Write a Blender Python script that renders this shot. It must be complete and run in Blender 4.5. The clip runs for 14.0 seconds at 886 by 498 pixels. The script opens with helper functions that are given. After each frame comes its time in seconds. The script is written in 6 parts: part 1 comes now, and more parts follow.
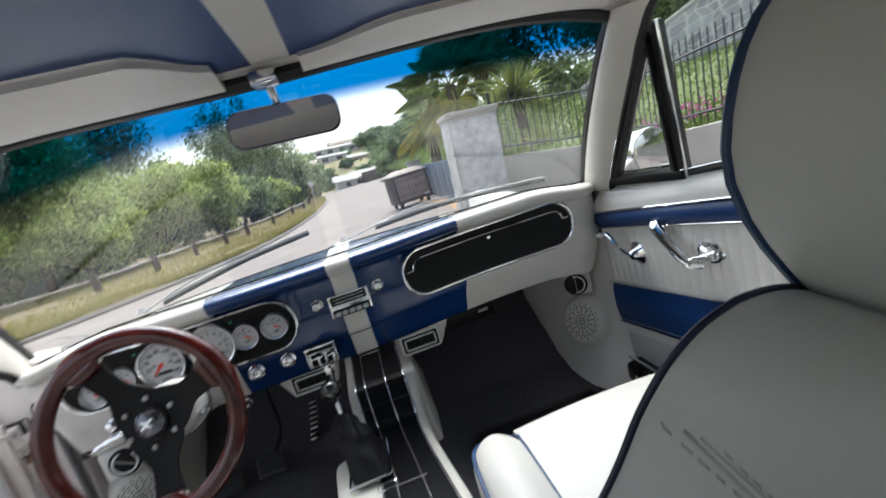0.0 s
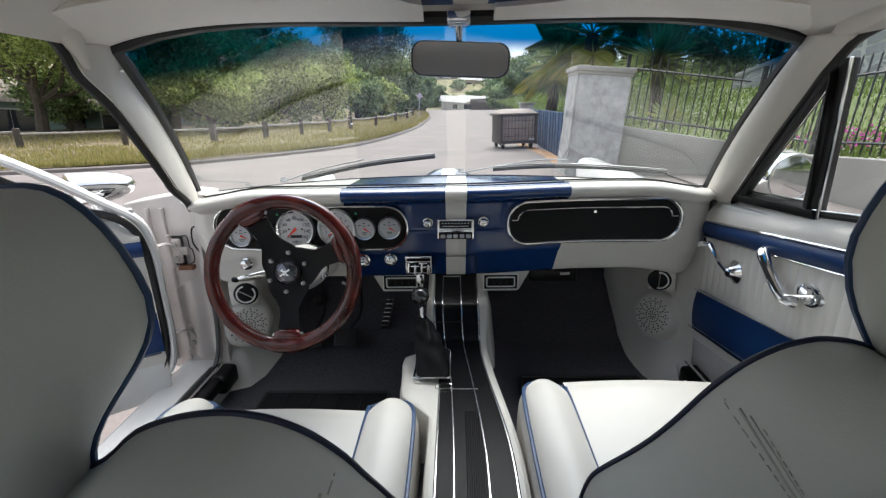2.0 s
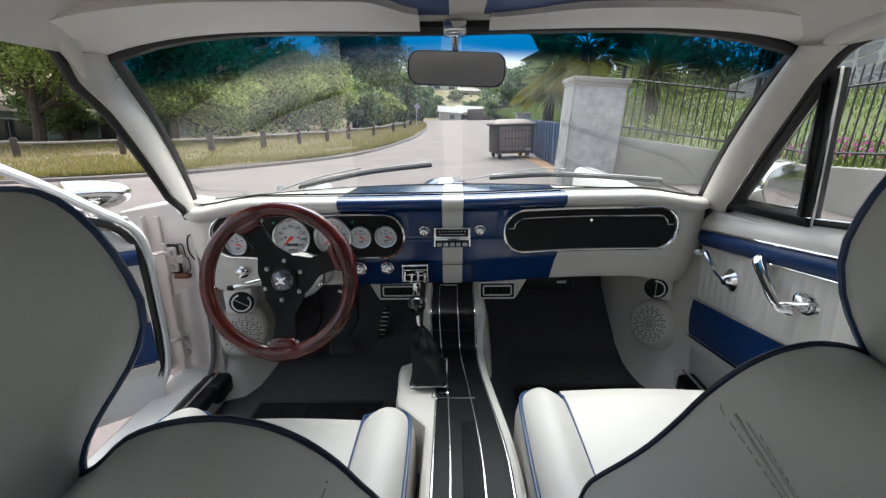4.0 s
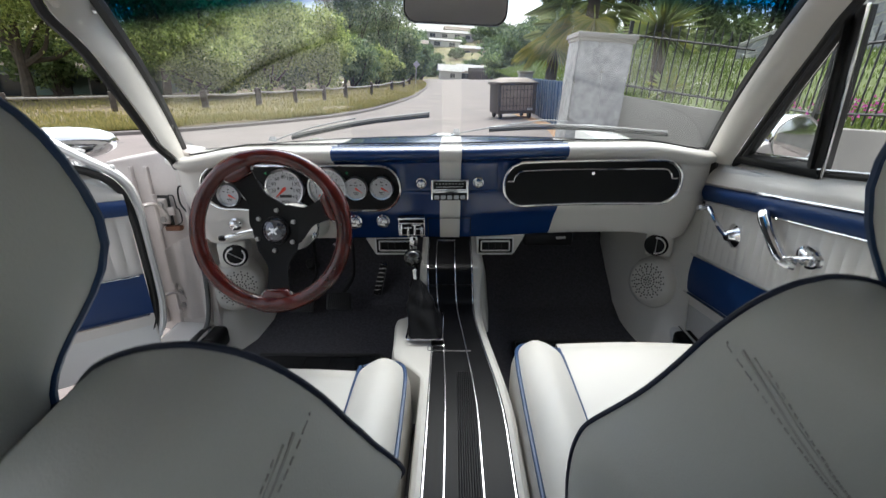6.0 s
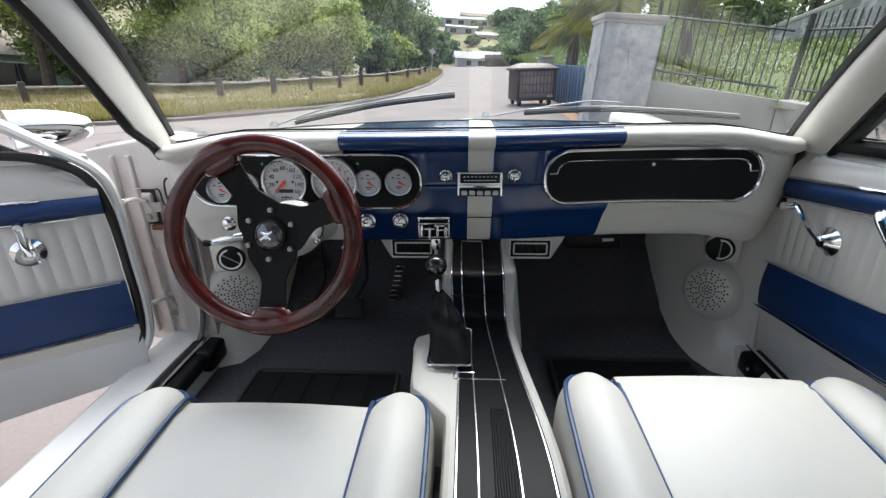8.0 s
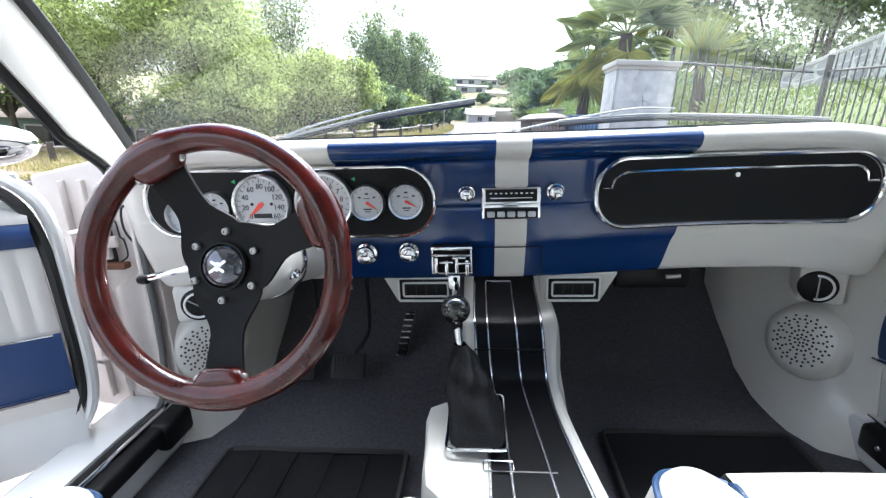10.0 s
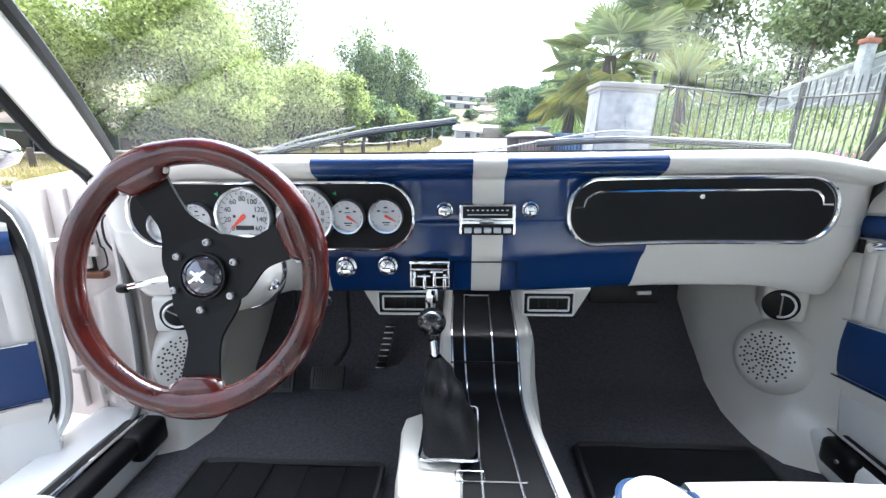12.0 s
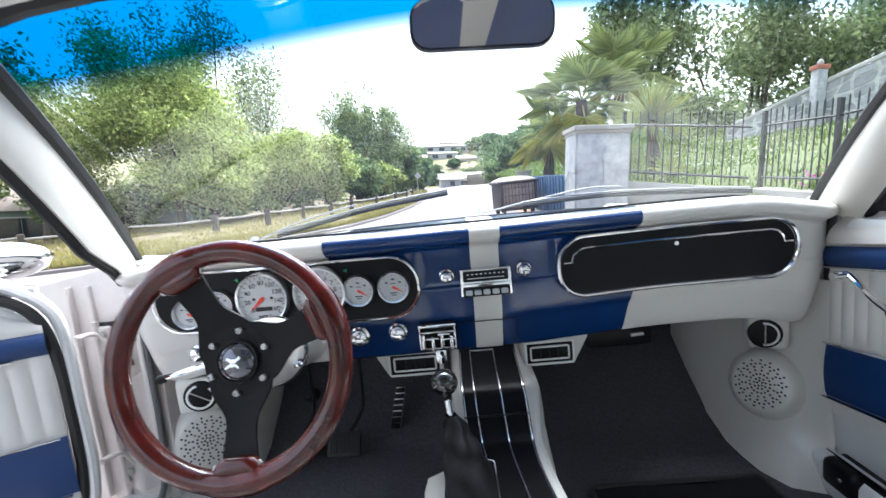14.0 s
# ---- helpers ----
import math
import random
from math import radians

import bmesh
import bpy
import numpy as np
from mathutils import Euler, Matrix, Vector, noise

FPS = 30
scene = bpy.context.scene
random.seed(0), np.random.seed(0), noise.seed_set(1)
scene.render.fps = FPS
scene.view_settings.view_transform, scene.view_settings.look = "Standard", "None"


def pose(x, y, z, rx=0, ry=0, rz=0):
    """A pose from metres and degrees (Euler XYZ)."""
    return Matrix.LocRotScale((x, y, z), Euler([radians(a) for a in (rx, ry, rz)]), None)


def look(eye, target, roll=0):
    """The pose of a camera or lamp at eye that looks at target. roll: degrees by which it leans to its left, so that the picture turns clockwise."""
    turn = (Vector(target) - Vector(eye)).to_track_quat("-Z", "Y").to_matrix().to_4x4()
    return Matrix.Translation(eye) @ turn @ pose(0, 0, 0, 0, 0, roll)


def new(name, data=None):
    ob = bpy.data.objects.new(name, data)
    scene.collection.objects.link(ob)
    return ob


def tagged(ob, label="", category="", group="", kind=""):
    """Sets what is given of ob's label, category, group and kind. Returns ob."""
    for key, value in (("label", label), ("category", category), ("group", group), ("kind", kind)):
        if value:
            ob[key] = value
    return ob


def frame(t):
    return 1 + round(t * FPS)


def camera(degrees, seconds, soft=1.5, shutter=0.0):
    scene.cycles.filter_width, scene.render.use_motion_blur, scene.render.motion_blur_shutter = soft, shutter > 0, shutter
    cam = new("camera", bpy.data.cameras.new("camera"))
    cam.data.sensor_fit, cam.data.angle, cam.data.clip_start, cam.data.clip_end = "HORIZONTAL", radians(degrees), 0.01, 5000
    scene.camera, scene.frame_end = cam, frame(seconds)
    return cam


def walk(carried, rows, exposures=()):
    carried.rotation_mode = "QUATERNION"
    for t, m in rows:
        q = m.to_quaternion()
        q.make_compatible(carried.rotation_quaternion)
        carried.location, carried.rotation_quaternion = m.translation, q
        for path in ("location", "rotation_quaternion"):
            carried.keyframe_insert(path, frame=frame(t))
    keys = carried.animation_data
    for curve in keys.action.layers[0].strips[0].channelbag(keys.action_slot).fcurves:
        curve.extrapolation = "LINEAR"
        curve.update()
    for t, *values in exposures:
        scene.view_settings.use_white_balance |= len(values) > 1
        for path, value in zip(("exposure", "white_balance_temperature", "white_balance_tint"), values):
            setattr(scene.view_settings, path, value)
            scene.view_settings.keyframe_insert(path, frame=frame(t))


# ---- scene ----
# The car stands on a road that banks down to its left; CAR turns car coordinates into the world.
CAR = pose(0, 0, 0, 0, -4.4, 0)

cam = camera(87.8, 14.0, soft=1.3, shutter=0.35)
PATH = [
    (0, (0.087, -1.1, 1.059), (0.381, 0.838, 0.662), -16.8),
    (0.25, (0.045, -1.165, 1.07), (0.189, 0.769, 0.583), -12.0),
    (0.5, (0.029, -1.217, 1.077), (0.035, 0.718, 0.572), -3.6),
    (1, (0.018, -1.211, 1.1), (-0.026, 0.698, 0.503), -3.8),
    (1.5, (-0.001, -1.213, 1.1), (-0.075, 0.696, 0.508), -1.0),
    (2, (0.001, -1.202, 1.109), (-0.056, 0.703, 0.502), -1.1),
    (2.5, (0.004, -1.207, 1.11), (-0.07, 0.704, 0.524), -0.8),
    (3, (-0.003, -1.205, 1.102), (-0.049, 0.713, 0.537), -1.0),
    (5.5, (0.014, -1.196, 1.113), (-0.032, 0.708, 0.503), -1.0),
    (6, (0.007, -1.186, 1.073), (-0.034, 0.679, 0.354), -0.5),
    (6.5, (0.017, -1.172, 1.041), (-0.006, 0.674, 0.271), -1.1),
    (7, (0.003, -1.137, 1.048), (-0.068, 0.722, 0.314), -0.3),
    (7.2, (-0.003, -1.111, 1.061), (-0.084, 0.735, 0.295), -1.1),
    (9.3, (-0.048, -0.788, 0.954), (-0.187, 1.074, 0.239), 0.1),
    (9.5, (-0.043, -0.766, 0.943), (-0.112, 1.123, 0.29), -0.2),
    (10, (-0.052, -0.782, 0.927), (-0.215, 1.134, 0.377), -2.0),
    (10.5, (-0.039, -0.789, 0.927), (-0.176, 1.134, 0.391), -1.9),
    (11, (-0.032, -0.79, 0.925), (-0.135, 1.136, 0.396), -1.2),
    (11.5, (-0.037, -0.798, 0.93), (-0.168, 1.133, 0.423), -1.3),
    (12, (-0.036, -0.803, 0.933), (-0.139, 1.133, 0.441), -0.6),
    (12.5, (0.01, -0.809, 0.943), (0.121, 1.133, 0.477), -1.1),
    (13, (0.035, -0.81, 0.945), (0.216, 1.131, 0.496), -3.7),
    (13.5, (0.002, -0.83, 0.96), (0.05, 1.13, 0.565), -5.0),
    (14, (-0.048, -0.872, 0.982), (-0.112, 1.106, 0.691), -5.5),
]
walk(cam, [(t, CAR @ look(eye, target, roll)) for t, eye, target, roll in PATH],
     exposures=[(0, 1.24, 6150, 8), (0.5, 1.06, 6250, 8), (5.5, 1.06, 6250, 8), (7.2, 1.15, 6200, 8), (9.3, 1.25, 6050, 8), (9.5, 1.5, 6050, 8), (10.0, 2.15, 5850, 8), (12.0, 2.46, 5780, 8), (13.0, 2.42, 5780, 8), (14.0, 2.05, 5800, 8)])

# ---- light: a bright, thinly clouded sky and a soft high sun ----
world = bpy.data.worlds.new("sky")
scene.world = world
world.use_nodes = True
wn, wl = world.node_tree.nodes, world.node_tree.links
wn.clear()
sky = wn.new("ShaderNodeTexSky")
sky.sky_type, sky.sun_disc = "NISHITA", False
sky.sun_elevation, sky.sun_rotation = radians(64), radians(0)
sky.air_density, sky.dust_density, sky.ozone_density = 1.0, 4.0, 1.0
pale = wn.new("ShaderNodeHueSaturation")
pale.inputs["Saturation"].default_value = 0.35
back = wn.new("ShaderNodeBackground")
back.inputs["Strength"].default_value = 0.18
wo = wn.new("ShaderNodeOutputWorld")
wl.new(sky.outputs[0], pale.inputs["Color"])
wl.new(pale.outputs[0], back.inputs["Color"])
wl.new(back.outputs[0], wo.inputs["Surface"])
sun = new("sun", bpy.data.lights.new("sun", "SUN"))
sun.data.energy, sun.data.angle, sun.data.color = 1.8, radians(45), (1.0, 0.97, 0.92)
sun.matrix_world = look((0, 24, 50), (0, 0, 0))


# ---- builders ----
def V(*a):
    return Vector(a)


def material(name, col, rough=0.5, metal=0.0, var=0.12, scale=6.0, bump=0.0, bscale=300.0, coat=0.0, spec=0.5, random_tint=0.0, island=False):
    """A surface with broad stains, fine grain and relief."""
    m = bpy.data.materials.new(name)
    m.use_nodes = True
    n, l = m.node_tree.nodes, m.node_tree.links
    b = n["Principled BSDF"]
    tc = n.new("ShaderNodeTexCoord")
    broad, fine = n.new("ShaderNodeTexNoise"), n.new("ShaderNodeTexNoise")
    broad.inputs["Scale"].default_value, broad.inputs["Detail"].default_value = scale, 4
    fine.inputs["Scale"].default_value, fine.inputs["Detail"].default_value = bscale, 3
    l.new(tc.outputs["Object"], broad.inputs["Vector"])
    l.new(tc.outputs["Object"], fine.inputs["Vector"])
    add = n.new("ShaderNodeMath")
    add.operation = "MULTIPLY_ADD"
    l.new(fine.outputs["Fac"], add.inputs[0])
    add.inputs[1].default_value = 0.35
    l.new(broad.outputs["Fac"], add.inputs[2])
    last = add
    if random_tint:
        info = n.new("ShaderNodeNewGeometry" if island else "ShaderNodeObjectInfo")
        more = n.new("ShaderNodeMath")
        more.operation = "MULTIPLY_ADD"
        l.new(info.outputs["Random Per Island" if island else "Random"], more.inputs[0])
        more.inputs[1].default_value = random_tint
        l.new(add.outputs[0], more.inputs[2])
        last = more
    ramp = n.new("ShaderNodeMapRange")
    ramp.inputs["From Min"].default_value, ramp.inputs["From Max"].default_value = 0.35, 1.0 + random_tint
    l.new(last.outputs[0], ramp.inputs["Value"])
    mix = n.new("ShaderNodeMix")
    mix.data_type = "RGBA"
    mix.inputs["A"].default_value = (*[c * (1 - var) for c in col], 1)
    mix.inputs["B"].default_value = (*[min(1, c * (1 + var)) for c in col], 1)
    l.new(ramp.outputs[0], mix.inputs["Factor"])
    l.new(mix.outputs["Result"], b.inputs["Base Color"])
    rr = n.new("ShaderNodeMapRange")
    rr.inputs["To Min"].default_value, rr.inputs["To Max"].default_value = max(0.02, rough * 0.85), min(1, rough * 1.15)
    l.new(broad.outputs["Fac"], rr.inputs["Value"])
    l.new(rr.outputs[0], b.inputs["Roughness"])
    b.inputs["Metallic"].default_value = metal
    b.inputs["Coat Weight"].default_value = coat
    b.inputs["Specular IOR Level"].default_value = spec
    if bump:
        bp = n.new("ShaderNodeBump")
        bp.inputs["Strength"].default_value, bp.inputs["Distance"].default_value = bump, 0.002
        l.new(fine.outputs["Fac"], bp.inputs["Height"])
        l.new(bp.outputs[0], b.inputs["Normal"])
    return m


def glass(name, tint=(0.93, 0.95, 0.94), gloss=0.05, rise=2.0, least=0.016):
    m = bpy.data.materials.new(name)
    m.use_nodes = True
    n, l = m.node_tree.nodes, m.node_tree.links
    n.clear()
    tr, gl, mx, fr, pw, sc, out = [n.new("ShaderNode" + k) for k in ("BsdfTransparent", "BsdfGlossy", "MixShader", "LayerWeight", "Math", "Math", "OutputMaterial")]
    tr.inputs["Color"].default_value = (*tint, 1)
    gl.inputs["Roughness"].default_value = gloss
    fr.inputs["Blend"].default_value = 0.5
    pw.operation, pw.inputs[1].default_value = "POWER", 5.0
    sc.operation, sc.inputs[1].default_value, sc.inputs[2].default_value = "MULTIPLY_ADD", rise, least
    l.new(fr.outputs["Facing"], pw.inputs[0])
    l.new(pw.outputs[0], sc.inputs[0])
    l.new(sc.outputs[0], mx.inputs[0])
    l.new(tr.outputs[0], mx.inputs[1])
    l.new(gl.outputs[0], mx.inputs[2])
    l.new(mx.outputs[0], out.inputs["Surface"])
    return m


def leafy(name, col, col2, thin=0.35):
    """Leaves: two greens leaf by leaf, partly letting light through."""
    m = bpy.data.materials.new(name)
    m.use_nodes = True
    n, l = m.node_tree.nodes, m.node_tree.links
    b, out = n["Principled BSDF"], n["Material Output"]
    geo, mix, tl, mx = n.new("ShaderNodeNewGeometry"), n.new("ShaderNodeMix"), n.new("ShaderNodeBsdfTranslucent"), n.new("ShaderNodeMixShader")
    mix.data_type = "RGBA"
    mix.inputs["A"].default_value, mix.inputs["B"].default_value = (*col, 1), (*col2, 1)
    l.new(geo.outputs["Random Per Island"], mix.inputs["Factor"])
    l.new(mix.outputs["Result"], b.inputs["Base Color"])
    l.new(mix.outputs["Result"], tl.inputs["Color"])
    b.inputs["Roughness"].default_value = 0.55
    mx.inputs[0].default_value = thin
    l.new(b.outputs[0], mx.inputs[1])
    l.new(tl.outputs[0], mx.inputs[2])
    l.new(mx.outputs[0], out.inputs["Surface"])
    return m


OFFSET = {}


def thing(name, label, category, base=(0, 0, 0), m=None, group=""):
    """A top-level Empty. Parts are given in car coordinates, or in those of m where that is given."""
    ob = new(name)
    ob.empty_display_size = 0.05
    if m is None:
        ob.matrix_world = CAR @ Matrix.Translation(base)
        OFFSET[ob] = -Vector(base)
    else:
        ob.matrix_world = m
    return tagged(ob, label, category, group)


def finish(bm, name, mat, sharp=38):
    me = bpy.data.meshes.new(name)
    for f in bm.faces:
        f.smooth = True
    bmesh.ops.recalc_face_normals(bm, faces=bm.faces)
    bm.to_mesh(me)
    bm.free()
    me.set_sharp_from_angle(angle=radians(sharp))
    me.materials.append(mat)
    return me


def part(name, bm, mat, parent, label="", sharp=38):
    ob = new(name, bm if isinstance(bm, bpy.types.Mesh) else finish(bm, name, mat, sharp))
    ob.parent = parent
    if parent in OFFSET:
        ob.location = OFFSET[parent]
    return tagged(ob, label)


def structure(name, bm, mat, label, m=None, sharp=38, kind="structure", category=""):
    ob = new(name, finish(bm, name, mat, sharp))
    ob.matrix_world = CAR if m is None else m
    return tagged(ob, label, category, kind=kind)


def sheet(f, nu, nv, cu=False, cv=False):
    """A mesh over f(u, v), u and v from 0 to 1."""
    bm = bmesh.new()
    iu, iv = nu if cu else nu + 1, nv if cv else nv + 1
    vs = [[bm.verts.new(f(i / nu, j / nv)) for j in range(iv)] for i in range(iu)]
    for i in range(nu):
        for j in range(nv):
            q = [vs[i][j], vs[(i + 1) % iu][j], vs[(i + 1) % iu][(j + 1) % iv], vs[i][(j + 1) % iv]]
            bm.faces.new(q)
    return bm


def thick(bm, d):
    """Gives a sheet a thickness."""
    bmesh.ops.recalc_face_normals(bm, faces=bm.faces)
    bmesh.ops.solidify(bm, geom=bm.faces[:], thickness=d)
    return bm


def box(c, s, bevel=0.004, seg=2, turn=None):
    bm = bmesh.new()
    bmesh.ops.create_cube(bm, size=1)
    for v in bm.verts:
        v.co = Vector((v.co.x * s[0], v.co.y * s[1], v.co.z * s[2]))
    if bevel:
        bmesh.ops.bevel(bm, geom=bm.edges[:], offset=min(bevel, min(s) * 0.49), segments=seg, affect="EDGES", profile=0.5)
    for v in bm.verts:
        v.co = (turn @ v.co if turn is not None else v.co) + Vector(c)
    return bm


def smooth_path(pts, n=6, closed=False):
    """Points along a Catmull-Rom line."""
    p = [Vector(q) for q in pts]
    k, out = len(p), []
    for i in range(k if closed else k - 1):
        a, b, c, d = [p[(i + o) % k] if closed else p[max(0, min(k - 1, i + o))] for o in (-1, 0, 1, 2)]
        for j in range(n):
            t = j / n
            out.append(0.5 * (2 * b + (c - a) * t + (2 * a - 5 * b + 4 * c - d) * t * t + (3 * b - a - 3 * c + d) * t ** 3))
    if not closed:
        out.append(p[-1])
    return out


def tube(pts, r, n=8, closed=False, flat=1.0, taper=None):
    """A round or flattened bar along points; taper(t) scales its radius."""
    p = [Vector(q) for q in pts]
    k = len(p)
    bm, rings, up = bmesh.new(), [], None
    for i in range(k):
        d = (p[(i + 1) % k] - p[i - 1]) if closed else (p[min(i + 1, k - 1)] - p[max(i - 1, 0)])
        d = d.normalized() if d.length > 1e-9 else Vector((0, 0, 1))
        if up is None:
            up = d.orthogonal().normalized() if abs(d.z) > 0.9 else (Vector((0, 0, 1)) - d * d.z).normalized()
        up = (up - d * up.dot(d)).normalized()
        side = d.cross(up)
        rr = r * (taper(i / (k - 1)) if taper else 1)
        rings.append([bm.verts.new(p[i] + side * (rr * math.cos(a)) + up * (rr * flat * math.sin(a))) for a in [2 * math.pi * j / n for j in range(n)]])
    for i in range(k if closed else k - 1):
        a, b = rings[i], rings[(i + 1) % k]
        for j in range(n):
            bm.faces.new((a[j], a[(j + 1) % n], b[(j + 1) % n], b[j]))
    if not closed:
        bm.faces.new(rings[0][::-1])
        bm.faces.new(rings[-1])
    return bm


def lathe(profile, m, n=24):
    """Turns (radius, height) pairs round the z axis of m; ends are closed."""
    bm = bmesh.new()
    rings = [[bm.verts.new(m @ Vector((r * math.cos(2 * math.pi * j / n), r * math.sin(2 * math.pi * j / n), h))) for j in range(n)] for r, h in profile]
    for a, b in zip(rings, rings[1:]):
        for j in range(n):
            bm.faces.new((a[j], a[(j + 1) % n], b[(j + 1) % n], b[j]))
    for ring, (r, _) in ((rings[0], profile[0]), (rings[-1], profile[-1])):
        if r > 1e-6:
            bm.faces.new(ring)
    bmesh.ops.remove_doubles(bm, verts=bm.verts[:], dist=1e-6)
    return bm


def slab(pts, d, bevel=0.0, seg=2):
    """A flat outline (points in space, in order) made thick by the vector d."""
    bm = bmesh.new()
    vs = [bm.verts.new(Vector(p)) for p in pts]
    f = bm.faces.new(vs)
    ex = bmesh.ops.extrude_face_region(bm, geom=[f])
    for v in ex["geom"]:
        if isinstance(v, bmesh.types.BMVert):
            v.co += Vector(d)
    if bevel:
        bmesh.ops.bevel(bm, geom=bm.edges[:], offset=bevel, segments=seg, affect="EDGES", profile=0.5)
    return bm


def merged(*bms):
    out = bms[0]
    for b in bms[1:]:
        me = bpy.data.meshes.new("tmp")
        b.to_mesh(me)
        b.free()
        out.from_mesh(me)
        bpy.data.meshes.remove(me)
    return out


def round_rect(x0, x1, z0, z1, r, n=6):
    """An outline in x and z, with round corners."""
    out = []
    for cx, cz, a0 in ((x1 - r, z1 - r, 0), (x0 + r, z1 - r, 90), (x0 + r, z0 + r, 180), (x1 - r, z0 + r, 270)):
        for i in range(n + 1):
            a = radians(a0 + 90 * i / n)
            out.append((cx + r * math.cos(a), cz + r * math.sin(a)))
    return out


def writing(text, size, m, depth=0.0003):
    """Letters in Blender's own font, as a mesh, centred on m."""
    c = bpy.data.curves.new("letters", "FONT")
    c.body, c.size, c.extrude, c.align_x, c.align_y = text, size, depth, "CENTER", "CENTER"
    c.resolution_u = 3
    ob = bpy.data.objects.new("letters", c)
    me = bpy.data.meshes.new_from_object(ob)
    bm = bmesh.new()
    bm.from_mesh(me)
    for v in bm.verts:
        v.co = m @ v.co
    bpy.data.objects.remove(ob)
    bpy.data.meshes.remove(me)
    bpy.data.curves.remove(c)
    return bm


def smoothstep(a, b, x):
    t = max(0.0, min(1.0, (x - a) / (b - a)))
    return t * t * (3 - 2 * t)


def path_at(pts, t):
    """The point at t (0 to 1) of a line through points, evenly by index."""
    k = t * (len(pts) - 1)
    i = min(int(k), len(pts) - 2)
    return Vector(pts[i]).lerp(Vector(pts[i + 1]), k - i)


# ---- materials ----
# same off-white vinyl twice: the door copy is lightened to stand for daylight
VINYL_LIT = material("off_white_vinyl_lit", (0.66, 0.635, 0.60), 0.42, var=0.06, scale=5, bump=0.25, bscale=700)
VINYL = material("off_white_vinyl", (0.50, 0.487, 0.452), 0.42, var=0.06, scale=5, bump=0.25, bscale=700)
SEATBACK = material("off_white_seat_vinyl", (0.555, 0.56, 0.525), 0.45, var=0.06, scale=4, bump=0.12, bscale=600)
PAINT_W = material("off_white_paint", (0.62, 0.60, 0.56), 0.30, var=0.015, scale=3, coat=0.3)
BODY_W = material("white_body_paint", (0.75, 0.75, 0.74), 0.2, var=0.04, scale=3, coat=0.6)
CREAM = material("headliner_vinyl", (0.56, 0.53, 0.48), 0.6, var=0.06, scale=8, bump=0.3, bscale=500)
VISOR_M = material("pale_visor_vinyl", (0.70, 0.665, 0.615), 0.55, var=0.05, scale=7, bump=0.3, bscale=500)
JAMB = material("beige_jamb_paint", (0.58, 0.53, 0.505), 0.35, var=0.15, scale=9, bump=0.1)
NAVY = material("navy_blue_paint", (0.004, 0.028, 0.118), 0.17, var=0.12, scale=4, coat=0.5, spec=0.45)
NAVY_VINYL = material("navy_blue_vinyl", (0.006, 0.034, 0.13), 0.4, var=0.15, scale=6, bump=0.25, bscale=600)
PIPING = material("blue_piping", (0.022, 0.052, 0.125), 0.4, var=0.1, scale=20)
WORN_CHROME = material("worn_chrome", (0.62, 0.62, 0.63), 0.22, 1.0, var=0.25, scale=25)
CHROME = material("chrome", (0.82, 0.82, 0.83), 0.08, 1.0, var=0.06, scale=15)
BLACK = material("black_plastic", (0.007, 0.007, 0.008), 0.4, var=0.2, scale=10, bump=0.1, spec=0.2)
SATIN = material("black_satin_panel", (0.008, 0.008, 0.0085), 0.5, var=0.2, scale=8, bump=0.2, bscale=900, spec=0.16)
RUBBER = material("black_rubber", (0.012, 0.012, 0.012), 0.6, var=0.25, scale=15, bump=0.2)
LEATHER = material("black_leather", (0.007, 0.007, 0.008), 0.5, var=0.3, scale=14, bump=0.5, bscale=250, spec=0.2)
CARPET = material("charcoal_carpet", (0.080, 0.078, 0.087), 0.95, var=0.35, scale=120, bump=1.0, bscale=300, spec=0.1)
MATTING = material("black_floor_mat", (0.012, 0.012, 0.013), 0.9, var=0.3, scale=12, bump=0.8, bscale=350, spec=0.15)
WOOD = material("red_mahogany", (0.062, 0.0070, 0.0045), 0.20, var=0.75, scale=22, coat=0.45, spec=0.3)
ALLOY = material("satin_alloy", (0.78, 0.78, 0.79), 0.28, 1.0, var=0.05)
BRIGHT_RING = material("bright_trim", (0.80, 0.80, 0.79), 0.3, var=0.03, coat=0.5)
GAUGE = material("silver_dial", (0.50, 0.51, 0.52), 0.45, var=0.04, scale=20)
RED = material("red_needle", (0.75, 0.06, 0.03), 0.5, var=0.1)
INK = material("black_ink", (0.02, 0.02, 0.02), 0.6, var=0.1)
GREEN_LAMP = material("green_lens", (0.02, 0.35, 0.12), 0.4, var=0.1)
STEEL = material("grey_steel", (0.45, 0.44, 0.43), 0.4, 0.7, var=0.15, scale=20)
GLASS = glass("window_glass")
MIRROR = material("mirror_glass", (0.85, 0.85, 0.84), 0.03, 1.0, var=0.02)


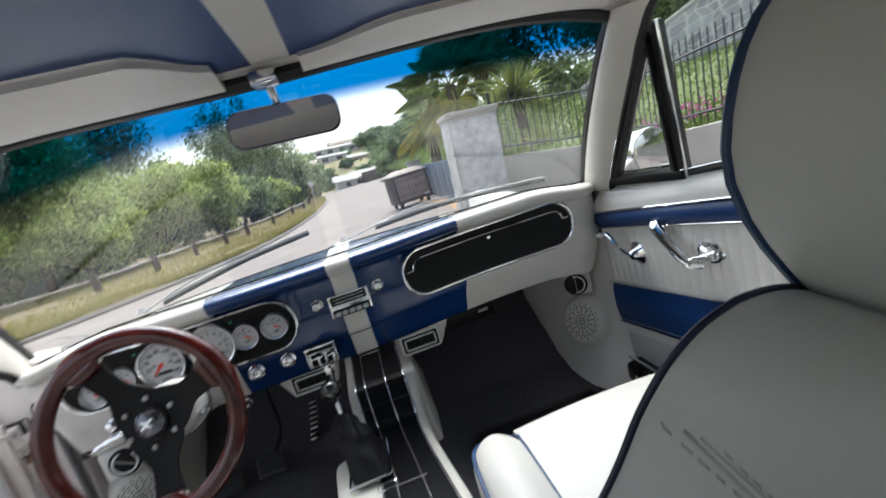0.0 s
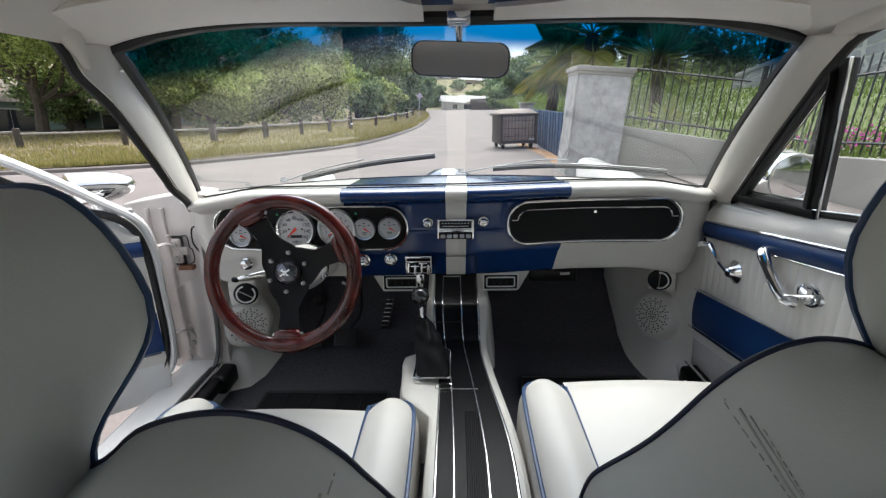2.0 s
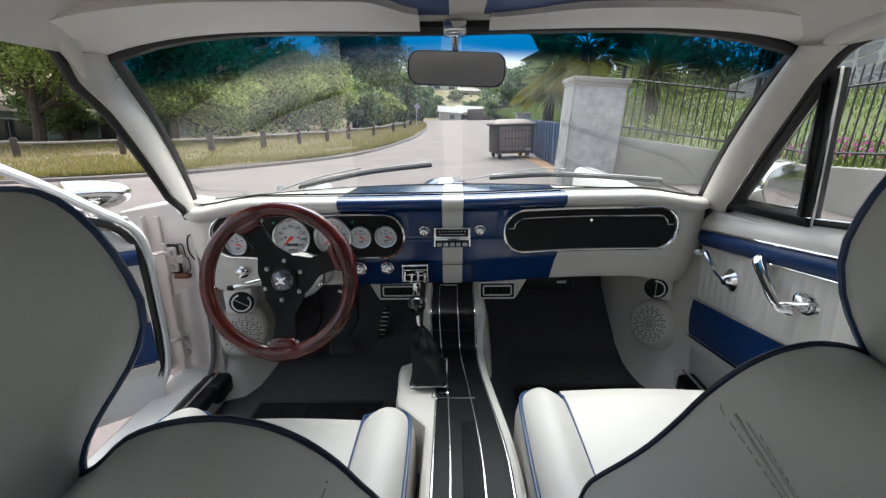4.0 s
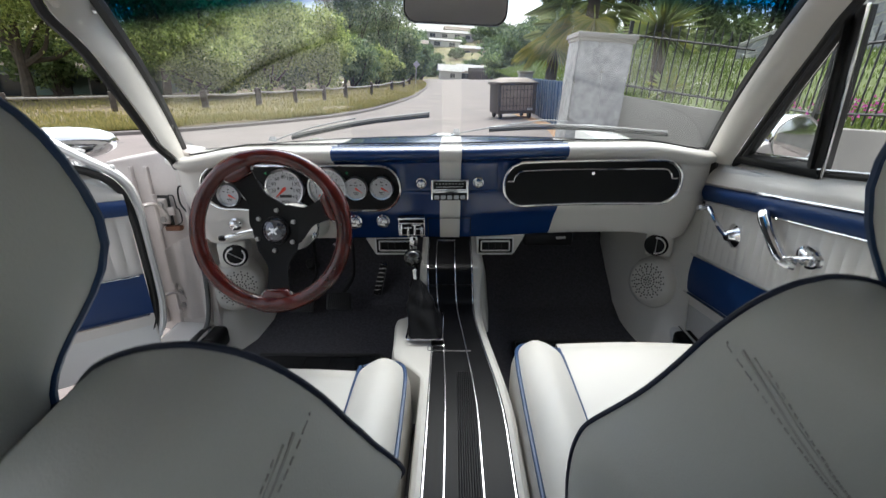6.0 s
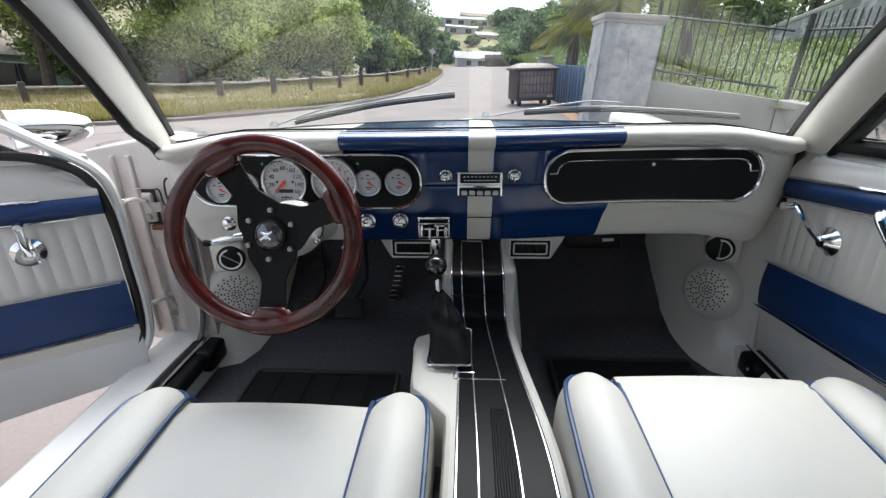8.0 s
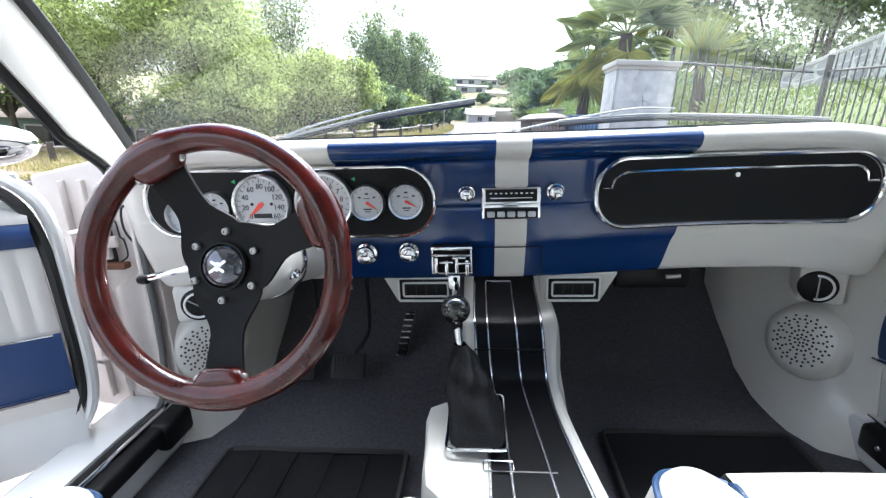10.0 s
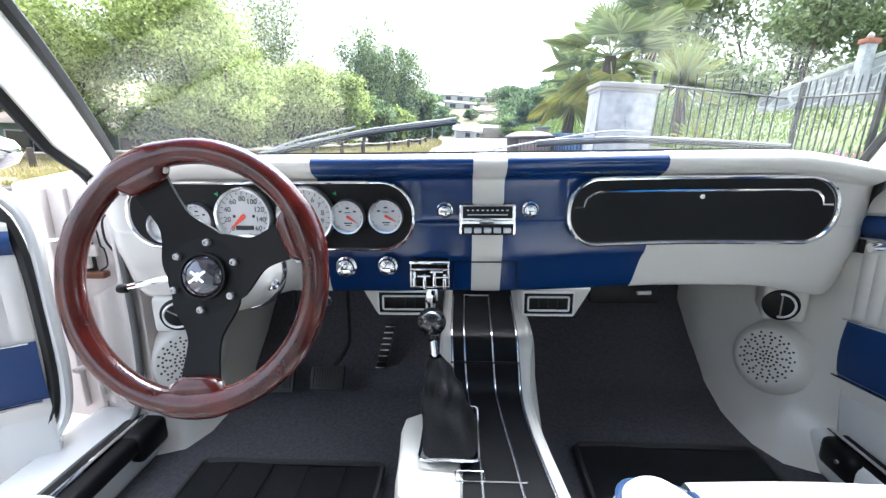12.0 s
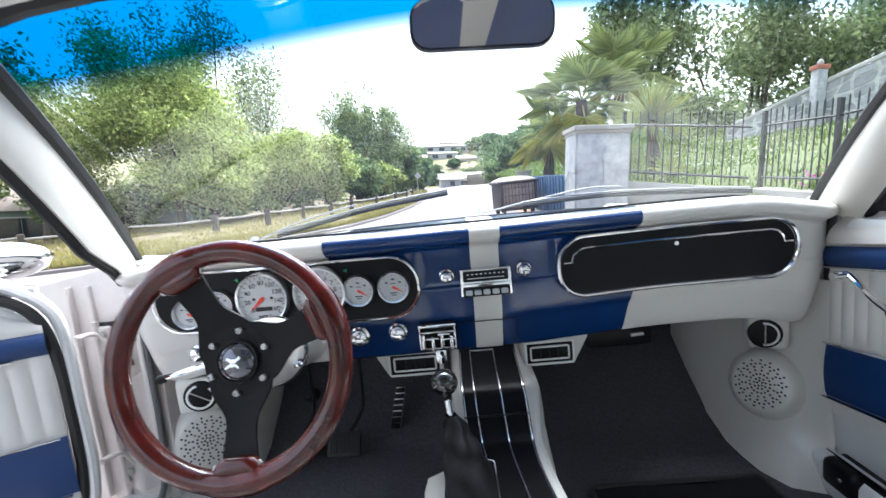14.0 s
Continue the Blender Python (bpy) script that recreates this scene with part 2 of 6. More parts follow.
def windshield_glass():
    """Clear glass with a blue band shaded into its upper edge."""
    m = glass("windshield_glass", gloss=0.02, rise=1.9, least=0.052)
    n, l = m.node_tree.nodes, m.node_tree.links
    tc, sep, mr, mix = n.new("ShaderNodeTexCoord"), n.new("ShaderNodeSeparateXYZ"), n.new("ShaderNodeMapRange"), n.new("ShaderNodeMix")
    l.new(tc.outputs["Object"], sep.inputs[0])
    bow, square = n.new("ShaderNodeMath"), n.new("ShaderNodeMath")
    square.operation, bow.operation = "MULTIPLY", "MULTIPLY_ADD"
    l.new(sep.outputs["X"], square.inputs[0])
    l.new(sep.outputs["X"], square.inputs[1])
    l.new(square.outputs[0], bow.inputs[0])
    bow.inputs[1].default_value = 0.14
    l.new(sep.outputs["Z"], bow.inputs[2])
    l.new(bow.outputs[0], mr.inputs["Value"])
    mr.interpolation_type = "SMOOTHSTEP"
    mr.inputs["From Min"].default_value, mr.inputs["From Max"].default_value = 1.195, 1.235
    mix.data_type = "RGBA"
    mix.inputs["A"].default_value, mix.inputs["B"].default_value = (0.90, 0.93, 0.91, 1), (0.002, 0.105, 0.27, 1)
    l.new(mr.outputs[0], mix.inputs["Factor"])
    l.new(mix.outputs["Result"], n["Transparent BSDF"].inputs["Color"])
    # a thin, uneven film of dust
    blot, grade, dust, veil = [n.new("ShaderNode" + k) for k in ("TexNoise", "Math", "BsdfTranslucent", "MixShader")]
    blot.inputs["Scale"].default_value, blot.inputs["Detail"].default_value = 3.0, 3
    l.new(tc.outputs["Object"], blot.inputs["Vector"])
    grade.operation, grade.inputs[1].default_value = "MULTIPLY", 0.0055
    l.new(blot.outputs["Fac"], grade.inputs[0])
    dust.inputs["Color"].default_value = (0.85, 0.84, 0.80, 1)
    out, clear = n["Material Output"], n["Mix Shader"]
    keep, bare = n.new("ShaderNodeMath"), n.new("ShaderNodeMath")
    keep.operation, keep.inputs[0].default_value = "SUBTRACT", 1.0
    bare.operation = "MULTIPLY"
    l.new(mr.outputs[0], keep.inputs[1])
    l.new(keep.outputs[0], bare.inputs[0])
    l.new(grade.outputs[0], bare.inputs[1])
    l.new(bare.outputs[0], veil.inputs[0])
    l.new(clear.outputs[0], veil.inputs[1])
    l.new(dust.outputs[0], veil.inputs[2])
    l.new(veil.outputs[0], out.inputs["Surface"])
    return m


SHADED = windshield_glass()


# ---- the car's shell ----
def glass_low(u):
    w = 2 * u - 1
    return V(-0.02 + 0.76 * w, 0.172 + 0.09 * (1 - w * w), 0.852 + 0.03 * (1 - w * w))


def glass_high(u):
    w = 2 * u - 1
    return V(0.626 * w, -0.285 + 0.06 * (1 - w * w), 1.221 + 0.048 * (1 - w ** 4) - 0.010 * w ** 8 + 0.012 * smoothstep(0.0, -1.0, w))


def pane_point(u, v):
    a, b = glass_low(u), glass_high(u)
    p = a.lerp(b, v)
    return p + V(0, 0.035, 0.02) * math.sin(math.pi * v) * (1 - 0.5 * (2 * u - 1) ** 4)


windshield = tagged(new("windshield", finish(sheet(pane_point, 24, 12), "windshield", SHADED)), "curved clear windshield with a blue shaded upper band", "windshield", kind="structure")
windshield.matrix_world = CAR
windshield.visible_shadow = False

edge = [pane_point(0.0, i / 10) for i in range(11)] + [pane_point(i / 16, 1.0) for i in range(1, 17)] + [pane_point(1.0, 1 - i / 10) for i in range(1, 11)]
structure("windshield_foot_seal", tube([glass_low(i / 24) + V(0, -0.002, 0.004) for i in range(25)], 0.0045, 6), RUBBER, "thin black seal along the windshield's foot")
structure("windshield_gasket", tube([p + V(0, -0.012, -0.006) for p in edge], 0.0155, 8), RUBBER, "black rubber gasket round the windshield")

RAIL = [(0.735, 0.03, 0.84), (0.712, -0.04, 0.90), (0.692, -0.150, 1.015), (0.670, -0.255, 1.11), (0.652, -0.325, 1.165), (0.634, -0.425, 1.210), (0.623, -0.70, 1.240), (0.615, -1.15, 1.238), (0.60, -1.55, 1.20)]


def side(sg, p):
    """A point of the right side, or its mirror on the left, where the cowl is a little wider."""
    x, y, z = p
    if sg > 0:
        return V(x, y, z)
    back = 0.042 * smoothstep(0.86, 0.93, z) * smoothstep(1.215, 1.15, z)
    return V(-x + 0.028 * smoothstep(1.2, 1.1, z) - 0.014 * smoothstep(0.95, 0.85, z), y - back, z + 0.026 * smoothstep(-0.35, -0.45, y))


for sg, word in ((1, "right"), (-1, "left")):
    rail = smooth_path(RAIL, 5)

    def pillar(u, v, sg=sg, rail=rail):
        a = pane_point(1.0 if sg > 0 else 0.0, u) + V(0.004 * sg, -0.012, -0.004)
        b = side(sg, path_at(rail, u * 0.60))
        p = a.lerp(b, v)
        return p + V((-0.026 if sg > 0 else 0.012), -0.008, 0) * (math.sin(math.pi * v) ** 0.8)

    structure("pillar_trim_" + word, thick(sheet(pillar, 20, 8), 0.004), CREAM, "off-white vinyl trim on the windshield pillar")
    structure("door_seal_" + word, tube([side(sg, p) + V(0.012 * sg, 0, 0) for p in rail], 0.009, 8), RUBBER, "black rubber door seal along the pillar and roof")
    for k, (y, z) in enumerate(((-0.265, 1.178), (0.02, 0.93))):
        screw = V(sg * (0.628 if k == 0 else 0.722) - (0.02 if sg < 0 and k else 0), y - 0.02, z)
        if k == 0:
            t = thing("trim_screw", "small chrome screw in the pillar trim", "screw", screw)
            part("screw_head", lathe([(0, 0.004), (0.004, 0.004), (0.007, 0)], Matrix.Translation(screw) @ pose(0, 0, 0, 90, 0, 30 * sg), 10), CHROME, t)


def roof_point(u, v):
    w = 2 * u - 1
    front = glass_high(u)
    y = front.y + (-1.95 - front.y) * v
    z = front.z + 0.012 * math.sin(math.pi * min(1, v * 1.2)) - 0.10 * smoothstep(0.6, 1.0, v) - 0.02 * smoothstep(0.8, 1.0, abs(w))
    return V(0.64 * w, y, z + 0.006)


roof = sheet(roof_point, 62, 14)
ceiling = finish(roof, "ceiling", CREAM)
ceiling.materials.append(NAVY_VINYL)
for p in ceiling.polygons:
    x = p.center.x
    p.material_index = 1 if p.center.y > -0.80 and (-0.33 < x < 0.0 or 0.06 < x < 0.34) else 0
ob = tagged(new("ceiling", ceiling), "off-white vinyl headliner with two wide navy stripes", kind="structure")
ob.matrix_world = CAR
structure("roof", thick(sheet(lambda u, v: roof_point(u, v) + V((u - 0.5) * 0.12, 0, 0.05), 12, 8), 0.02), BODY_W, "white painted steel roof of the car")
structure("header_trim", tube([glass_high(i / 20) + V(0, -0.034, 0.012) for i in range(21)], 0.022, 10, flat=0.5), CREAM, "off-white padded trim over the windshield")
for sg, word in ((1, "right"), (-1, "left")):
    structure("roof_rail_" + word, tube([side(sg, p) + V(-0.012 * sg, 0, 0.012) for p in smooth_path(RAIL[4:], 5)], 0.034, 10, flat=0.6, taper=lambda t: 0.2 + 0.8 * smoothstep(0.0, 0.4, t)), CREAM, "off-white padded rail along the roof's edge")


def floor_point(u, v):
    x = -0.74 + 1.46 * u
    y, z = path_at([(-2.3, 0.27, 0), (-1.2, 0.25, 0), (-0.3, 0.245, 0), (0.12, 0.25, 0), (0.28, 0.28, 0), (0.42, 0.38, 0), (0.56, 0.52, 0), (0.60, 0.62, 0), (0.60, 0.71, 0)], v)[:2]
    tunnel = 0.11 * math.exp(-((x - 0.02) / 0.12) ** 4) * smoothstep(0.62, 0.4, z)
    lump = 0.003 * noise.noise(V(x * 9, y * 9, 3))
    return V(x, y, z + tunnel + lump)


structure("floor", thick(sheet(floor_point, 50, 64), 0.02), CARPET, "charcoal blue carpet on floor and toe board")

# firewall and the closed sides of the footwells
structure("firewall", box((-0.01, 0.625, 0.46), (1.50, 0.02, 0.46), 0.003), BLACK, "black bulkhead behind the toe board")
for sg, word in ((1, "right"), (-1, "left")):
    structure("footwell_side_" + word, box((0.742 * sg - (0.03 if sg < 0 else 0), 0.40, 0.455), (0.02, 0.44, 0.49), 0.003), BLACK, "black inner side of the footwell")
structure("plenum", box((0, 0.46, 0.700), (1.46, 0.34, 0.012), 0.003), BLACK, "black panel closing the space behind the dashboard")

# sills, quarter panels and the closed rear of the cabin
for sg, word in ((1, "right"), (-1, "left")):
    x = 0.77 * sg - (0.03 if sg < 0 else 0)
    structure("sill_" + word, box((x, -0.47, 0.285), (0.17, 1.16, 0.09), 0.02, 3), BODY_W, "white painted door sill of the car")
    structure("quarter_panel_" + word, box((0.74 * sg, -1.65, 0.57), (0.05, 1.25, 0.66), 0.02), VINYL, "off-white quarter panel beside the rear seat")
    structure("rear_pillar_" + word, slab([(0.70 * sg, -1.5, 0.88), (0.61 * sg, -1.45, 1.24), (0.60 * sg, -1.95, 1.18), (0.70 * sg, -2.3, 0.88)], (0.03 * sg, 0, 0.005)), CREAM, "off-white padded rear roof pillar")
structure("rear_shelf", box((0, -2.12, 0.87), (1.42, 0.4, 0.03), 0.01), NAVY_VINYL, "navy blue shelf under the rear window")
rear_glass = structure("rear_window", sheet(lambda u, v: V(-0.6 + 1.2 * u, -1.93 - 0.38 * v, 1.17 - 0.28 * v), 6, 4), GLASS, "sloping clear rear window")
rear_glass.visible_shadow = False
rear = thing("bench_seat", "off-white vinyl rear bench seat with navy piping", "car seat", (0, -1.75, 0.3))
part("cushion", box((0, -1.62, 0.40), (1.24, 0.42, 0.2), 0.05, 4), SEATBACK, rear)
part("backrest", box((0, -1.88, 0.66), (1.24, 0.14, 0.48), 0.05, 4, Matrix.Rotation(radians(14), 3, "X")), SEATBACK, rear)

# the hinge post where the open driver's door hangs, and its mirror
for sg, word in ((1, "right"), (-1, "left")):
    x0 = 0.745 if sg > 0 else -0.725
    pts = [V(x0, 0.075, 0.29), V(x0 + 0.05 * sg, 0.085, 0.29), V(x0 + (0.15 if sg > 0 else 0.26) * sg, 0.11, 0.30), V(x0 + (0.155 if sg > 0 else 0.26) * sg, 0.11, 0.84), V(x0 + 0.06 * sg, 0.10, 0.875), V(x0, 0.09, 0.87)]
    structure("hinge_post_" + word, slab(pts, (0, 0.10, 0), 0.006), JAMB, "off-white painted hinge post of the door opening")
    structure("cowl_side_" + word, box((0.80 * sg, 0.9, 0.60 if sg > 0 else 0.53), (0.14, 1.5, 0.36), 0.05, 4), BODY_W, "white painted front wing of the car")
for z in (0.705, 0.43):
    t = thing("steel_hinge", "off-white painted steel door hinge with grey bolts", "hinge", (-0.79, 0.08, z), group="hinges of the driver's door")
    # dark plate added behind the leaf to draw the hinge's shaded outline
    part("hinge_outline", box((-0.822, 0.0775, z), (0.040, 0.006, 0.092), 0.003), RUBBER, t)
    part("hinge_leaf", box((-0.822, 0.072, z), (0.028, 0.014, 0.075), 0.005, 3), JAMB, t)
    part("hinge_arm", slab([(-0.812, 0.066, z + 0.012), (-0.792, 0.07, z + 0.012), (-0.792, 0.08, z + 0.012), (-0.812, 0.08, z + 0.012)], (0, 0, -0.024), 0.003), JAMB, t)
    part("hinge_pin", lathe([(0, 0.05), (0.007, 0.05), (0.007, -0.05), (0, -0.05)], Matrix.Translation((-0.838, 0.068, z)), 10), JAMB, t)
    for dz in (-0.022, 0.022):
        part("bolt", lathe([(0, 0.008), (0.008, 0.008), (0.009, 0)], Matrix.Translation((-0.822, 0.066, z + dz)) @ pose(0, 0, 0, 90), 6), STEEL, t)
    part("hinge_link", tube(smooth_path([(-0.846, 0.020, z + 0.030), (-0.838, 0.050, z + 0.028), (-0.826, 0.064, z + 0.016), (-0.812, 0.066, z - 0.006)], 5), 0.010, 8, flat=0.5), JAMB, t)
    part("hinge_gap", tube(smooth_path([(-0.800, 0.0725, z + 0.046), (-0.786, 0.0725, z + 0.044), (-0.783, 0.0725, z + 0.010), (-0.776, 0.0725, z + 0.004), (-0.775, 0.0725, z - 0.030), (-0.792, 0.0725, z - 0.042)], 3), 0.0018, 5), RUBBER, t)
structure("jamb_fold", thick(sheet(lambda u, v: V(-0.752 - 0.090 * u, 0.0700 + 0.0070 * math.sin(u * 9.0 + 0.8 * v) - 0.004 * u, 0.36 + 0.28 * v - 0.05 * u * v), 24, 10), 0.003), JAMB, "folded lower panel of the door jamb")
t = thing("door_check_strap", "brown worn metal door check strap", "door strap", (-0.78, 0.06, 0.665))
part("strap", box((-0.80, 0.07, 0.655), (0.045, 0.02, 0.014), 0.003), material("rusty_strap", (0.16, 0.07, 0.04), 0.6, 0.4, var=0.4, scale=30), t)
for k, (x, y, w) in enumerate(((-0.748, 0.074, 0.010), (-0.862, 0.100, 0.014), (-0.905, 0.098, 0.006))):
    structure("jamb_rib_" + "abc"[k], box((x, y, 0.58), (w, 0.022, 0.50), 0.004), JAMB, "folded steel rib of the door jamb")
structure("jamb_seal", tube(smooth_path([(-0.735, 0.075, 0.84), (-0.738, 0.070, 0.70), (-0.742, 0.066, 0.45), (-0.755, 0.04, 0.34), (-0.765, -0.05, 0.335), (-0.765, -0.6, 0.335)], 6), 0.007, 8), material("grey_weather_seal", (0.10, 0.10, 0.10), 0.7, var=0.2, scale=20), "grey rubber weather seal round the door opening")
t = thing("wire_loop", "thin dark wire loop on the hinge post", "wire", (-0.75, 0.07, 0.76))
part("wire", tube(smooth_path([(-0.735, 0.082, 0.80), (-0.735, 0.074, 0.78), (-0.765, 0.072, 0.775), (-0.77, 0.072, 0.73), (-0.755, 0.074, 0.70)], 5), 0.0025, 6), RUBBER, t)

structure("cowl", thick(sheet(lambda u, v: V(-0.80 + 1.58 * u, glass_low(u).y + 0.004 + (0.42 - glass_low(u).y) * v, glass_low(u).z - 0.040 - 0.06 * v), 16, 4), 0.012), BODY_W, "white painted cowl between windshield and bonnet")

# the bonnet with its stripes and scoop, seen over the dashboard
for x0, x1, m, name in ((-0.76, -0.29, BODY_W, "bonnet_left"), (-0.29, -0.03, NAVY, "bonnet_stripe_left"), (-0.03, 0.035, BODY_W, "bonnet_middle"), (0.035, 0.30, NAVY, "bonnet_stripe_right"), (0.30, 0.76, BODY_W, "bonnet_right")):
    structure(name, thick(sheet(lambda u, v, x0=x0, x1=x1: V(x0 + (x1 - x0) * u, 0.36 + 1.4 * v, 0.715 - 0.05 * v - 0.13 * v * v - 0.05 * ((x0 + (x1 - x0) * u) / 0.76) ** 2), 8, 10), 0.01), m, "painted bonnet panel, white with navy stripes")
t = thing("bonnet_scoop", "navy bonnet scoop with a white middle stripe", "air scoop", (-0.04, 1.0, 0.74))
for x0, x1, m in ((-0.2, -0.065, NAVY), (-0.065, 0.0, BODY_W), (0.0, 0.125, NAVY)):
    part("scoop_panel", thick(sheet(lambda u, v, x0=x0, x1=x1: V(x0 + (x1 - x0) * u, 0.8 + 0.62 * v, 0.69 + 0.105 * (1 - abs((x0 + (x1 - x0) * u + 0.037) / 0.165) ** 3) * math.sin(math.pi * min(1, 0.12 + v * 0.9)) ** 0.6), 8, 12), 0.006), m, t)

# ---- dashboard ----
def dash_f(x):
    if x > 0:
        return 0.045 * smoothstep(0.0, 0.40, x) + 0.085 * smoothstep(0.60, 0.77, x) ** 2
    return -0.006 * smoothstep(0.05, 0.2, -x) + 0.02 * smoothstep(0.45, 0.65, -x) + 0.085 * smoothstep(0.64, 0.80, -x) ** 2


def dash_profile(x):
    w = (x + 0.02) / 0.76
    zt = 0.898 - 0.035 * smoothstep(0.50, 0.76, abs(x))
    k = 1 - 0.40 * smoothstep(0.64, 0.77, abs(x + 0.01)) ** 1.8
    sunk = 0.006 * smoothstep(-0.130, -0.118, x) * smoothstep(0.138, 0.126, x)  # the radio's recess
    f = dash_f(x)
    yb, zb = 0.165 + 0.088 * (1 - w * w), 0.858 + 0.03 * (1 - w * w)
    rows = [(0.055, 0.004), (0.048, 0.008), (0.0, 0.0), (-0.024, 0.003), (-0.036, 0.014), (-0.030, 0.029), (-0.013, 0.039), (-0.002 + sunk, 0.048), (sunk, 0.112), (0.0, 0.121), (0.002, 0.15), (0.006, 0.182), (0.012, 0.197), (0.020, 0.225), (0.030, 0.252), (0.045, 0.262), (0.11, 0.258)]
    return [(yb, zb), (max(0.07 + f, yb - 0.07), zb + 0.003)] + [(y + f, zt - d * k) for y, d in rows]


def dash_piece(edge0, edge1, nu):
    """A stretch of the dashboard between two edges, whose x may change from top to foot."""
    def f(u, v):
        a, b = edge0(v), edge1(v)
        x = a + (b - a) * u
        pts = smooth_path([(y, z, 0) for y, z in dash_profile(x)], 3)
        y, z, _ = path_at(pts, v)
        return V(x, y, z)
    return sheet(f, nu, 54)


dash = thing("dashboard", "off-white painted dashboard with navy stripes and chrome trim", "dashboard", (0, 0.1, 0.64))
edges = [lambda v: -0.775, lambda v: -0.298 + 0.004 * v, lambda v: -0.024 - 0.004 * v, lambda v: 0.033 - 0.007 * v, lambda v: 0.306 - 0.028 * smoothstep(0.5, 1, v), lambda v: 0.745]
for k, (m, nm, lab) in enumerate(((PAINT_W, "end_panel", ""), (NAVY, "stripe_panel", "glossy navy painted stripe"), (PAINT_W, "middle_stripe", "off-white middle stripe"), (NAVY, "stripe_panel", "glossy navy painted stripe"), (PAINT_W, "end_panel", ""))):
    part(nm, dash_piece(edges[k], edges[k + 1], (28, 36, 6, 36, 28)[k]), m, dash, lab, sharp=60)


def on_dash(x, z, off):
    return V(x, dash_f(x) + off, z)


def panel_on_dash(x0, x1, z0, z1, r, off, dep, n=40, r2=None):
    def f(u, v):
        x = x0 + (x1 - x0) * (0.5 - 0.5 * math.cos(math.pi * u))
        ra = r if x < (x0 + x1) / 2 else (r2 or r)
        d = min(x - x0, x1 - x)
        cut = ra - math.sqrt(max(0, ra * ra - (ra - d) ** 2)) if d < ra else 0
        return on_dash(x, z0 + cut + (z1 - z0 - 2 * cut) * v, off)
    bm = sheet(f, n, 4)
    ex = bmesh.ops.extrude_face_region(bm, geom=bm.faces[:])
    for v in ex["geom"]:
        if isinstance(v, bmesh.types.BMVert):
            v.co.y += dep
    return bm


def trim_on_dash(x0, x1, z0, z1, r, off, rad, n=8):
    pts = round_rect(x0, x1, z0, z1, r, n)
    full = []
    for a, b in zip(pts, pts[1:] + pts[:1]):
        k = max(1, int(math.hypot(b[0] - a[0], b[1] - a[1]) / 0.03))
        full += [(a[0] + (b[0] - a[0]) * i / k, a[1] + (b[1] - a[1]) * i / k) for i in range(k)]
    return tube([on_dash(x, z, off) for x, z in full], rad, 8, closed=True)


for k in range(5):
    a, b = edges[k](0.1), edges[k + 1](0.1)
    part("top_seam", tube([V(a + (b - a) * i / 8, dash_f(a + (b - a) * i / 8) + 0.052, 0.8965 - 0.035 * smoothstep(0.50, 0.76, abs(a + (b - a) * i / 8))) for i in range(9)], 0.0022, 5), BLACK, dash)

# glove box
glove = part("glove_box_door", panel_on_dash(0.145, 0.612, 0.738, 0.848, 0.052, -0.010, 0.03), SATIN, dash, "black glove box door with chrome edging")
part("trim_ring", trim_on_dash(0.142, 0.617, 0.735, 0.852, 0.054, -0.011, 0.0042), CHROME, glove)
line = [(0.152, 0.797), (0.168, 0.797)] + [(0.168 + 0.026 * (1 - math.cos(radians(a))), 0.797 + 0.026 * math.sin(radians(a))) for a in (30, 60, 90)] + [(0.22 + 0.036 * i, 0.823) for i in range(10)] + [(0.59 - 0.026 * (1 - math.cos(radians(a))), 0.797 + 0.026 * math.sin(radians(a))) for a in (90, 60, 30)] + [(0.59, 0.797), (0.606, 0.797)]
part("trim_line", tube([on_dash(x, z + 0.006, -0.012) for x, z in line], 0.0022, 6), CHROME, glove)
part("lock", lathe([(0, 0.003), (0.0042, 0.003), (0.0055, 0)], Matrix.Translation(on_dash(0.381, 0.818, -0.010)) @ pose(0, 0, 0, 90), 14), CHROME, glove)

# instruments
cluster = part("instrument_panel", panel_on_dash(-0.655, -0.132, 0.735, 0.848, 0.054, -0.010, 0.03), SATIN, dash, "black instrument panel with chrome edging")
part("trim_ring", trim_on_dash(-0.66, -0.129, 0.732, 0.851, 0.057, -0.011, 0.0032), CHROME, cluster)


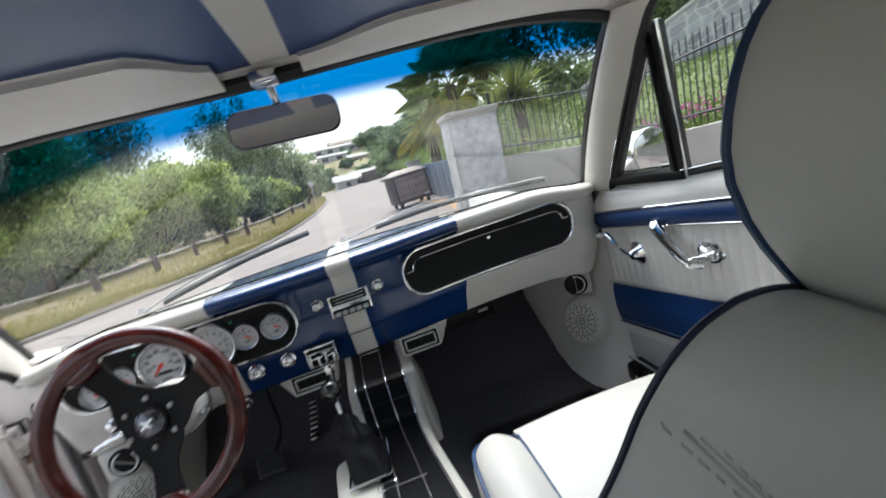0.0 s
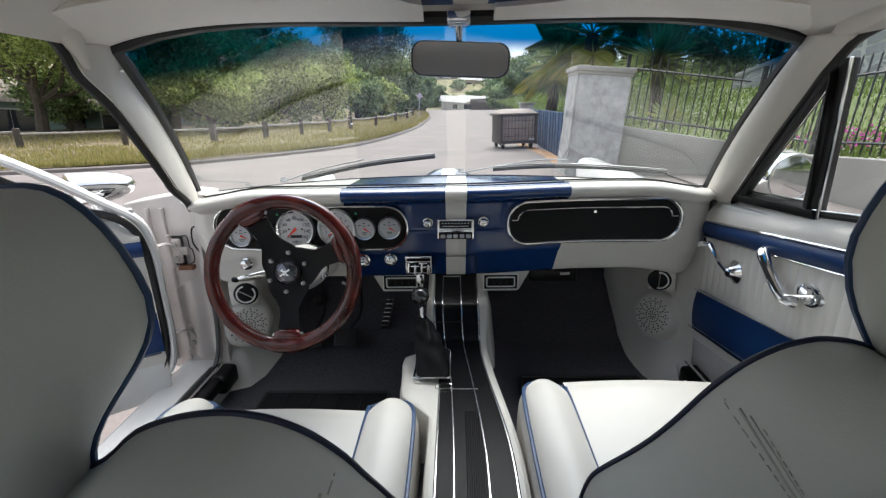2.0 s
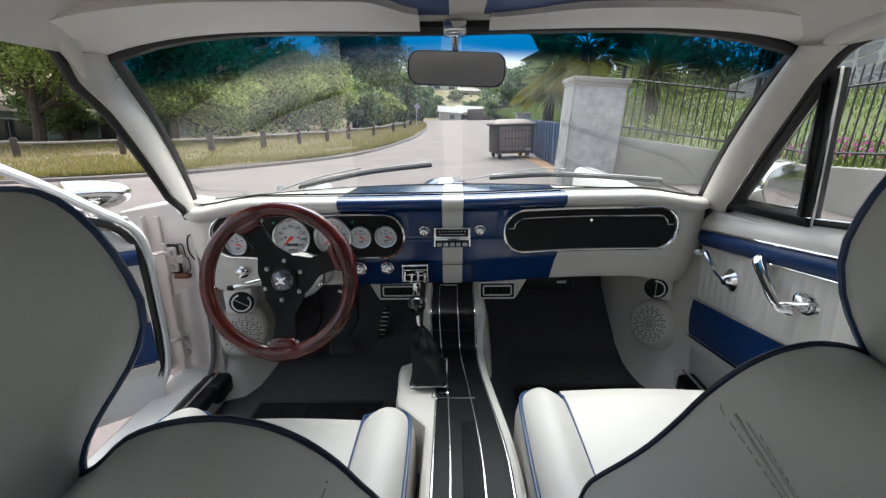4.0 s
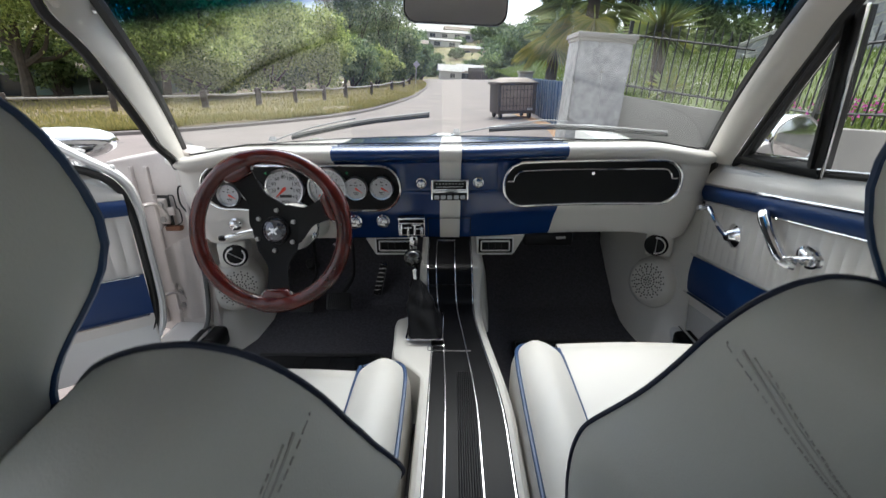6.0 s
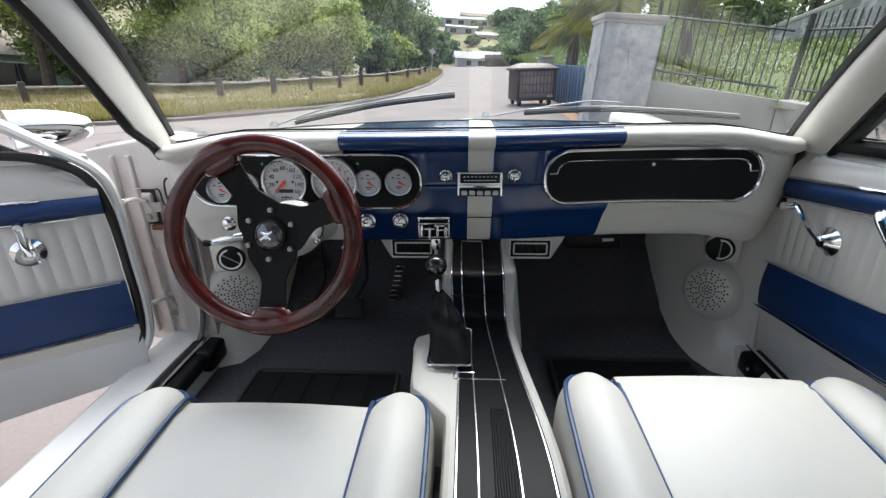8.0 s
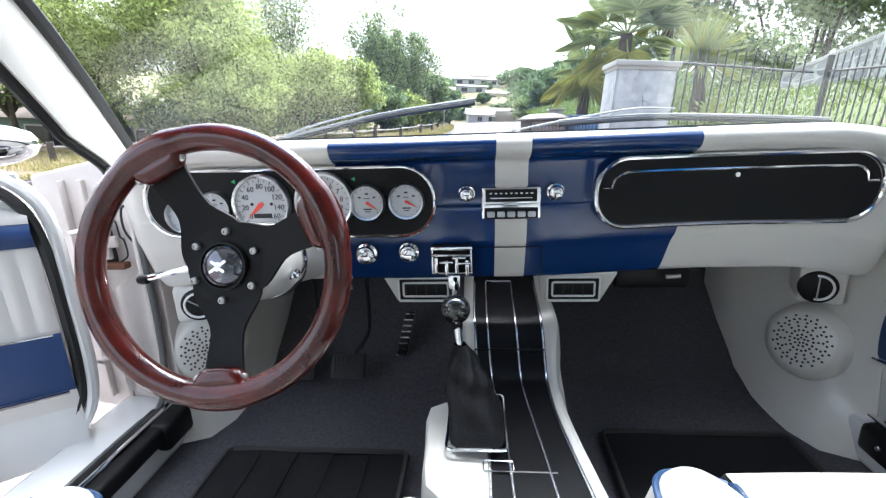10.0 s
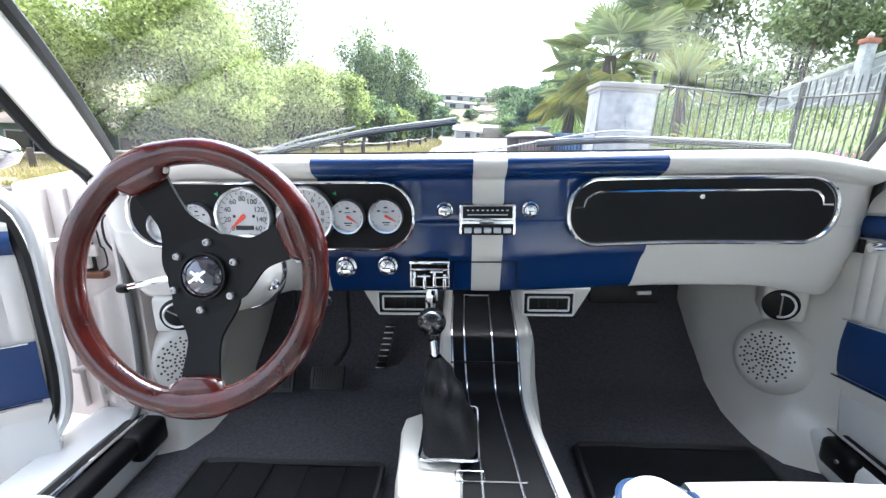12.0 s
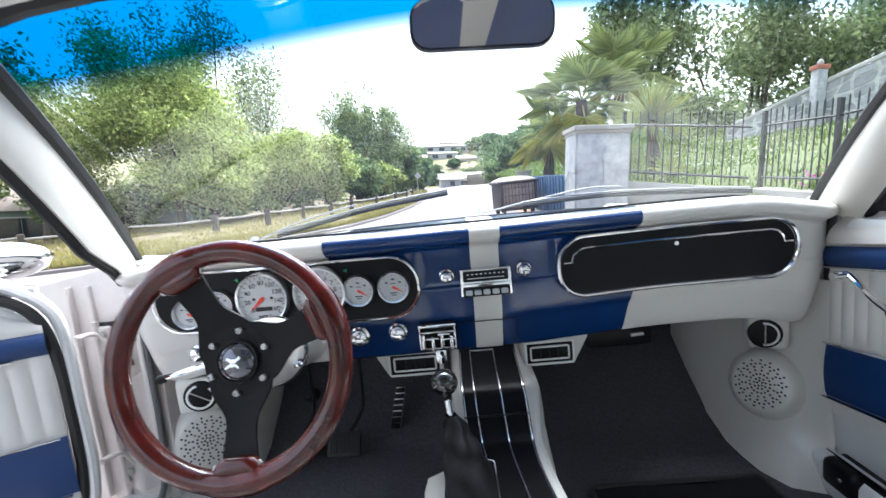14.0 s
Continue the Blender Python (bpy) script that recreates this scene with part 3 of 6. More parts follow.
def gauge(x, z, r, needle, numbers):
    m = Matrix.Translation(on_dash(x, z, -0.011)) @ pose(0, 0, 0, 90)
    g = part("gauge", lathe([(r * 0.88, 0.004), (r * 0.90, 0.012), (r * 0.97, 0.014), (r * 1.02, 0.008), (r * 1.02, 0)], m, 40), ALLOY, dash, "round gauge with silver dial and red needle")
    part("dial", lathe([(0, 0.005), (r * 0.92, 0.005), (r * 0.92, 0.002)], m, 32), GAUGE, g)
    ticks = []
    for i in range(21 if numbers else 13):
        a = radians(225 - 270 * i / (20 if numbers else 12))
        l = r * (0.13 if i % 2 == 0 else 0.07)
        ticks.append(box((r * 0.80 * math.cos(a), r * 0.80 * math.sin(a), 0.0056), (l, r * 0.018, 0.0006), 0, 1, Matrix.Rotation(a, 3, "Z")))
    bm = merged(*ticks)
    bm.transform(m)
    part("scale_marks", bm, INK, g)
    a = radians(needle)
    bm = slab([(0.55 * r * math.cos(a) * 1.3, 0.55 * r * math.sin(a) * 1.3, 0.007)] + [(0.09 * r * math.cos(a + s), 0.09 * r * math.sin(a + s), 0.007) for s in (1.2, 2.6, 3.7, 5.0)], (0, 0, 0.001))
    bm.transform(m)
    part("needle", bm, RED, g)
    if numbers:
        for i, word in enumerate(numbers):
            a = radians(225 - 270 * i / (len(numbers) - 1))
            if word:
                part("number", writing(word, r * 0.25, m @ Matrix.Translation((0.60 * r * math.cos(a), 0.60 * r * math.sin(a), 0.0056))), INK, g)
        if "80" in numbers:
            part("unit_name", writing("MPH", r * 0.24, m @ Matrix.Translation((0, -0.72 * r, 0.0056))), INK, g)
        bm = box((0, -0.40 * r, 0.006), (0.62 * r, 0.15 * r, 0.001), 0)
        bm.transform(m)
        part("counter", bm, INK, g)
        for dx in (-0.34, 0.34):
            bm = lathe([(0, 0.0010), (0.055 * r, 0.0008), (0.055 * r, 0)], m @ Matrix.Translation((dx * r, 0, 0.005)), 10)
            part("warning_lamp", bm, INK, g)
    else:
        for dx, dy, w, hh in ((0, 0.50, 0.20, 0.09), (-0.42, 0.30, 0.16, 0.09), (0.42, 0.30, 0.16, 0.09), (0, 0.24, 0.34, 0.04), (0, -0.38, 0.46, 0.07), (0, -0.52, 0.30, 0.05)):
            bm = box((dx * r, dy * r, 0.0056), (w * r, hh * r, 0.0006), 0)
            bm.transform(m)
            part("print_bar", bm, INK, g)


gauge(-0.585, 0.772, 0.030, 330, None)
gauge(-0.516, 0.786, 0.030, 330, None)
gauge(-0.428, 0.793, 0.051, 222, ["0", "20", "40", "60", "80", "100", "120", "140", "160"])
gauge(-0.317, 0.794, 0.051, 222, ["0", "1", "2", "3", "4", "5", "6", "7", "8", "9", "10"])
gauge(-0.243, 0.792, 0.030, 325, None)
gauge(-0.176, 0.793, 0.030, 330, None)
for x in (-0.476, -0.265):
    p = on_dash(x, 0.832, -0.0115)
    part("turn_lamp", slab([p + V(-0.004, 0, 0), p + V(0.003, 0, 0.0038), p + V(0.003, 0, -0.0038)], (0, -0.001, 0)), GREEN_LAMP, dash, "small green arrow lamp")

# radio and its knobs
radio = part("radio", box((0, 0.004, 0.784), (0.1, 0.03, 0.056), 0.004, 2), CHROME, dash, "chrome radio with five push buttons")
part("dial_window", box((0, -0.0118, 0.7975), (0.086, 0.003, 0.021), 0.002), BLACK, radio)
for k in range(9):
    part("dial_mark", box((-0.034 + 0.0085 * k, -0.0135, 0.8015), (0.004, 0.001, 0.0022), 0), ALLOY, radio)
part("dial_scale", box((0.0, -0.0135, 0.7935), (0.070, 0.001, 0.0014), 0), ALLOY, radio)
part("tuner_bar", box((0, -0.0125, 0.782), (0.09, 0.004, 0.003), 0.001), CHROME, radio)
part("button_bed", box((0, -0.0120, 0.7672), (0.090, 0.004, 0.019), 0.001), BLACK, radio)
for i in range(5):
    part("push_button", box((-0.034 + 0.017 * i, -0.016, 0.7668), (0.0128, 0.012, 0.0088), 0.0018), GAUGE, radio)


def dash_knob(x, z, r, name, lab):
    m = Matrix.Translation(on_dash(x, z, 0.002)) @ pose(0, 0, 0, 90)
    k = part(name, lathe([(0, 0.0205), (r * 0.35, 0.0203), (r * 0.72, 0.0190), (r * 0.92, 0.0160), (r, 0.0115), (r * 0.82, 0.006), (r * 1.15, 0.003), (r * 1.2, 0)], m, 40), CHROME, dash, lab)
    bm = box((0, 0, 0.0200), (r * 0.8, r * 0.10, 0.002), 0)
    bm.transform(m)
    part("knob_mark", bm, INK, k)


for x in (-0.075, 0.075):
    dash_knob(x, 0.80, 0.0125, "radio_knob", "round chrome knob")
dash_knob(-0.255, 0.697, 0.0165, "ignition_lock", "round chrome ignition lock")
dash_knob(-0.179, 0.699, 0.0155, "lighter_knob", "round chrome knob")
dash_knob(-0.59, 0.685, 0.015, "light_switch", "round chrome switch")

# heater levers
h = part("heater_control", box((-0.103, 0.002, 0.682), (0.070, 0.012, 0.056), 0.003), SATIN, dash, "chrome heater control with levers")
part("top_bezel", box((-0.103, -0.007, 0.706), (0.074, 0.010, 0.007), 0.002), CHROME, h)
part("slot_rail", tube([(-0.138, -0.012, 0.694), (-0.068, -0.012, 0.694)], 0.0028, 8), CHROME, h)
part("slot_rail", tube([(-0.138, -0.008, 0.660), (-0.068, -0.008, 0.660)], 0.0022, 8), CHROME, h)
for i in range(4):
    part("lever", box((-0.130 + 0.018 * i, -0.014, 0.676 - 0.004 * (i % 2)), (0.007, 0.009, 0.030), 0.0025), CHROME, h)
for x, z in ((-0.120, 0.697), (-0.090, 0.692), (-0.112, 0.684), (-0.082, 0.682)):
    part("lever_head", box((x, -0.021, z), (0.024, 0.006, 0.0042), 0.0015), CHROME, h)
    part("lever_arm", tube([(x, -0.020, z), (x + 0.004, -0.008, z - 0.004)], 0.0022, 6), CHROME, h)
for x in (-0.137, -0.069):
    part("side_bezel", box((x, -0.005, 0.682), (0.004, 0.008, 0.05), 0.0015), CHROME, h)
part("lever_bracket", box((-0.10, 0.0, 0.640), (0.022, 0.012, 0.03), 0.003), CHROME, h)

# access panel seam under the radio
part("lower_seam", tube([(-0.060, 0.0095, 0.702), (0.056, 0.0095, 0.702)], 0.0011, 5), BLACK, dash)
for x in (-0.060, 0.056):
    part("lower_seam", tube([(x, 0.0095, 0.702), (x, 0.0195, 0.673), (x, 0.0295, 0.647)], 0.0011, 5), BLACK, dash)

# two air outlets hung below the dashboard
for x0, x1, skew in ((-0.232, -0.105, -0.03), (0.078, 0.196, 0.03)):
    xa, xb = (x0 + skew, x1) if skew < 0 else (x0, x1 + skew)
    v = thing("air_outlet", "off-white under-dash air outlet with chrome double frame", "air vent", ((x0 + x1) / 2, 0.14, 0.55), group="air outlets under the dashboard")
    part("housing", slab([(x0, 0.13, 0.551), (x1, 0.13, 0.551), (xb, 0.125, 0.612), (xa, 0.125, 0.612)], (0, 0.09, 0.01), 0.004), PAINT_W, v)
    for d in (0.0, 0.0105):
        pts = round_rect(x0 + 0.006 + d, x1 - 0.006 - d, 0.553 + d, 0.604 - d, 0.003, 2)
        part("chrome_frame", tube([V(x, 0.1225, z) for x, z in pts], 0.0024, 6, closed=True), BRIGHT_RING, v)
    part("grille", box(((x0 + x1) / 2, 0.1265, 0.5785), (x1 - x0 - 0.014, 0.004, 0.046), 0.001), BLACK, v)
    for i in range(5):
        part("vane", box((x0 + (x1 - x0) * (i + 1) / 6, 0.1235, 0.5785), (0.002, 0.005, 0.028), 0.0005), BLACK, v)
t = thing("under_dash_duct", "black duct and lamp under the dashboard", "duct", (0.36, 0.2, 0.6))
part("duct", box((0.30, 0.2, 0.595), (0.15, 0.12, 0.05), 0.01), BLACK, t)
part("bulb_holder", tube([(0.318, 0.12, 0.605), (0.345, 0.12, 0.606)], 0.0045, 8), STEEL, t)

# ---- kick panels with speakers and round outlets ----
for sg, word in ((1, "passenger"), (-1, "driver")):
    ox = -0.035 if sg < 0 else 0.0
    k = thing("kick_panel", f"off-white moulded kick panel with speaker, {word} footwell", "kick panel", (0.66 * sg + ox, 0.2, 0.25), group="kick panels")
    a, b, c, d, e = [V(sg * x + ox, y, z) for x, y, z in ((0.735, 0.085, 0.70), (0.575, 0.48, 0.68), (0.592, 0.50, 0.41), (0.592, 0.15, 0.235), (0.715, 0.03, 0.235))]

    def kick(u, v, a=a, b=b, c=c, d=d, e=e, sg=sg):
        top = a.lerp(b, u)
        low = path_at([e, e.lerp(d, 0.5) + V(-0.02 * sg, -0.03, 0), d, d.lerp(c, 0.5) + V(0, 0, -0.02), c], u)
        w = v ** (3.2 - 2.0 * smoothstep(0.6, 1.0, u))
        p = top.lerp(low, w)
        p.z = top.z + (low.z - top.z) * v
        return p + V(0.012 * sg, 0.01, 0) * math.sin(math.pi * u) * math.sin(math.pi * v)

    part("panel", thick(sheet(kick, 24, 20), 0.012), PAINT_W, k)
    n = (V(-0.80, -0.50, 0.28) if sg > 0 else V(0.50, -0.86, 0.08)).normalized()
    cen = V(0.645, 0.179, 0.435) if sg > 0 else V(-0.672, 0.12, 0.44)
    m = Matrix.Translation(cen) @ n.to_track_quat("Z", "Y").to_matrix().to_4x4()
    sp = part("speaker_cover", lathe([(0, 0.012), (0.058, 0.012), (0.064, 0.010), (0.070, 0.004), (0.080, -0.006), (0.086, -0.03), (0.089, -0.10)], m, 36), PAINT_W, k)
    holes = []
    for radius, count in ((0.006, 5), (0.0125, 9), (0.022, 17), (0.031, 14), (0.039, 14), (0.046, 28), (0.0545, 17)):
        for j in range(count):
            ang = 2 * math.pi * (j + 0.5) / count
            q = lathe([(0, 0.0006), (0.0026, 0.0008), (0.0026, -0.001)], Matrix.Translation((radius * math.cos(ang), radius * math.sin(ang), 0.0123)), 6)
            holes.append(q)
    bm = merged(*holes)
    bm.transform(m)
    part("perforation", bm, INK, sp)
    cen = V(0.640, 0.165, 0.566) if sg > 0 else V(-0.628, 0.055, 0.576)
    n2 = V((-0.42 if sg > 0 else 0.28), -0.93, 0.0).normalized()
    m = Matrix.Translation(cen) @ n2.to_track_quat("Z", "Y").to_matrix().to_4x4()
    bm = box((0.007 * sg, 0.002, -0.05), (0.080, 0.078, 0.112), 0.010, 3)
    bm.transform(m)
    o = part("outlet_housing", bm, PAINT_W, k)
    part("outlet_ball", lathe([(0, 0.010), (0.022, 0.0098), (0.031, 0.0085), (0.0345, 0.006), (0.0345, 0.0)], m, 28), BLACK, o)
    part("outlet_ring", tube([m @ V(0.0255 * math.cos(radians(q)), 0.0255 * math.sin(radians(q)), 0.0105) for q in range(-100 if sg > 0 else 100, 101 if sg > 0 else 401, 10)], 0.0026, 6), BRIGHT_RING, o)
    bm = box((0, 0, 0.0105), (0.0028, 0.05, 0.004), 0.001, 1, Matrix.Rotation(radians(0 if sg > 0 else 55), 3, "Z"))
    bm.transform(m)
    part("outlet_bar", bm, STEEL, o)
    s = thing("sill_plate", "black and chrome door sill scuff plate", "scuff plate", (0.70 * sg + ox, -0.2, 0.33), group="sill plates")
    part("plate", box((0.70 * sg + ox + (0.02 if sg > 0 else 0), -0.36, 0.322), (0.075 if sg < 0 else 0.05, 0.80, 0.036), 0.010, 3), BLACK, s)
    part("chrome_strip", tube([(0.70 * sg + ox, 0.05, 0.343), (0.70 * sg + ox, -0.76, 0.343)], 0.006, 8, flat=0.5), CHROME, s)
    part("end_cap", box((0.701, 0.0, 0.308) if sg > 0 else (0.69 * sg + ox, 0.01, 0.312), (0.052, 0.085, 0.060) if sg > 0 else (0.07, 0.09, 0.062), 0.014, 3), BLACK, s)
    part("screw", lathe([(0, 0.004), (0.004, 0.004), (0.005, 0)], Matrix.Translation((0.675, -0.010, 0.312) if sg > 0 else (0.675 * sg + ox, -0.037, 0.32)) @ (pose(0, 0, 0, 0, -90) if sg > 0 else pose(0, 0, 0, 90)), 8), CHROME, s)

# ---- steering wheel and column ----
HUB = Matrix.Translation((-0.374, -0.264, 0.759)) @ pose(0, 0, 0, 90 - 14, 0, 0)  # z axis towards the driver
sw = thing("steering_wheel", "red mahogany steering wheel with black three-spoke centre", "steering wheel", (-0.368, -0.262, 0.757))
R = 0.1555
SPOKES = (117, 22, 273)


def rim_fat(t):
    a = t * 360
    near = min(min(abs(a - s), 360 - abs(a - s)) for s in SPOKES)
    return 1 + 0.16 * smoothstep(16, 8, near)


DISH = 0.016
part("rim", tube([HUB @ V(R * math.cos(2 * math.pi * i / 96), R * math.sin(2 * math.pi * i / 96), DISH) for i in range(96)], 0.0160, 14, closed=True, taper=lambda t: rim_fat(t * 95 / 96)), WOOD, sw)


def dished(p, up=0.0):
    return V(p.x, p.y, -0.014 + (DISH + 0.008) * smoothstep(0.04, 0.145, p.length) + up)


for s in SPOKES:
    a = radians(s)
    d, q = V(math.cos(a), math.sin(a), 0), V(-math.sin(a), math.cos(a), 0)

    def blade(u, v, d=d, q=q):
        r = 0.020 + 0.130 * u
        half = 0.021 + 0.024 * smoothstep(0.085, 0.03, r) + 0.004 * smoothstep(0.09, 0.14, r)
        return HUB @ dished(d * r + q * half * (2 * v - 1))

    part("spoke", thick(sheet(blade, 14, 6), 0.005), SATIN, sw, "flat black anodised spoke")

    def grip(u, v, d=d, q=q):
        # a rounded wooden block that grows out of the rim over the spoke's end
        t = 2 * u - 1
        r = R - 0.019 * (1 - abs(t) ** 5) - 0.015 * math.cos(2 * math.pi * v) * (1 - 0.3 * abs(t) ** 5)
        z = 0.0130 * math.sin(2 * math.pi * v)
        return HUB @ V(*(d * r + q * 0.036 * t)[:2], DISH - 0.002 + z * (1 - 0.15 * abs(t) ** 6))

    part("grip_block", sheet(grip, 24, 20, cv=True), WOOD, sw)
    for t in (-1, 1):
        e = d * 0.134 + q * 0.029 * t
        part("grip_end", lathe([(0, 0.004), (0.0045, 0.003), (0.0055, 0.0), (0.0045, -0.003), (0, -0.004)], HUB @ Matrix.Translation((e.x, e.y, DISH)), 10), STEEL, sw)
bm = lathe([(0, -0.0134), (0.05, -0.0134), (0.051, -0.015), (0.051, -0.02), (0, -0.02)], HUB, 36)
part("centre_plate", bm, SATIN, sw)
part("hub_ring", lathe([(0.026, -0.012), (0.028, -0.006), (0.030, -0.006), (0.031, -0.012)], HUB, 32), BLACK, sw)
button = part("horn_button", lathe([(0, 0.004), (0.012, 0.003), (0.022, -0.001), (0.027, -0.008)], HUB, 32), material("smoked_chrome", (0.16, 0.16, 0.18), 0.12, 0.8, var=0.2), sw, "domed dark horn button with a silver emblem")
for ang, l in ((35, 0.026), (-40, 0.022), (80, 0.012)):
    bm = box((0, 0, 0.0045), (l, 0.004, 0.001), 0.0004, 1, Matrix.Rotation(radians(ang), 3, "Z"))
    bm.transform(HUB)
    part("emblem_bar", bm, ALLOY, button)
for i in range(6):
    a = radians(85 + 60 * i)
    bm = lathe([(0.0020, -0.0085), (0.0024, -0.0068), (0.0044, -0.0075), (0.0050, -0.0138)], HUB @ Matrix.Translation((0.0435 * math.cos(a), 0.0435 * math.sin(a), 0)), 12)
    part("bolt", bm, STEEL, sw)

col = thing("steering_column", "off-white painted steering column with chrome stalk", "steering column", (-0.368, 0.0, 0.69))
part("column_tube", lathe([(0.030, -0.02), (0.050, -0.03), (0.054, -0.05), (0.056, -0.13), (0.046, -0.15), (0.044, -0.38), (0, -0.38)], HUB, 28), PAINT_W, col)
part("collar_ring", lathe([(0.0565, -0.125), (0.059, -0.13), (0.059, -0.14), (0.056, -0.145)], HUB, 28), CHROME, col)
part("column_bracket", tube(smooth_path([(-0.29, -0.07, 0.675), (-0.275, -0.06, 0.655), (-0.285, -0.05, 0.64), (-0.31, -0.04, 0.645)], 4), 0.005, 8), CHROME, col)
part("turn_stalk", tube([(-0.405, -0.20, 0.745), (-0.46, -0.215, 0.738), (-0.505, -0.225, 0.730)], 0.0055, 8, taper=lambda t: 1 - 0.3 * t), CHROME, col)
part("stalk_tip", lathe([(0, 0.008), (0.006, 0.006), (0.007, 0), (0.006, -0.006), (0, -0.008)], Matrix.Translation((-0.508, -0.226, 0.729)) @ pose(0, 0, 0, 0, 90), 10), BLACK, col)
for dx, dz in ((-0.05, 0.018), (0.052, 0.0)):
    part("flasher_knob", lathe([(0, 0.02), (0.004, 0.019), (0.004, 0.008), (0.007, 0.006), (0.007, 0)], Matrix.Translation((-0.368 + dx, -0.175, 0.72 + dz)) @ pose(0, 0, 0, 90), 10), CHROME, col)

# ---- pedals ----
p = thing("accelerator_pedal", "chrome ribbed accelerator pedal", "pedal", (-0.262, 0.42, 0.30))
part("pad", slab([(-0.226, 0.335, 0.435), (-0.252, 0.335, 0.435), (-0.278, 0.30, 0.325), (-0.250, 0.30, 0.325)], (0, 0.012, -0.004), 0.002), BLACK, p)
for i in range(8):
    z = 0.430 - 0.0145 * i
    x = -0.2395 - 0.025 * i / 7
    y = 0.330 - 0.005 * i
    part("rib", tube([(x - 0.0115, y, z), (x + 0.0115, y, z)], 0.0032, 6), CHROME, p)
for name, x, z0 in (("brake_pedal", -0.384, 0.338), ("clutch_pedal", -0.511, 0.330)):
    p = thing(name, "black rubber covered pedal on a bent steel arm", "pedal", (x, 0.23, z0))
    tilt = Matrix.Rotation(radians(-35), 3, "X")
    part("arm", tube(smooth_path([(x + 0.064, 0.245, 0.66), (x + 0.066, 0.215, 0.565), (x + 0.060, 0.230, 0.45), (x + 0.045, 0.240, 0.405), (x + 0.015, 0.238, z0 + 0.022), (x + 0.010, 0.232, z0 + 0.004)], 6), 0.0065, 8, flat=0.7), BLACK, p)
    pad = part("pad", box((x, 0.222, z0), (0.086, 0.016, 0.062), 0.007, 2, tilt), RUBBER, p)
    for i in range(11):
        part("pad_rib", box(V(x - 0.033 + 0.0066 * i, 0.222, z0) + tilt @ V(0, -0.009, 0), (0.0034, 0.004, 0.046), 0.001, 1, tilt), RUBBER, pad)
p = thing("dimmer_switch", "black rubber floor dimmer switch", "switch", (-0.6, 0.38, 0.3))
part("body", lathe([(0, 0.03), (0.015, 0.028), (0.022, 0.01), (0.022, -0.03)], Matrix.Translation((-0.52, 0.40, 0.40)) @ pose(0, 0, 0, 60), 14), RUBBER, p)

# ---- floor mats ----
for x0, x1, y1 in ((-0.585, -0.205, 0.0), (0.20, 0.575, 0.08)):
    p = thing("floor_mat", "black carpeted floor mat with bound edge", "floor mat", ((x0 + x1) / 2, -0.2, 0.26), group="floor mats")
    part("mat", sheet(lambda u, v: V(x0 + (x1 - x0) * u, y1 - 0.62 * v, 0.268 + 0.006 * math.sin(u * 7 + v * 3) * 0.6), 16, 16), MATTING, p)
    part("binding", tube([(x0, y1 - 0.6, 0.27), (x0, y1 - 0.01, 0.27), (x0 + 0.01, y1, 0.27), (x1 - 0.01, y1, 0.27), (x1, y1 - 0.01, 0.27), (x1, y1 - 0.6, 0.27)], 0.006, 6), RUBBER, p)
    if x0 < 0:
        for i in range(4):
            x = x0 + (x1 - x0) * (0.2 + 0.2 * i)
            part("mat_rib", tube([(x, y1 - 0.012, 0.2725), (x, y1 - 0.3, 0.2725), (x, y1 - 0.58, 0.2715)], 0.002, 5), MATTING, p)

# ---- centre console ----
TOP = smooth_path([(0.44, 0.665, 0), (0.36, 0.628, 0), (0.27, 0.590, 0), (0.17, 0.557, 0), (0.10, 0.545, 0), (0.06, 0.539, 0), (0.036, 0.528, 0), (0.0, 0.495, 0), (-0.026, 0.471, 0), (-0.05, 0.461, 0), (-0.10, 0.456, 0), (-0.2, 0.453, 0), (-0.35, 0.449, 0), (-0.5, 0.446, 0), (-0.75, 0.442, 0), (-0.95, 0.440, 0)], 5)


def console_z(y):
    for a, b in zip(TOP, TOP[1:]):
        if b.x <= y <= a.x:
            return a.y + (b.y - a.y) * (y - a.x) / (b.x - a.x)
    return TOP[-1].y if y < TOP[-1].x else TOP[0].y


def console_half(y):
    """Left and right edge of the black top."""
    return -0.045 - 0.024 * smoothstep(-0.25, 0.1, y), 0.112 - 0.045 * smoothstep(-0.5, -0.04, y)


con = thing("centre_console", "black centre console with chrome strips and off-white sides", "console", (0.03, -0.3, 0.26))


def top_sheet(u, v):
    q = path_at(TOP, v)
    a, b = console_half(q.x)
    return V(a + (b - a) * u, q.x, q.y)


part("top_panel", sheet(top_sheet, 10, 65), material("black_grained_console", (0.007, 0.007, 0.008), 0.36, var=0.2, scale=12, bump=0.10, bscale=260, spec=0.08), con, "black grained top panel")
for rib in range(9):
    x = 0.018 + 0.0042 * rib
    part("groove_rib", tube([(x, y, console_z(y) + 0.0006) for y in (-0.33, -0.6, -0.9)], 0.0012, 4), BLACK, con)
START = min(range(1000), key=lambda i: abs(path_at(TOP, i / 1000).x - 0.20)) / 1000
for f in (0.02, 0.20, 0.61, 0.975):
    pts = []
    for i in range(44):
        q = path_at(TOP, START + (1 - START) * i / 43)
        a, b = console_half(q.x)
        pts.append(V(a + (b - a) * (f + (0.04 * smoothstep(0.05, -0.2, q.x) if 0.1 < f < 0.9 else 0)), q.x, q.y + 0.0015))
    part("chrome_strip", tube(pts, 0.0019, 8, flat=0.6), WORN_CHROME, con)
a, b = console_half(0.20)
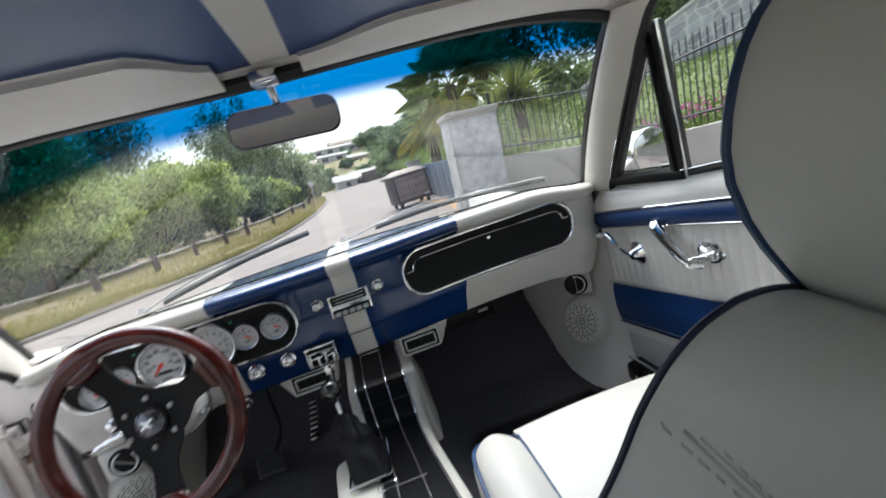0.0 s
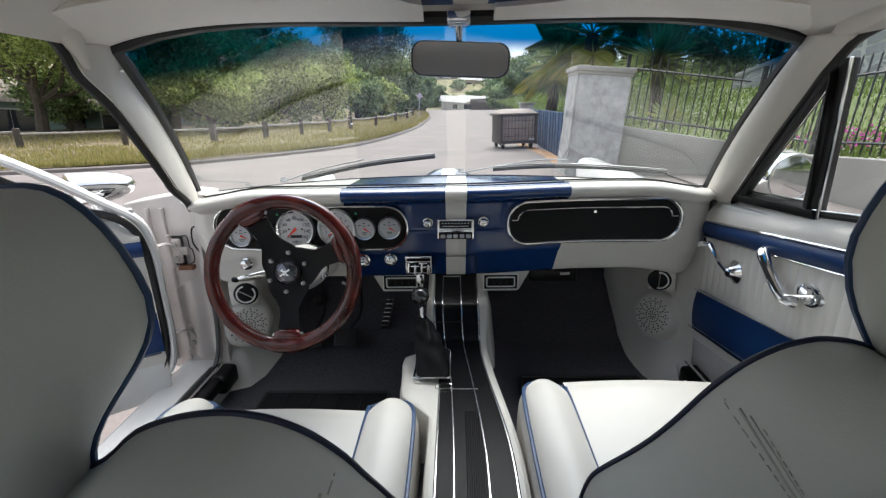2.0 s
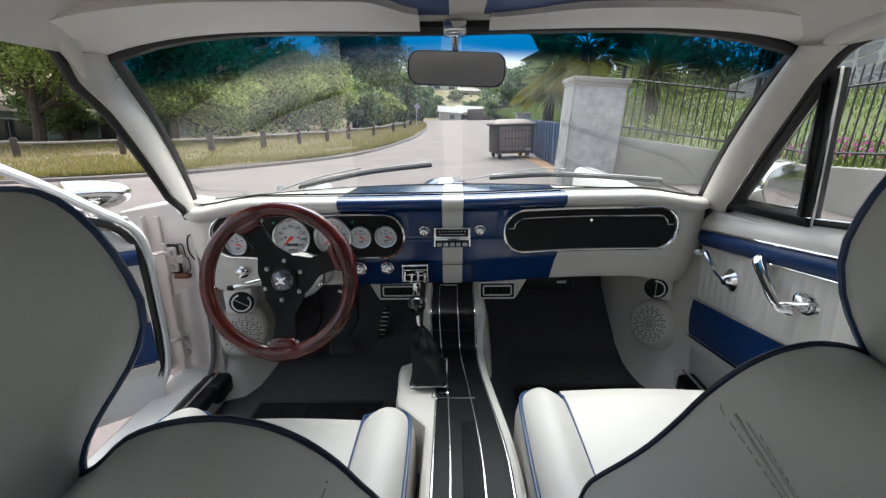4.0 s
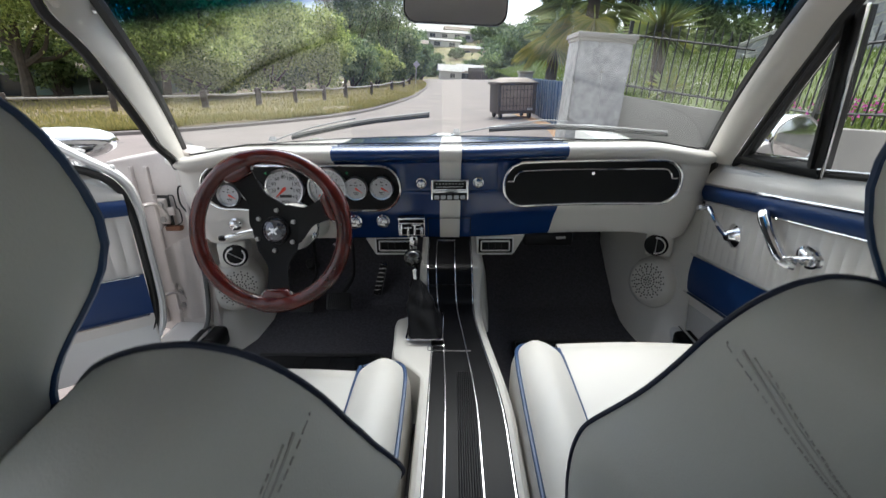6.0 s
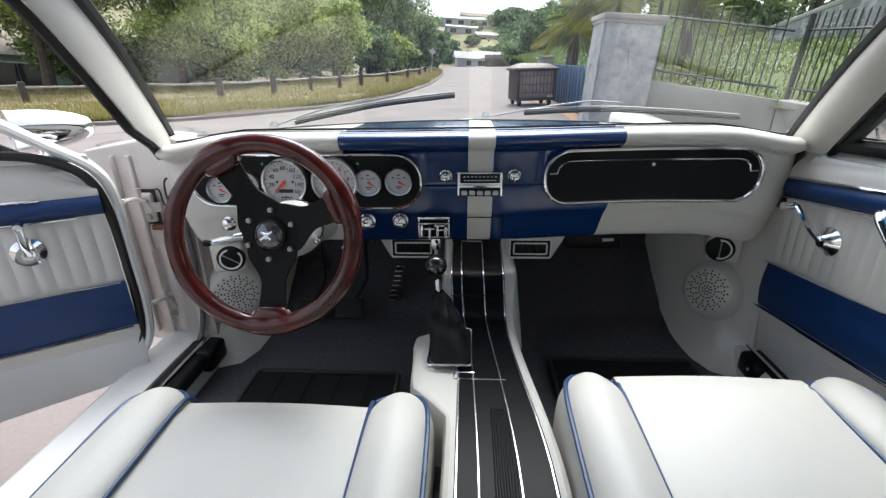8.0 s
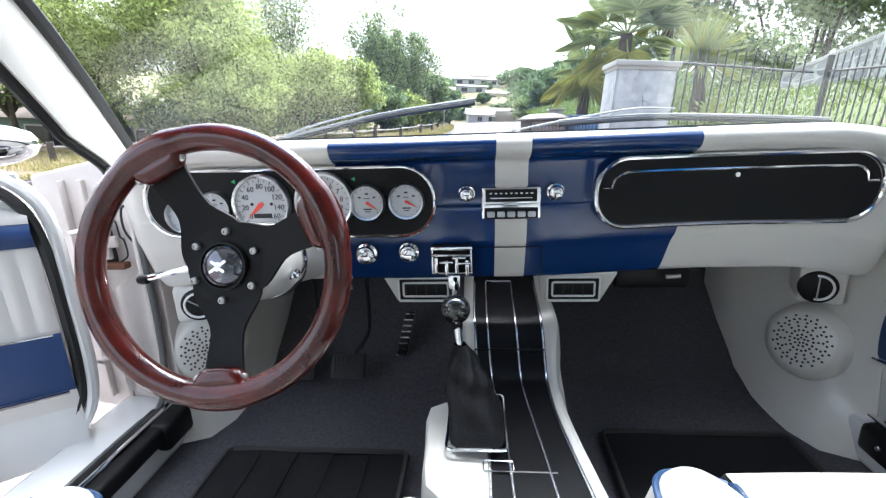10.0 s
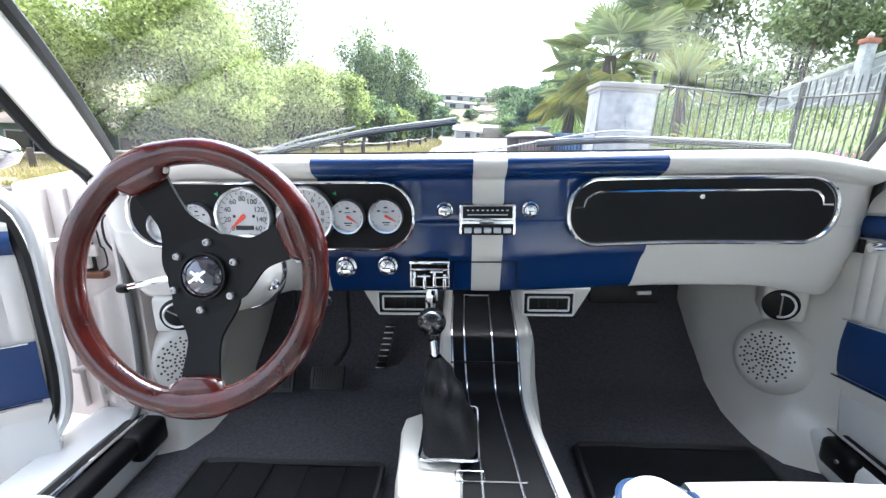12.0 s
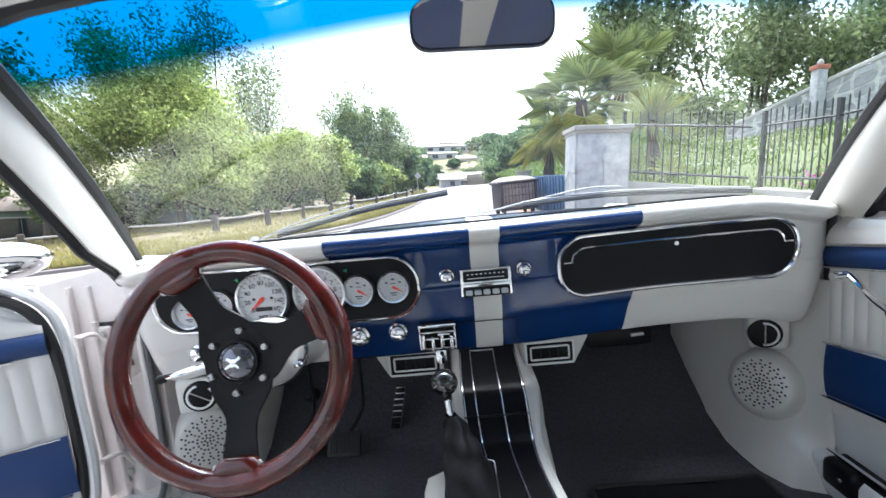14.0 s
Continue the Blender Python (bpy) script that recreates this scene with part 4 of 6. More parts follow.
part("chrome_end", tube([(a + (b - a) * 0.20, 0.20, console_z(0.20) + 0.0015), (a + (b - a) * 0.61, 0.20, console_z(0.20) + 0.0015)], 0.0028, 8), CHROME, con)
part("lid_seam", tube([(-0.066, 0.006, console_z(0.006) + 0.001), (0.066, 0.006, console_z(0.006) + 0.001)], 0.0025, 5), BLACK, con)
part("tray_edge", tube([(-0.040, -0.250, console_z(-0.250) + 0.001), (0.05, -0.250, console_z(-0.250) + 0.001)], 0.0010, 5), STEEL, con)
part("tray_frame", tube([V(x, y, console_z(y) + 0.003) for x, y in round_rect(-0.052, -0.010, -0.252, -0.233, 0.003, 2)], 0.0012, 5, closed=True), CHROME, con)
for sg in (-1, 1):
    def wall(u, v, sg=sg):
        q = path_at(TOP, u)
        a, b = console_half(q.x)
        e = a if sg < 0 else b
        bulge = 0.074 * smoothstep(-0.36, -0.26, q.x) * smoothstep(-0.07, -0.12, q.x) if sg < 0 else 0.012 * smoothstep(-0.02, 0.06, q.x) * smoothstep(0.2, 0.1, q.x)
        over = [(0.0, 0.001), (0.008, 0.004), (0.016, 0.0), (0.020, -0.012), (0.024, -0.06), (0.020, -0.20)]
        o, z = path_at([(p, r, 0) for p, r in over], v)[:2]
        return V(e + sg * (o + bulge * min(1, v * 4)), q.x, q.y + z)
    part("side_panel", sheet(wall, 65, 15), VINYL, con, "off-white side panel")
part("side_fin", slab([(0.080, 0.20, 0.53), (0.080, 0.02, 0.44), (0.092, -0.02, 0.36), (0.100, 0.10, 0.36), (0.098, 0.22, 0.45)], (0.02, 0, 0), 0.006), VINYL, con)

# ---- gear shifter ----
sh = thing("gear_shifter", "black leather shifter boot with chrome lever and ball", "gear shifter", (-0.061, -0.16, 0.46))


def boot(u, v):
    a = 2 * math.pi * u
    c, s = math.cos(a), math.sin(a)
    k = (abs(c) ** 5 + abs(s) ** 5) ** -0.2
    base = V(-0.061 + 0.042 * c * k, -0.160 + 0.066 * s * k, 0.468)
    tip = V(-0.086 + 0.010 * c, -0.130 + 0.010 * s, 0.585)
    p = base.lerp(tip, v ** 0.8)
    fold = 0.0055 * math.sin(v * 3.1) * math.sin(5 * a + 2.6 * math.sin(v * 4)) + 0.003 * math.sin(17 * v + 2 * a) * math.sin(v * 3.1) + 0.004 * math.sin(math.pi * v)
    return p + V(c * fold, s * fold, 0)


part("boot", sheet(boot, 40, 18, cu=True), LEATHER, sh, sharp=80)
part("boot_frame", tube([V(x, y, 0.469) for x, y in round_rect(-0.105, -0.017, -0.229, -0.094, 0.008, 3)], 0.0026, 6, closed=True), CHROME, sh)
part("lever", tube([(-0.086, -0.130, 0.575), (-0.088, -0.124, 0.595), (-0.091, -0.116, 0.625)], 0.006, 10), CHROME, sh)
part("lever_nut", lathe([(0, 0.010), (0.009, 0.008), (0.009, -0.008), (0, -0.010)], Matrix.Translation((-0.0905, -0.118, 0.612)) @ pose(0, 0, 0, 15), 8), CHROME, sh)
part("ball_knob", lathe([(0.0235 * math.sin(radians(a)), 0.0235 * math.cos(radians(a))) for a in range(0, 181, 12)], Matrix.Translation((-0.0925, -0.113, 0.636)), 28), material("black_ball", (0.01, 0.01, 0.01), 0.08, var=0.1, coat=1.0), sh, "glossy black shifter ball")

# ---- front seats ----
def seat_outline(n=56):
    """The backrest seen from the front: x, z round its edge."""
    half = [(0.0, 0.850), (0.05, 0.858), (0.09, 0.880), (0.133, 0.918), (0.165, 0.936), (0.191, 0.941), (0.207, 0.938), (0.221, 0.931), (0.237, 0.914), (0.252, 0.884), (0.263, 0.849), (0.276, 0.816), (0.291, 0.790), (0.308, 0.766), (0.317, 0.749), (0.320, 0.725), (0.319, 0.69), (0.312, 0.63), (0.302, 0.57), (0.29, 0.5), (0.283, 0.43), (0.25, 0.405), (0.0, 0.40)]
    pts = [(x, z, 0) for x, z in half] + [(-x, z, 0) for x, z in half[-2:0:-1]]
    return smooth_path(pts, 3, closed=True)


OUT_LINE = seat_outline()


def worn_outline(broad, tuck):
    """The backrest's edge with a broader, higher shoulder and a drawn-in flank towards the tunnel."""
    out = []
    for q in OUT_LINE:
        inner = smoothstep(0.12, 0.20, q.x)
        out.append(V(q.x + inner * (broad * smoothstep(0.78, 0.84, q.y) - tuck * smoothstep(0.80, 0.70, q.y)), q.y + 0.32 * broad * smoothstep(0.84, 0.90, q.y), 0))
    return out


def back_point(k, lay, slope, line):
    """Layers from the front's middle over the edge to the back's middle; slope: how far the backrest leans rearward."""
    scale, y = path_at(LAYERS, lay)[:2]
    e = line[k % len(line)]
    x, z = e.x * scale, 0.66 + (e.y - 0.66) * scale
    return V(x, y - 0.50 - slope * (z - 0.42), z)


LAYERS = smooth_path([(0.0, 0.012, 0), (0.5, 0.014, 0), (0.85, 0.018, 0), (0.985, 0.006, 0), (1.0, -0.008, 0), (0.975, -0.045, 0), (0.925, -0.08, 0), (0.84, -0.105, 0), (0.6, -0.122, 0), (0.0, -0.13, 0)], 4)


def back_surface(x, z, slope, fine):
    """A point of the backrest's rear face, by its place seen from behind."""
    p = V(x, z - 0.66, 0)
    e = max(fine, key=lambda q: p.dot(V(q.x, q.y - 0.66, 0)) / max(1e-6, V(q.x, q.y - 0.66, 0).length))
    want = p.length / V(e.x, e.y - 0.66, 0).length
    rear = LAYERS[17:]
    for a, b in zip(rear, rear[1:]):
        if b.x <= want <= a.x:
            y = a.y + (b.y - a.y) * (a.x - want) / max(1e-6, a.x - b.x)
            break
    else:
        y = rear[0].y
    return V(x, y - 0.50 - slope * (z - 0.42), z)


def seat(base, label, back, head_at, slope, wide=0.0, slim=0.95, deep=False, nose=0.0, broad=0.0, tuck=0.0):
    shift, raised = Matrix.Translation(back), Matrix.Translation(head_at)
    s = thing("front_seat", label, "car seat", m=CAR @ Matrix.Translation(base), group="front bucket seats")
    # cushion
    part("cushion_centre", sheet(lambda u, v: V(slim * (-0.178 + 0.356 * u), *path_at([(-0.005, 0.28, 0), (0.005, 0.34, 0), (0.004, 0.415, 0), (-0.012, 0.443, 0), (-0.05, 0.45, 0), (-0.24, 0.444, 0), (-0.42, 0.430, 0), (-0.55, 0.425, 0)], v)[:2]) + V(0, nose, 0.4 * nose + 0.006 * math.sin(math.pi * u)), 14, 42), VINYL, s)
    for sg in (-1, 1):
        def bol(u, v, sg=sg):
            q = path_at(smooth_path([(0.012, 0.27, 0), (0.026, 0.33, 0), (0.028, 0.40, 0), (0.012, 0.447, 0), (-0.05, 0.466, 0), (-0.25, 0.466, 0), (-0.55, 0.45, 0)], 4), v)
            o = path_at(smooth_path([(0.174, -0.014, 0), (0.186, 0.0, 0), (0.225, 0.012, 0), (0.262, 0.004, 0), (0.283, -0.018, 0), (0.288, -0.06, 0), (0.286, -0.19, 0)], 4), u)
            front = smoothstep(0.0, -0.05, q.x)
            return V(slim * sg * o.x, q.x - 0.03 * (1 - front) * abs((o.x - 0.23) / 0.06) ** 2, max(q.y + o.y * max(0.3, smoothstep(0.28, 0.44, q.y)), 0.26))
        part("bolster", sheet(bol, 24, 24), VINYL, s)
        part("piping", tube(smooth_path([(slim * x, y, z) for x, y, z in [(0.176 * sg, 0.008, 0.30), (0.176 * sg, 0.014, 0.40), (0.176 * sg, -0.002, 0.445), (0.176 * sg, -0.05, 0.456), (0.176 * sg, -0.25, 0.452), (0.176 * sg, -0.5, 0.44)]], 5), 0.0042, 8), PIPING, s, "blue piping")
        part("piping", tube(smooth_path([(slim * x, y, z) for x, y, z in [(0.18 * sg, -0.004, 0.447), (0.20 * sg, 0.014, 0.443), (0.235 * sg, 0.018, 0.445), (0.265 * sg, 0.004, 0.45), (0.281 * sg, -0.04, 0.456), (0.285 * sg, -0.15, 0.452), (0.286 * sg, -0.3, 0.446), (0.285 * sg, -0.5, 0.434)]], 5), 0.0042, 8), PIPING, s, "blue piping")
    part("piping", tube([(-0.167, -0.235, 0.448), (-0.06, -0.236, 0.452), (0.06, -0.236, 0.452), (0.167, -0.235, 0.448)], 0.0035, 8), PIPING, s, "blue piping")
    part("seat_base", box((0, -0.28, 0.30), (0.52, 0.5, 0.10), 0.02), BLACK, s)
    # backrest
    line = worn_outline(broad, tuck)
    fine, n = smooth_path(line, 8, closed=True), len(line)
    part("backrest", sheet(lambda u, v: shift @ back_point(round(u * n), v, slope, line), n, 36, cu=True), SEATBACK, s, sharp=70)
    part("piping", tube([shift @ back_point(k, 0.39, slope, line) for k in range(n)], 0.0026, 8, closed=True), DARK_PIPING, s, "navy piping round the backrest")
    for sx in (-1, 1):
        def seam(t, off):
            x = 0.250 + (0.9 * broad if sx > 0 else 0) - 0.018 * t - 0.078 * t * t + off
            return shift @ (back_surface(sx * x, 0.905 - 0.125 * t + 0.3 * off, slope, fine) + V(0, -0.0012, 0))
        for off in (-0.0052, 0.0052):
            for i in range(4, 28):
                part("stitching", tube([seam((i + f) / 32, off) for f in (0.1, 0.4, 0.7)], 0.0007, 4), material_stitch, s)
        part("seam", tube([seam(i / 24, 0) + V(0, 0.0012, 0) for i in range(3, 21)], 0.0014, 6), material_stitch, s)
        part("welt", tube([seam(i / 24, -0.0026) + V(0, 0.0020, 0) for i in range(3, 21)], 0.0022, 6), SEATBACK, s)
    part("cross_seam", tube([shift @ (back_surface(-0.235 + 0.47 * i / 30, 0.806 - 0.02 * abs(2 * i / 30 - 1) ** 3, slope, fine) + V(0, 0.0005, 0)) for i in range(31)], 0.0016, 6), material_stitch, s)
    # head restraint
    foot, narrow, low = (0.840, 0.46, 0.880) if deep else (0.897, 0.24, 0.90)
    ring = round_rect(-0.29, 0.29, foot, 1.088, 0.085, 8)
    fine = []
    for (xa, za), (xb, zb) in zip(ring, ring[1:] + ring[:1]):
        steps = max(1, round(math.hypot(xb - xa, zb - za) / 0.015))
        fine += [(xa + (xb - xa) * i / steps, za + (zb - za) * i / steps) for i in range(steps)]
    hl = [(x * 0.5 * (1 - narrow * smoothstep(1.02, low, z)), z) for x, z in fine]

    def head(u, v):
        k = round(u * len(hl)) % len(hl)
        sc, y = path_at(smooth_path([(0, 0.05, 0), (0.6, 0.052, 0), (0.93, 0.045, 0), (1.0, 0.03, 0), (0.97, 0.0, 0), (0.88, -0.035, 0), (0.65, -0.05, 0), (0, -0.055, 0)], 4), v)[:2]
        x, z = hl[k][0] * (1 + wide / 0.145) * sc, 0.99 + (hl[k][1] - 0.99) * sc
        return raised @ V(x, y - 0.685 - 0.1 * (z - 1.0), z)

    part("head_restraint", sheet(head, len(hl), 28, cu=True), SEATBACK, s, "padded head restraint")
    part("piping", tube([head(k / len(hl), 0.36) for k in range(len(hl))], 0.0034, 8, closed=True), PIPING, s, "navy piping round the head restraint")
    return s


material_stitch = material("grey_stitching", (0.40, 0.39, 0.37), 0.7, var=0.2)
DARK_PIPING = material("dark_navy_piping", (0.004, 0.010, 0.035), 0.5, var=0.15, scale=20)
seat((0.400, -0.312, 0.053), "off-white vinyl passenger bucket seat with blue piping", (0.0526, 0.1106, -0.050), (0.028, 0.052, -0.051), 0.392, 0.025, slim=0.915, nose=0.022)
seat((-0.358, -0.350, 0.031), "off-white vinyl driver's bucket seat with blue piping", (0.021, 0.138, -0.040), (0.006, 0.05, -0.050), 0.50, 0.022, deep=True, broad=0.007, tuck=0.0365)

# ---- rear-view mirror and sun visors ----
mir = thing("rear_view_mirror", "black-edged rear-view mirror on a chrome stem", "mirror", (0.013, -0.24, 1.24))
MM = Matrix.Translation((0.0135, -0.205, 1.19)) @ pose(0, 0, 0, 90.5, 3.0, 0)
outline = round_rect(-0.1, 0.1, -0.033, 0.035, 0.024, 5)
bm = slab([(x, z, 0) for x, z in outline], (0, 0, -0.02), 0.005, 2)
bm.transform(MM)
part("housing", bm, BLACK, mir)
bm = slab([(x * 0.96, z * 0.92, 0.0012) for x, z in outline], (0, 0, -0.001))
bm.transform(MM)
part("mirror_glass", bm, MIRROR, mir, "reflecting glass")
part("stem", tube([(0.012, -0.19, 1.215), (0.011, -0.205, 1.235), (0.010, -0.235, 1.262)], 0.0065, 10, taper=lambda t: 0.8 + 0.5 * t), CHROME, mir)
part("bracket", box((0.010, -0.262, 1.255), (0.044, 0.055, 0.022), 0.005), CHROME, mir)
for sg in (-1, 1):
    def visor(u, v, sg=sg):
        w = u
        x = 0.065 + (0.585 if sg > 0 else 0.59) * w
        depth = (0.175 * (0.40 + 0.60 * smoothstep(0.0, 0.14, w)) if sg < 0 else 0.095 * (0.34 + 0.66 * smoothstep(0.0, 0.30, w))) * (1 - (0.45 if sg < 0 else 0.22) * smoothstep(0.86, 1.0, w) ** 2)
        fr = glass_high(0.5 + 0.5 * sg * x / 0.66)
        y = fr.y - 0.030 - depth * v
        z = fr.z - 0.004 + (0.014 * smoothstep(0, 1, v)) - 0.004 * math.sin(math.pi * v)
        return V(sg * x + 0.01, y, z)
    s = thing("sun_visor", "off-white padded sun visor folded up against the roof", "sun visor", (0.3 * sg, -0.35, 1.22), group="sun visors")
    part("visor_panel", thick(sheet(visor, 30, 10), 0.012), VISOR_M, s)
    part("visor_rod", tube([visor(i / 12, 0.02) + V(0, 0.002, 0.004) for i in range(13)], 0.005, 8), CHROME, s)
    part("visor_edge", tube([visor(i / 24, 1.0) + V(0, 0, 0.002) for i in range(25)], 0.004, 6), VISOR_M, s)
    part("visor_clip", box(visor(0.86, 0.0) + V(0, 0.012, -0.004), (0.03, 0.012, 0.012), 0.003), CHROME, s)

# ---- doors ----
def door(m, sg, rise, label):
    """In the door's own frame: its front edge at y = 0, the rear towards -y, the outside towards sg * x."""
    d = thing("car_door", label, "car door", m=m)

    def band(z0, z1, x0, x1, out=0.0, y0=0.0, y1=-1.02, waves=0.0, nv=8, nu=60):
        def f(u, v):
            y = y0 + (y1 - y0) * u
            z = z0 + (z1 - z0) * v - rise * y * (1.0 if z0 > 0.4 or v > 0.5 else 0.4)
            if sg < 0 and z1 > 0.8:
                z -= 0.060 * v * smoothstep(-0.11, 0.0, y) ** 1.5
            x = x0 + (x1 - x0) * v - out * math.sin(math.pi * v) - waves * abs(math.sin(u * math.pi * 34)) * math.sin(math.pi * min(1, max(0, v))) ** 0.3
            return V(sg * x, y, z)
        return sheet(f, nu if not waves else 272, nv)

    part("shell", slab([(0, -1.05, 0.30), (0, 0.0, 0.30), (0, 0.0, 0.79), (0, -0.045, 0.835), (0, -1.05, 0.865 + rise * 0.3)], (0.10 * sg, 0, 0), 0.008), BODY_W, d, "white painted outer door")
    # off-white panels in the lightened vinyl, daylight put into its colour
    part("upper_pad", band(0.775, 0.837 if sg > 0 else 0.868, -0.012, 0.03, out=0.014), VINYL_LIT, d, "off-white padded upper edge")
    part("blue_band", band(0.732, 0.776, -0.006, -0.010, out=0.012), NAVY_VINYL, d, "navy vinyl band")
    part("pleated_panel", band(0.568, 0.730, 0.0, -0.002, waves=0.0045, nv=12), VINYL_LIT, d, "off-white pleated vinyl panel")
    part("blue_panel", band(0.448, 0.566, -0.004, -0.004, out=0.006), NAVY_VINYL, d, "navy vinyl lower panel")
    part("lower_panel", band(0.335, 0.446, 0.004, -0.002), VINYL_LIT, d, "off-white lower panel")
    for z, r in ((0.777, 0.0055), (0.731, 0.0038), (0.567, 0.0034), (0.447, 0.0045)):
        y0 = {0.777: -0.10, 0.731: -0.05}.get(z, -0.01) if sg < 0 else 0.0
        part("chrome_trim", tube([(sg * -0.012, y0 + (-1.02 - y0) * i / 10, z - rise * (y0 + (-1.02 - y0) * i / 10)) for i in range(11)], r, 8, flat=0.7), CHROME, d)
    part("door_seal", tube(smooth_path(([(0.012, 0.006, 0.86), (0.008, 0.012, 0.82)] if sg > 0 else [(0.0, -0.21, 0.884), (0.004, -0.11, 0.872), (0.004, -0.045, 0.845), (0.0, -0.008, 0.805), (-0.005, 0.008, 0.74)]) + [(0.006 * sg, 0.012, 0.62), (0.007 * sg, 0.008, 0.46), (0.010 * sg, -0.018, 0.385), (0.016 * sg, -0.075, 0.345), (0.02 * sg, -0.17, 0.328), (0.02 * sg, -1.0, 0.325)], 6), 0.0095, 8), RUBBER, d)
    # window winder
    PIVOT = (-0.163, 0.681) if sg > 0 else (-0.145, 0.676)
    w = part("window_winder", lathe([(0, 0.028), (0.012, 0.027), (0.016, 0.020), (0.022, 0.014), (0.030, 0.008), (0.032, 0)], Matrix.Translation((0.0, PIVOT[0], PIVOT[1])) @ pose(0, 0, 0, 0, -90 * sg), 22), CHROME, d, "chrome window winder")
    k = (-0.094, 0.737) if sg > 0 else (-0.142, 0.748)
    part("arm", tube(smooth_path([(-0.026 * sg, *PIVOT), (-0.036 * sg, PIVOT[0] + 0.27 * (k[0] - PIVOT[0]), PIVOT[1] + 0.3 * (k[1] - PIVOT[1])), (-0.042 * sg, PIVOT[0] + 0.7 * (k[0] - PIVOT[0]), PIVOT[1] + 0.75 * (k[1] - PIVOT[1])), (-0.044 * sg, *k)], 5), 0.008, 8, flat=0.6), CHROME, w)
    part("knob", lathe([(0, 0.03), (0.008, 0.028), (0.0095, 0.015), (0.008, 0.0), (0, 0)], Matrix.Translation((-0.044 * sg, k[0] + 0.002, k[1] - 0.002)) @ pose(0, 0, 0, 0, -90 * sg), 12), CHROME, w)
    # pull handle and release
    if sg > 0:
        h = part("door_release", lathe([(0, 0.004), (0.014, 0.005), (0.021, 0.010), (0.026, 0.009), (0.030, 0)], Matrix.Translation((0.0, -0.410, 0.722)) @ pose(0, 0, 0, 0, -90) @ Matrix.Diagonal((0.85, 1.25, 1, 1)), 28), CHROME, d, "chrome door release in a round cup")
        part("release_lever", tube(smooth_path([(-0.012, -0.432, 0.730), (-0.022, -0.402, 0.718), (-0.026, -0.372, 0.706)], 5), 0.009, 10, flat=0.5), CHROME, h)
        part("pull_handle", tube(smooth_path([(-0.006, -0.268, 0.780), (-0.022, -0.276, 0.778), (-0.031, -0.290, 0.768), (-0.034, -0.330, 0.737), (-0.032, -0.372, 0.705), (-0.010, -0.386, 0.696)], 6), 0.0125, 10, flat=0.5), CHROME, d, "chrome door pull")
        part("pull_inlay", tube(smooth_path([(-0.0375, -0.292, 0.769), (-0.041, -0.330, 0.739), (-0.0385, -0.366, 0.712)], 4), 0.006, 8, flat=0.4), BLACK, d)
    # quarter light and its frame
    lean = -0.075
    a, b, c = V(0.012 * sg, -0.115, 0.874), V(0.012 * sg, -0.330, 0.890), V((0.015 + lean * 0.8) * sg, -0.397, 1.15)
    if sg < 0:
        c = V(-0.015 - lean * 0.8, -0.45, 1.125)
    q = part("quarter_light", tube([a, b, c], 0.0115, 8, closed=True), RUBBER, d, "black-framed swivelling quarter light")
    part("chrome_frame", tube([a.lerp((a + b + c) / 3, 0.11), b.lerp((a + b + c) / 3, 0.11), c.lerp((a + b + c) / 3, 0.11)], 0.0045, 6, closed=True), CHROME, q)
    g = part("pane", slab([a, b, c], (0.004 * sg, 0, 0)), GLASS, q)
    g.visible_shadow = False
    part("division_bar", slab([b + V(0, -0.004, -0.02), b + V(0, -0.028, -0.02), c + V(0, -0.028, 0.02), c + V(0, -0.004, 0.02)], (0.018 * sg, 0, 0), 0.003), RUBBER, d)
    part("division_chrome", tube([b + V(-0.002 * sg, -0.032, -0.02), c + V(-0.002 * sg, -0.032, 0.02)], 0.0032, 8), CHROME, d)
    g = part("window_pane", sheet(lambda u, v: V(sg * (0.02 + lean * v), -0.38 - 0.64 * u, 0.89 + 0.32 * v), 6, 4), GLASS, d, "raised clear side window" if sg > 0 else "clear side window")
    g.visible_shadow = False
    part("window_channel", tube([(0.018 * sg, -0.35, 0.878), (0.018 * sg, -1.02, 0.967 if sg > 0 else 0.925)], 0.008, 8), RUBBER, d)
    part("window_chrome", tube([(0.008 * sg, -0.35, 0.886), (0.008 * sg, -1.02, 0.975 if sg > 0 else 0.931)], 0.0022, 6), WORN_CHROME, d)
    part("corner_block", slab([(0.004 * sg, 0.0, 0.86), (0.004 * sg, -0.12, 0.872), (0.004 * sg, -0.35, 0.886), (0.004 * sg, -0.36, 0.868), (0.004 * sg, 0.0, 0.845)], (0.03 * sg, 0, 0), 0.003), BLACK if sg > 0 else BODY_W, d)
    if sg < 0:
        part("front_frame", tube(smooth_path([V(-0.026, -0.40, 0.305), V(-0.026, -0.16, 0.31), V(-0.024, -0.05, 0.33), V(-0.021, 0.008, 0.385), V(-0.020, 0.026, 0.48), V(-0.020, 0.026, 0.62), V(-0.020, 0.026, 0.76), V(-0.016, 0.004, 0.828), V(-0.008, -0.06, 0.884), a.lerp(c, 0.4) + V(0, 0.045, 0.022), c + V(0, 0.012, 0.012), c + V(0.02, -0.12, 0.03), c + V(0.02, -0.6, 0.03)], 6), 0.020, 10, flat=0.6), BODY_W, d, "white painted window frame")
    return d


door(CAR @ Matrix.Translation((0.722, 0.085, 0.0)), 1, 0.13, "closed passenger door with pleated white and navy panels")
door(CAR @ Matrix.Translation((-0.835, -0.055, 0.0)) @ pose(0, 0, 0, 0, 0, -50), -1, 0.05, "open driver's door with pleated white and navy panels")


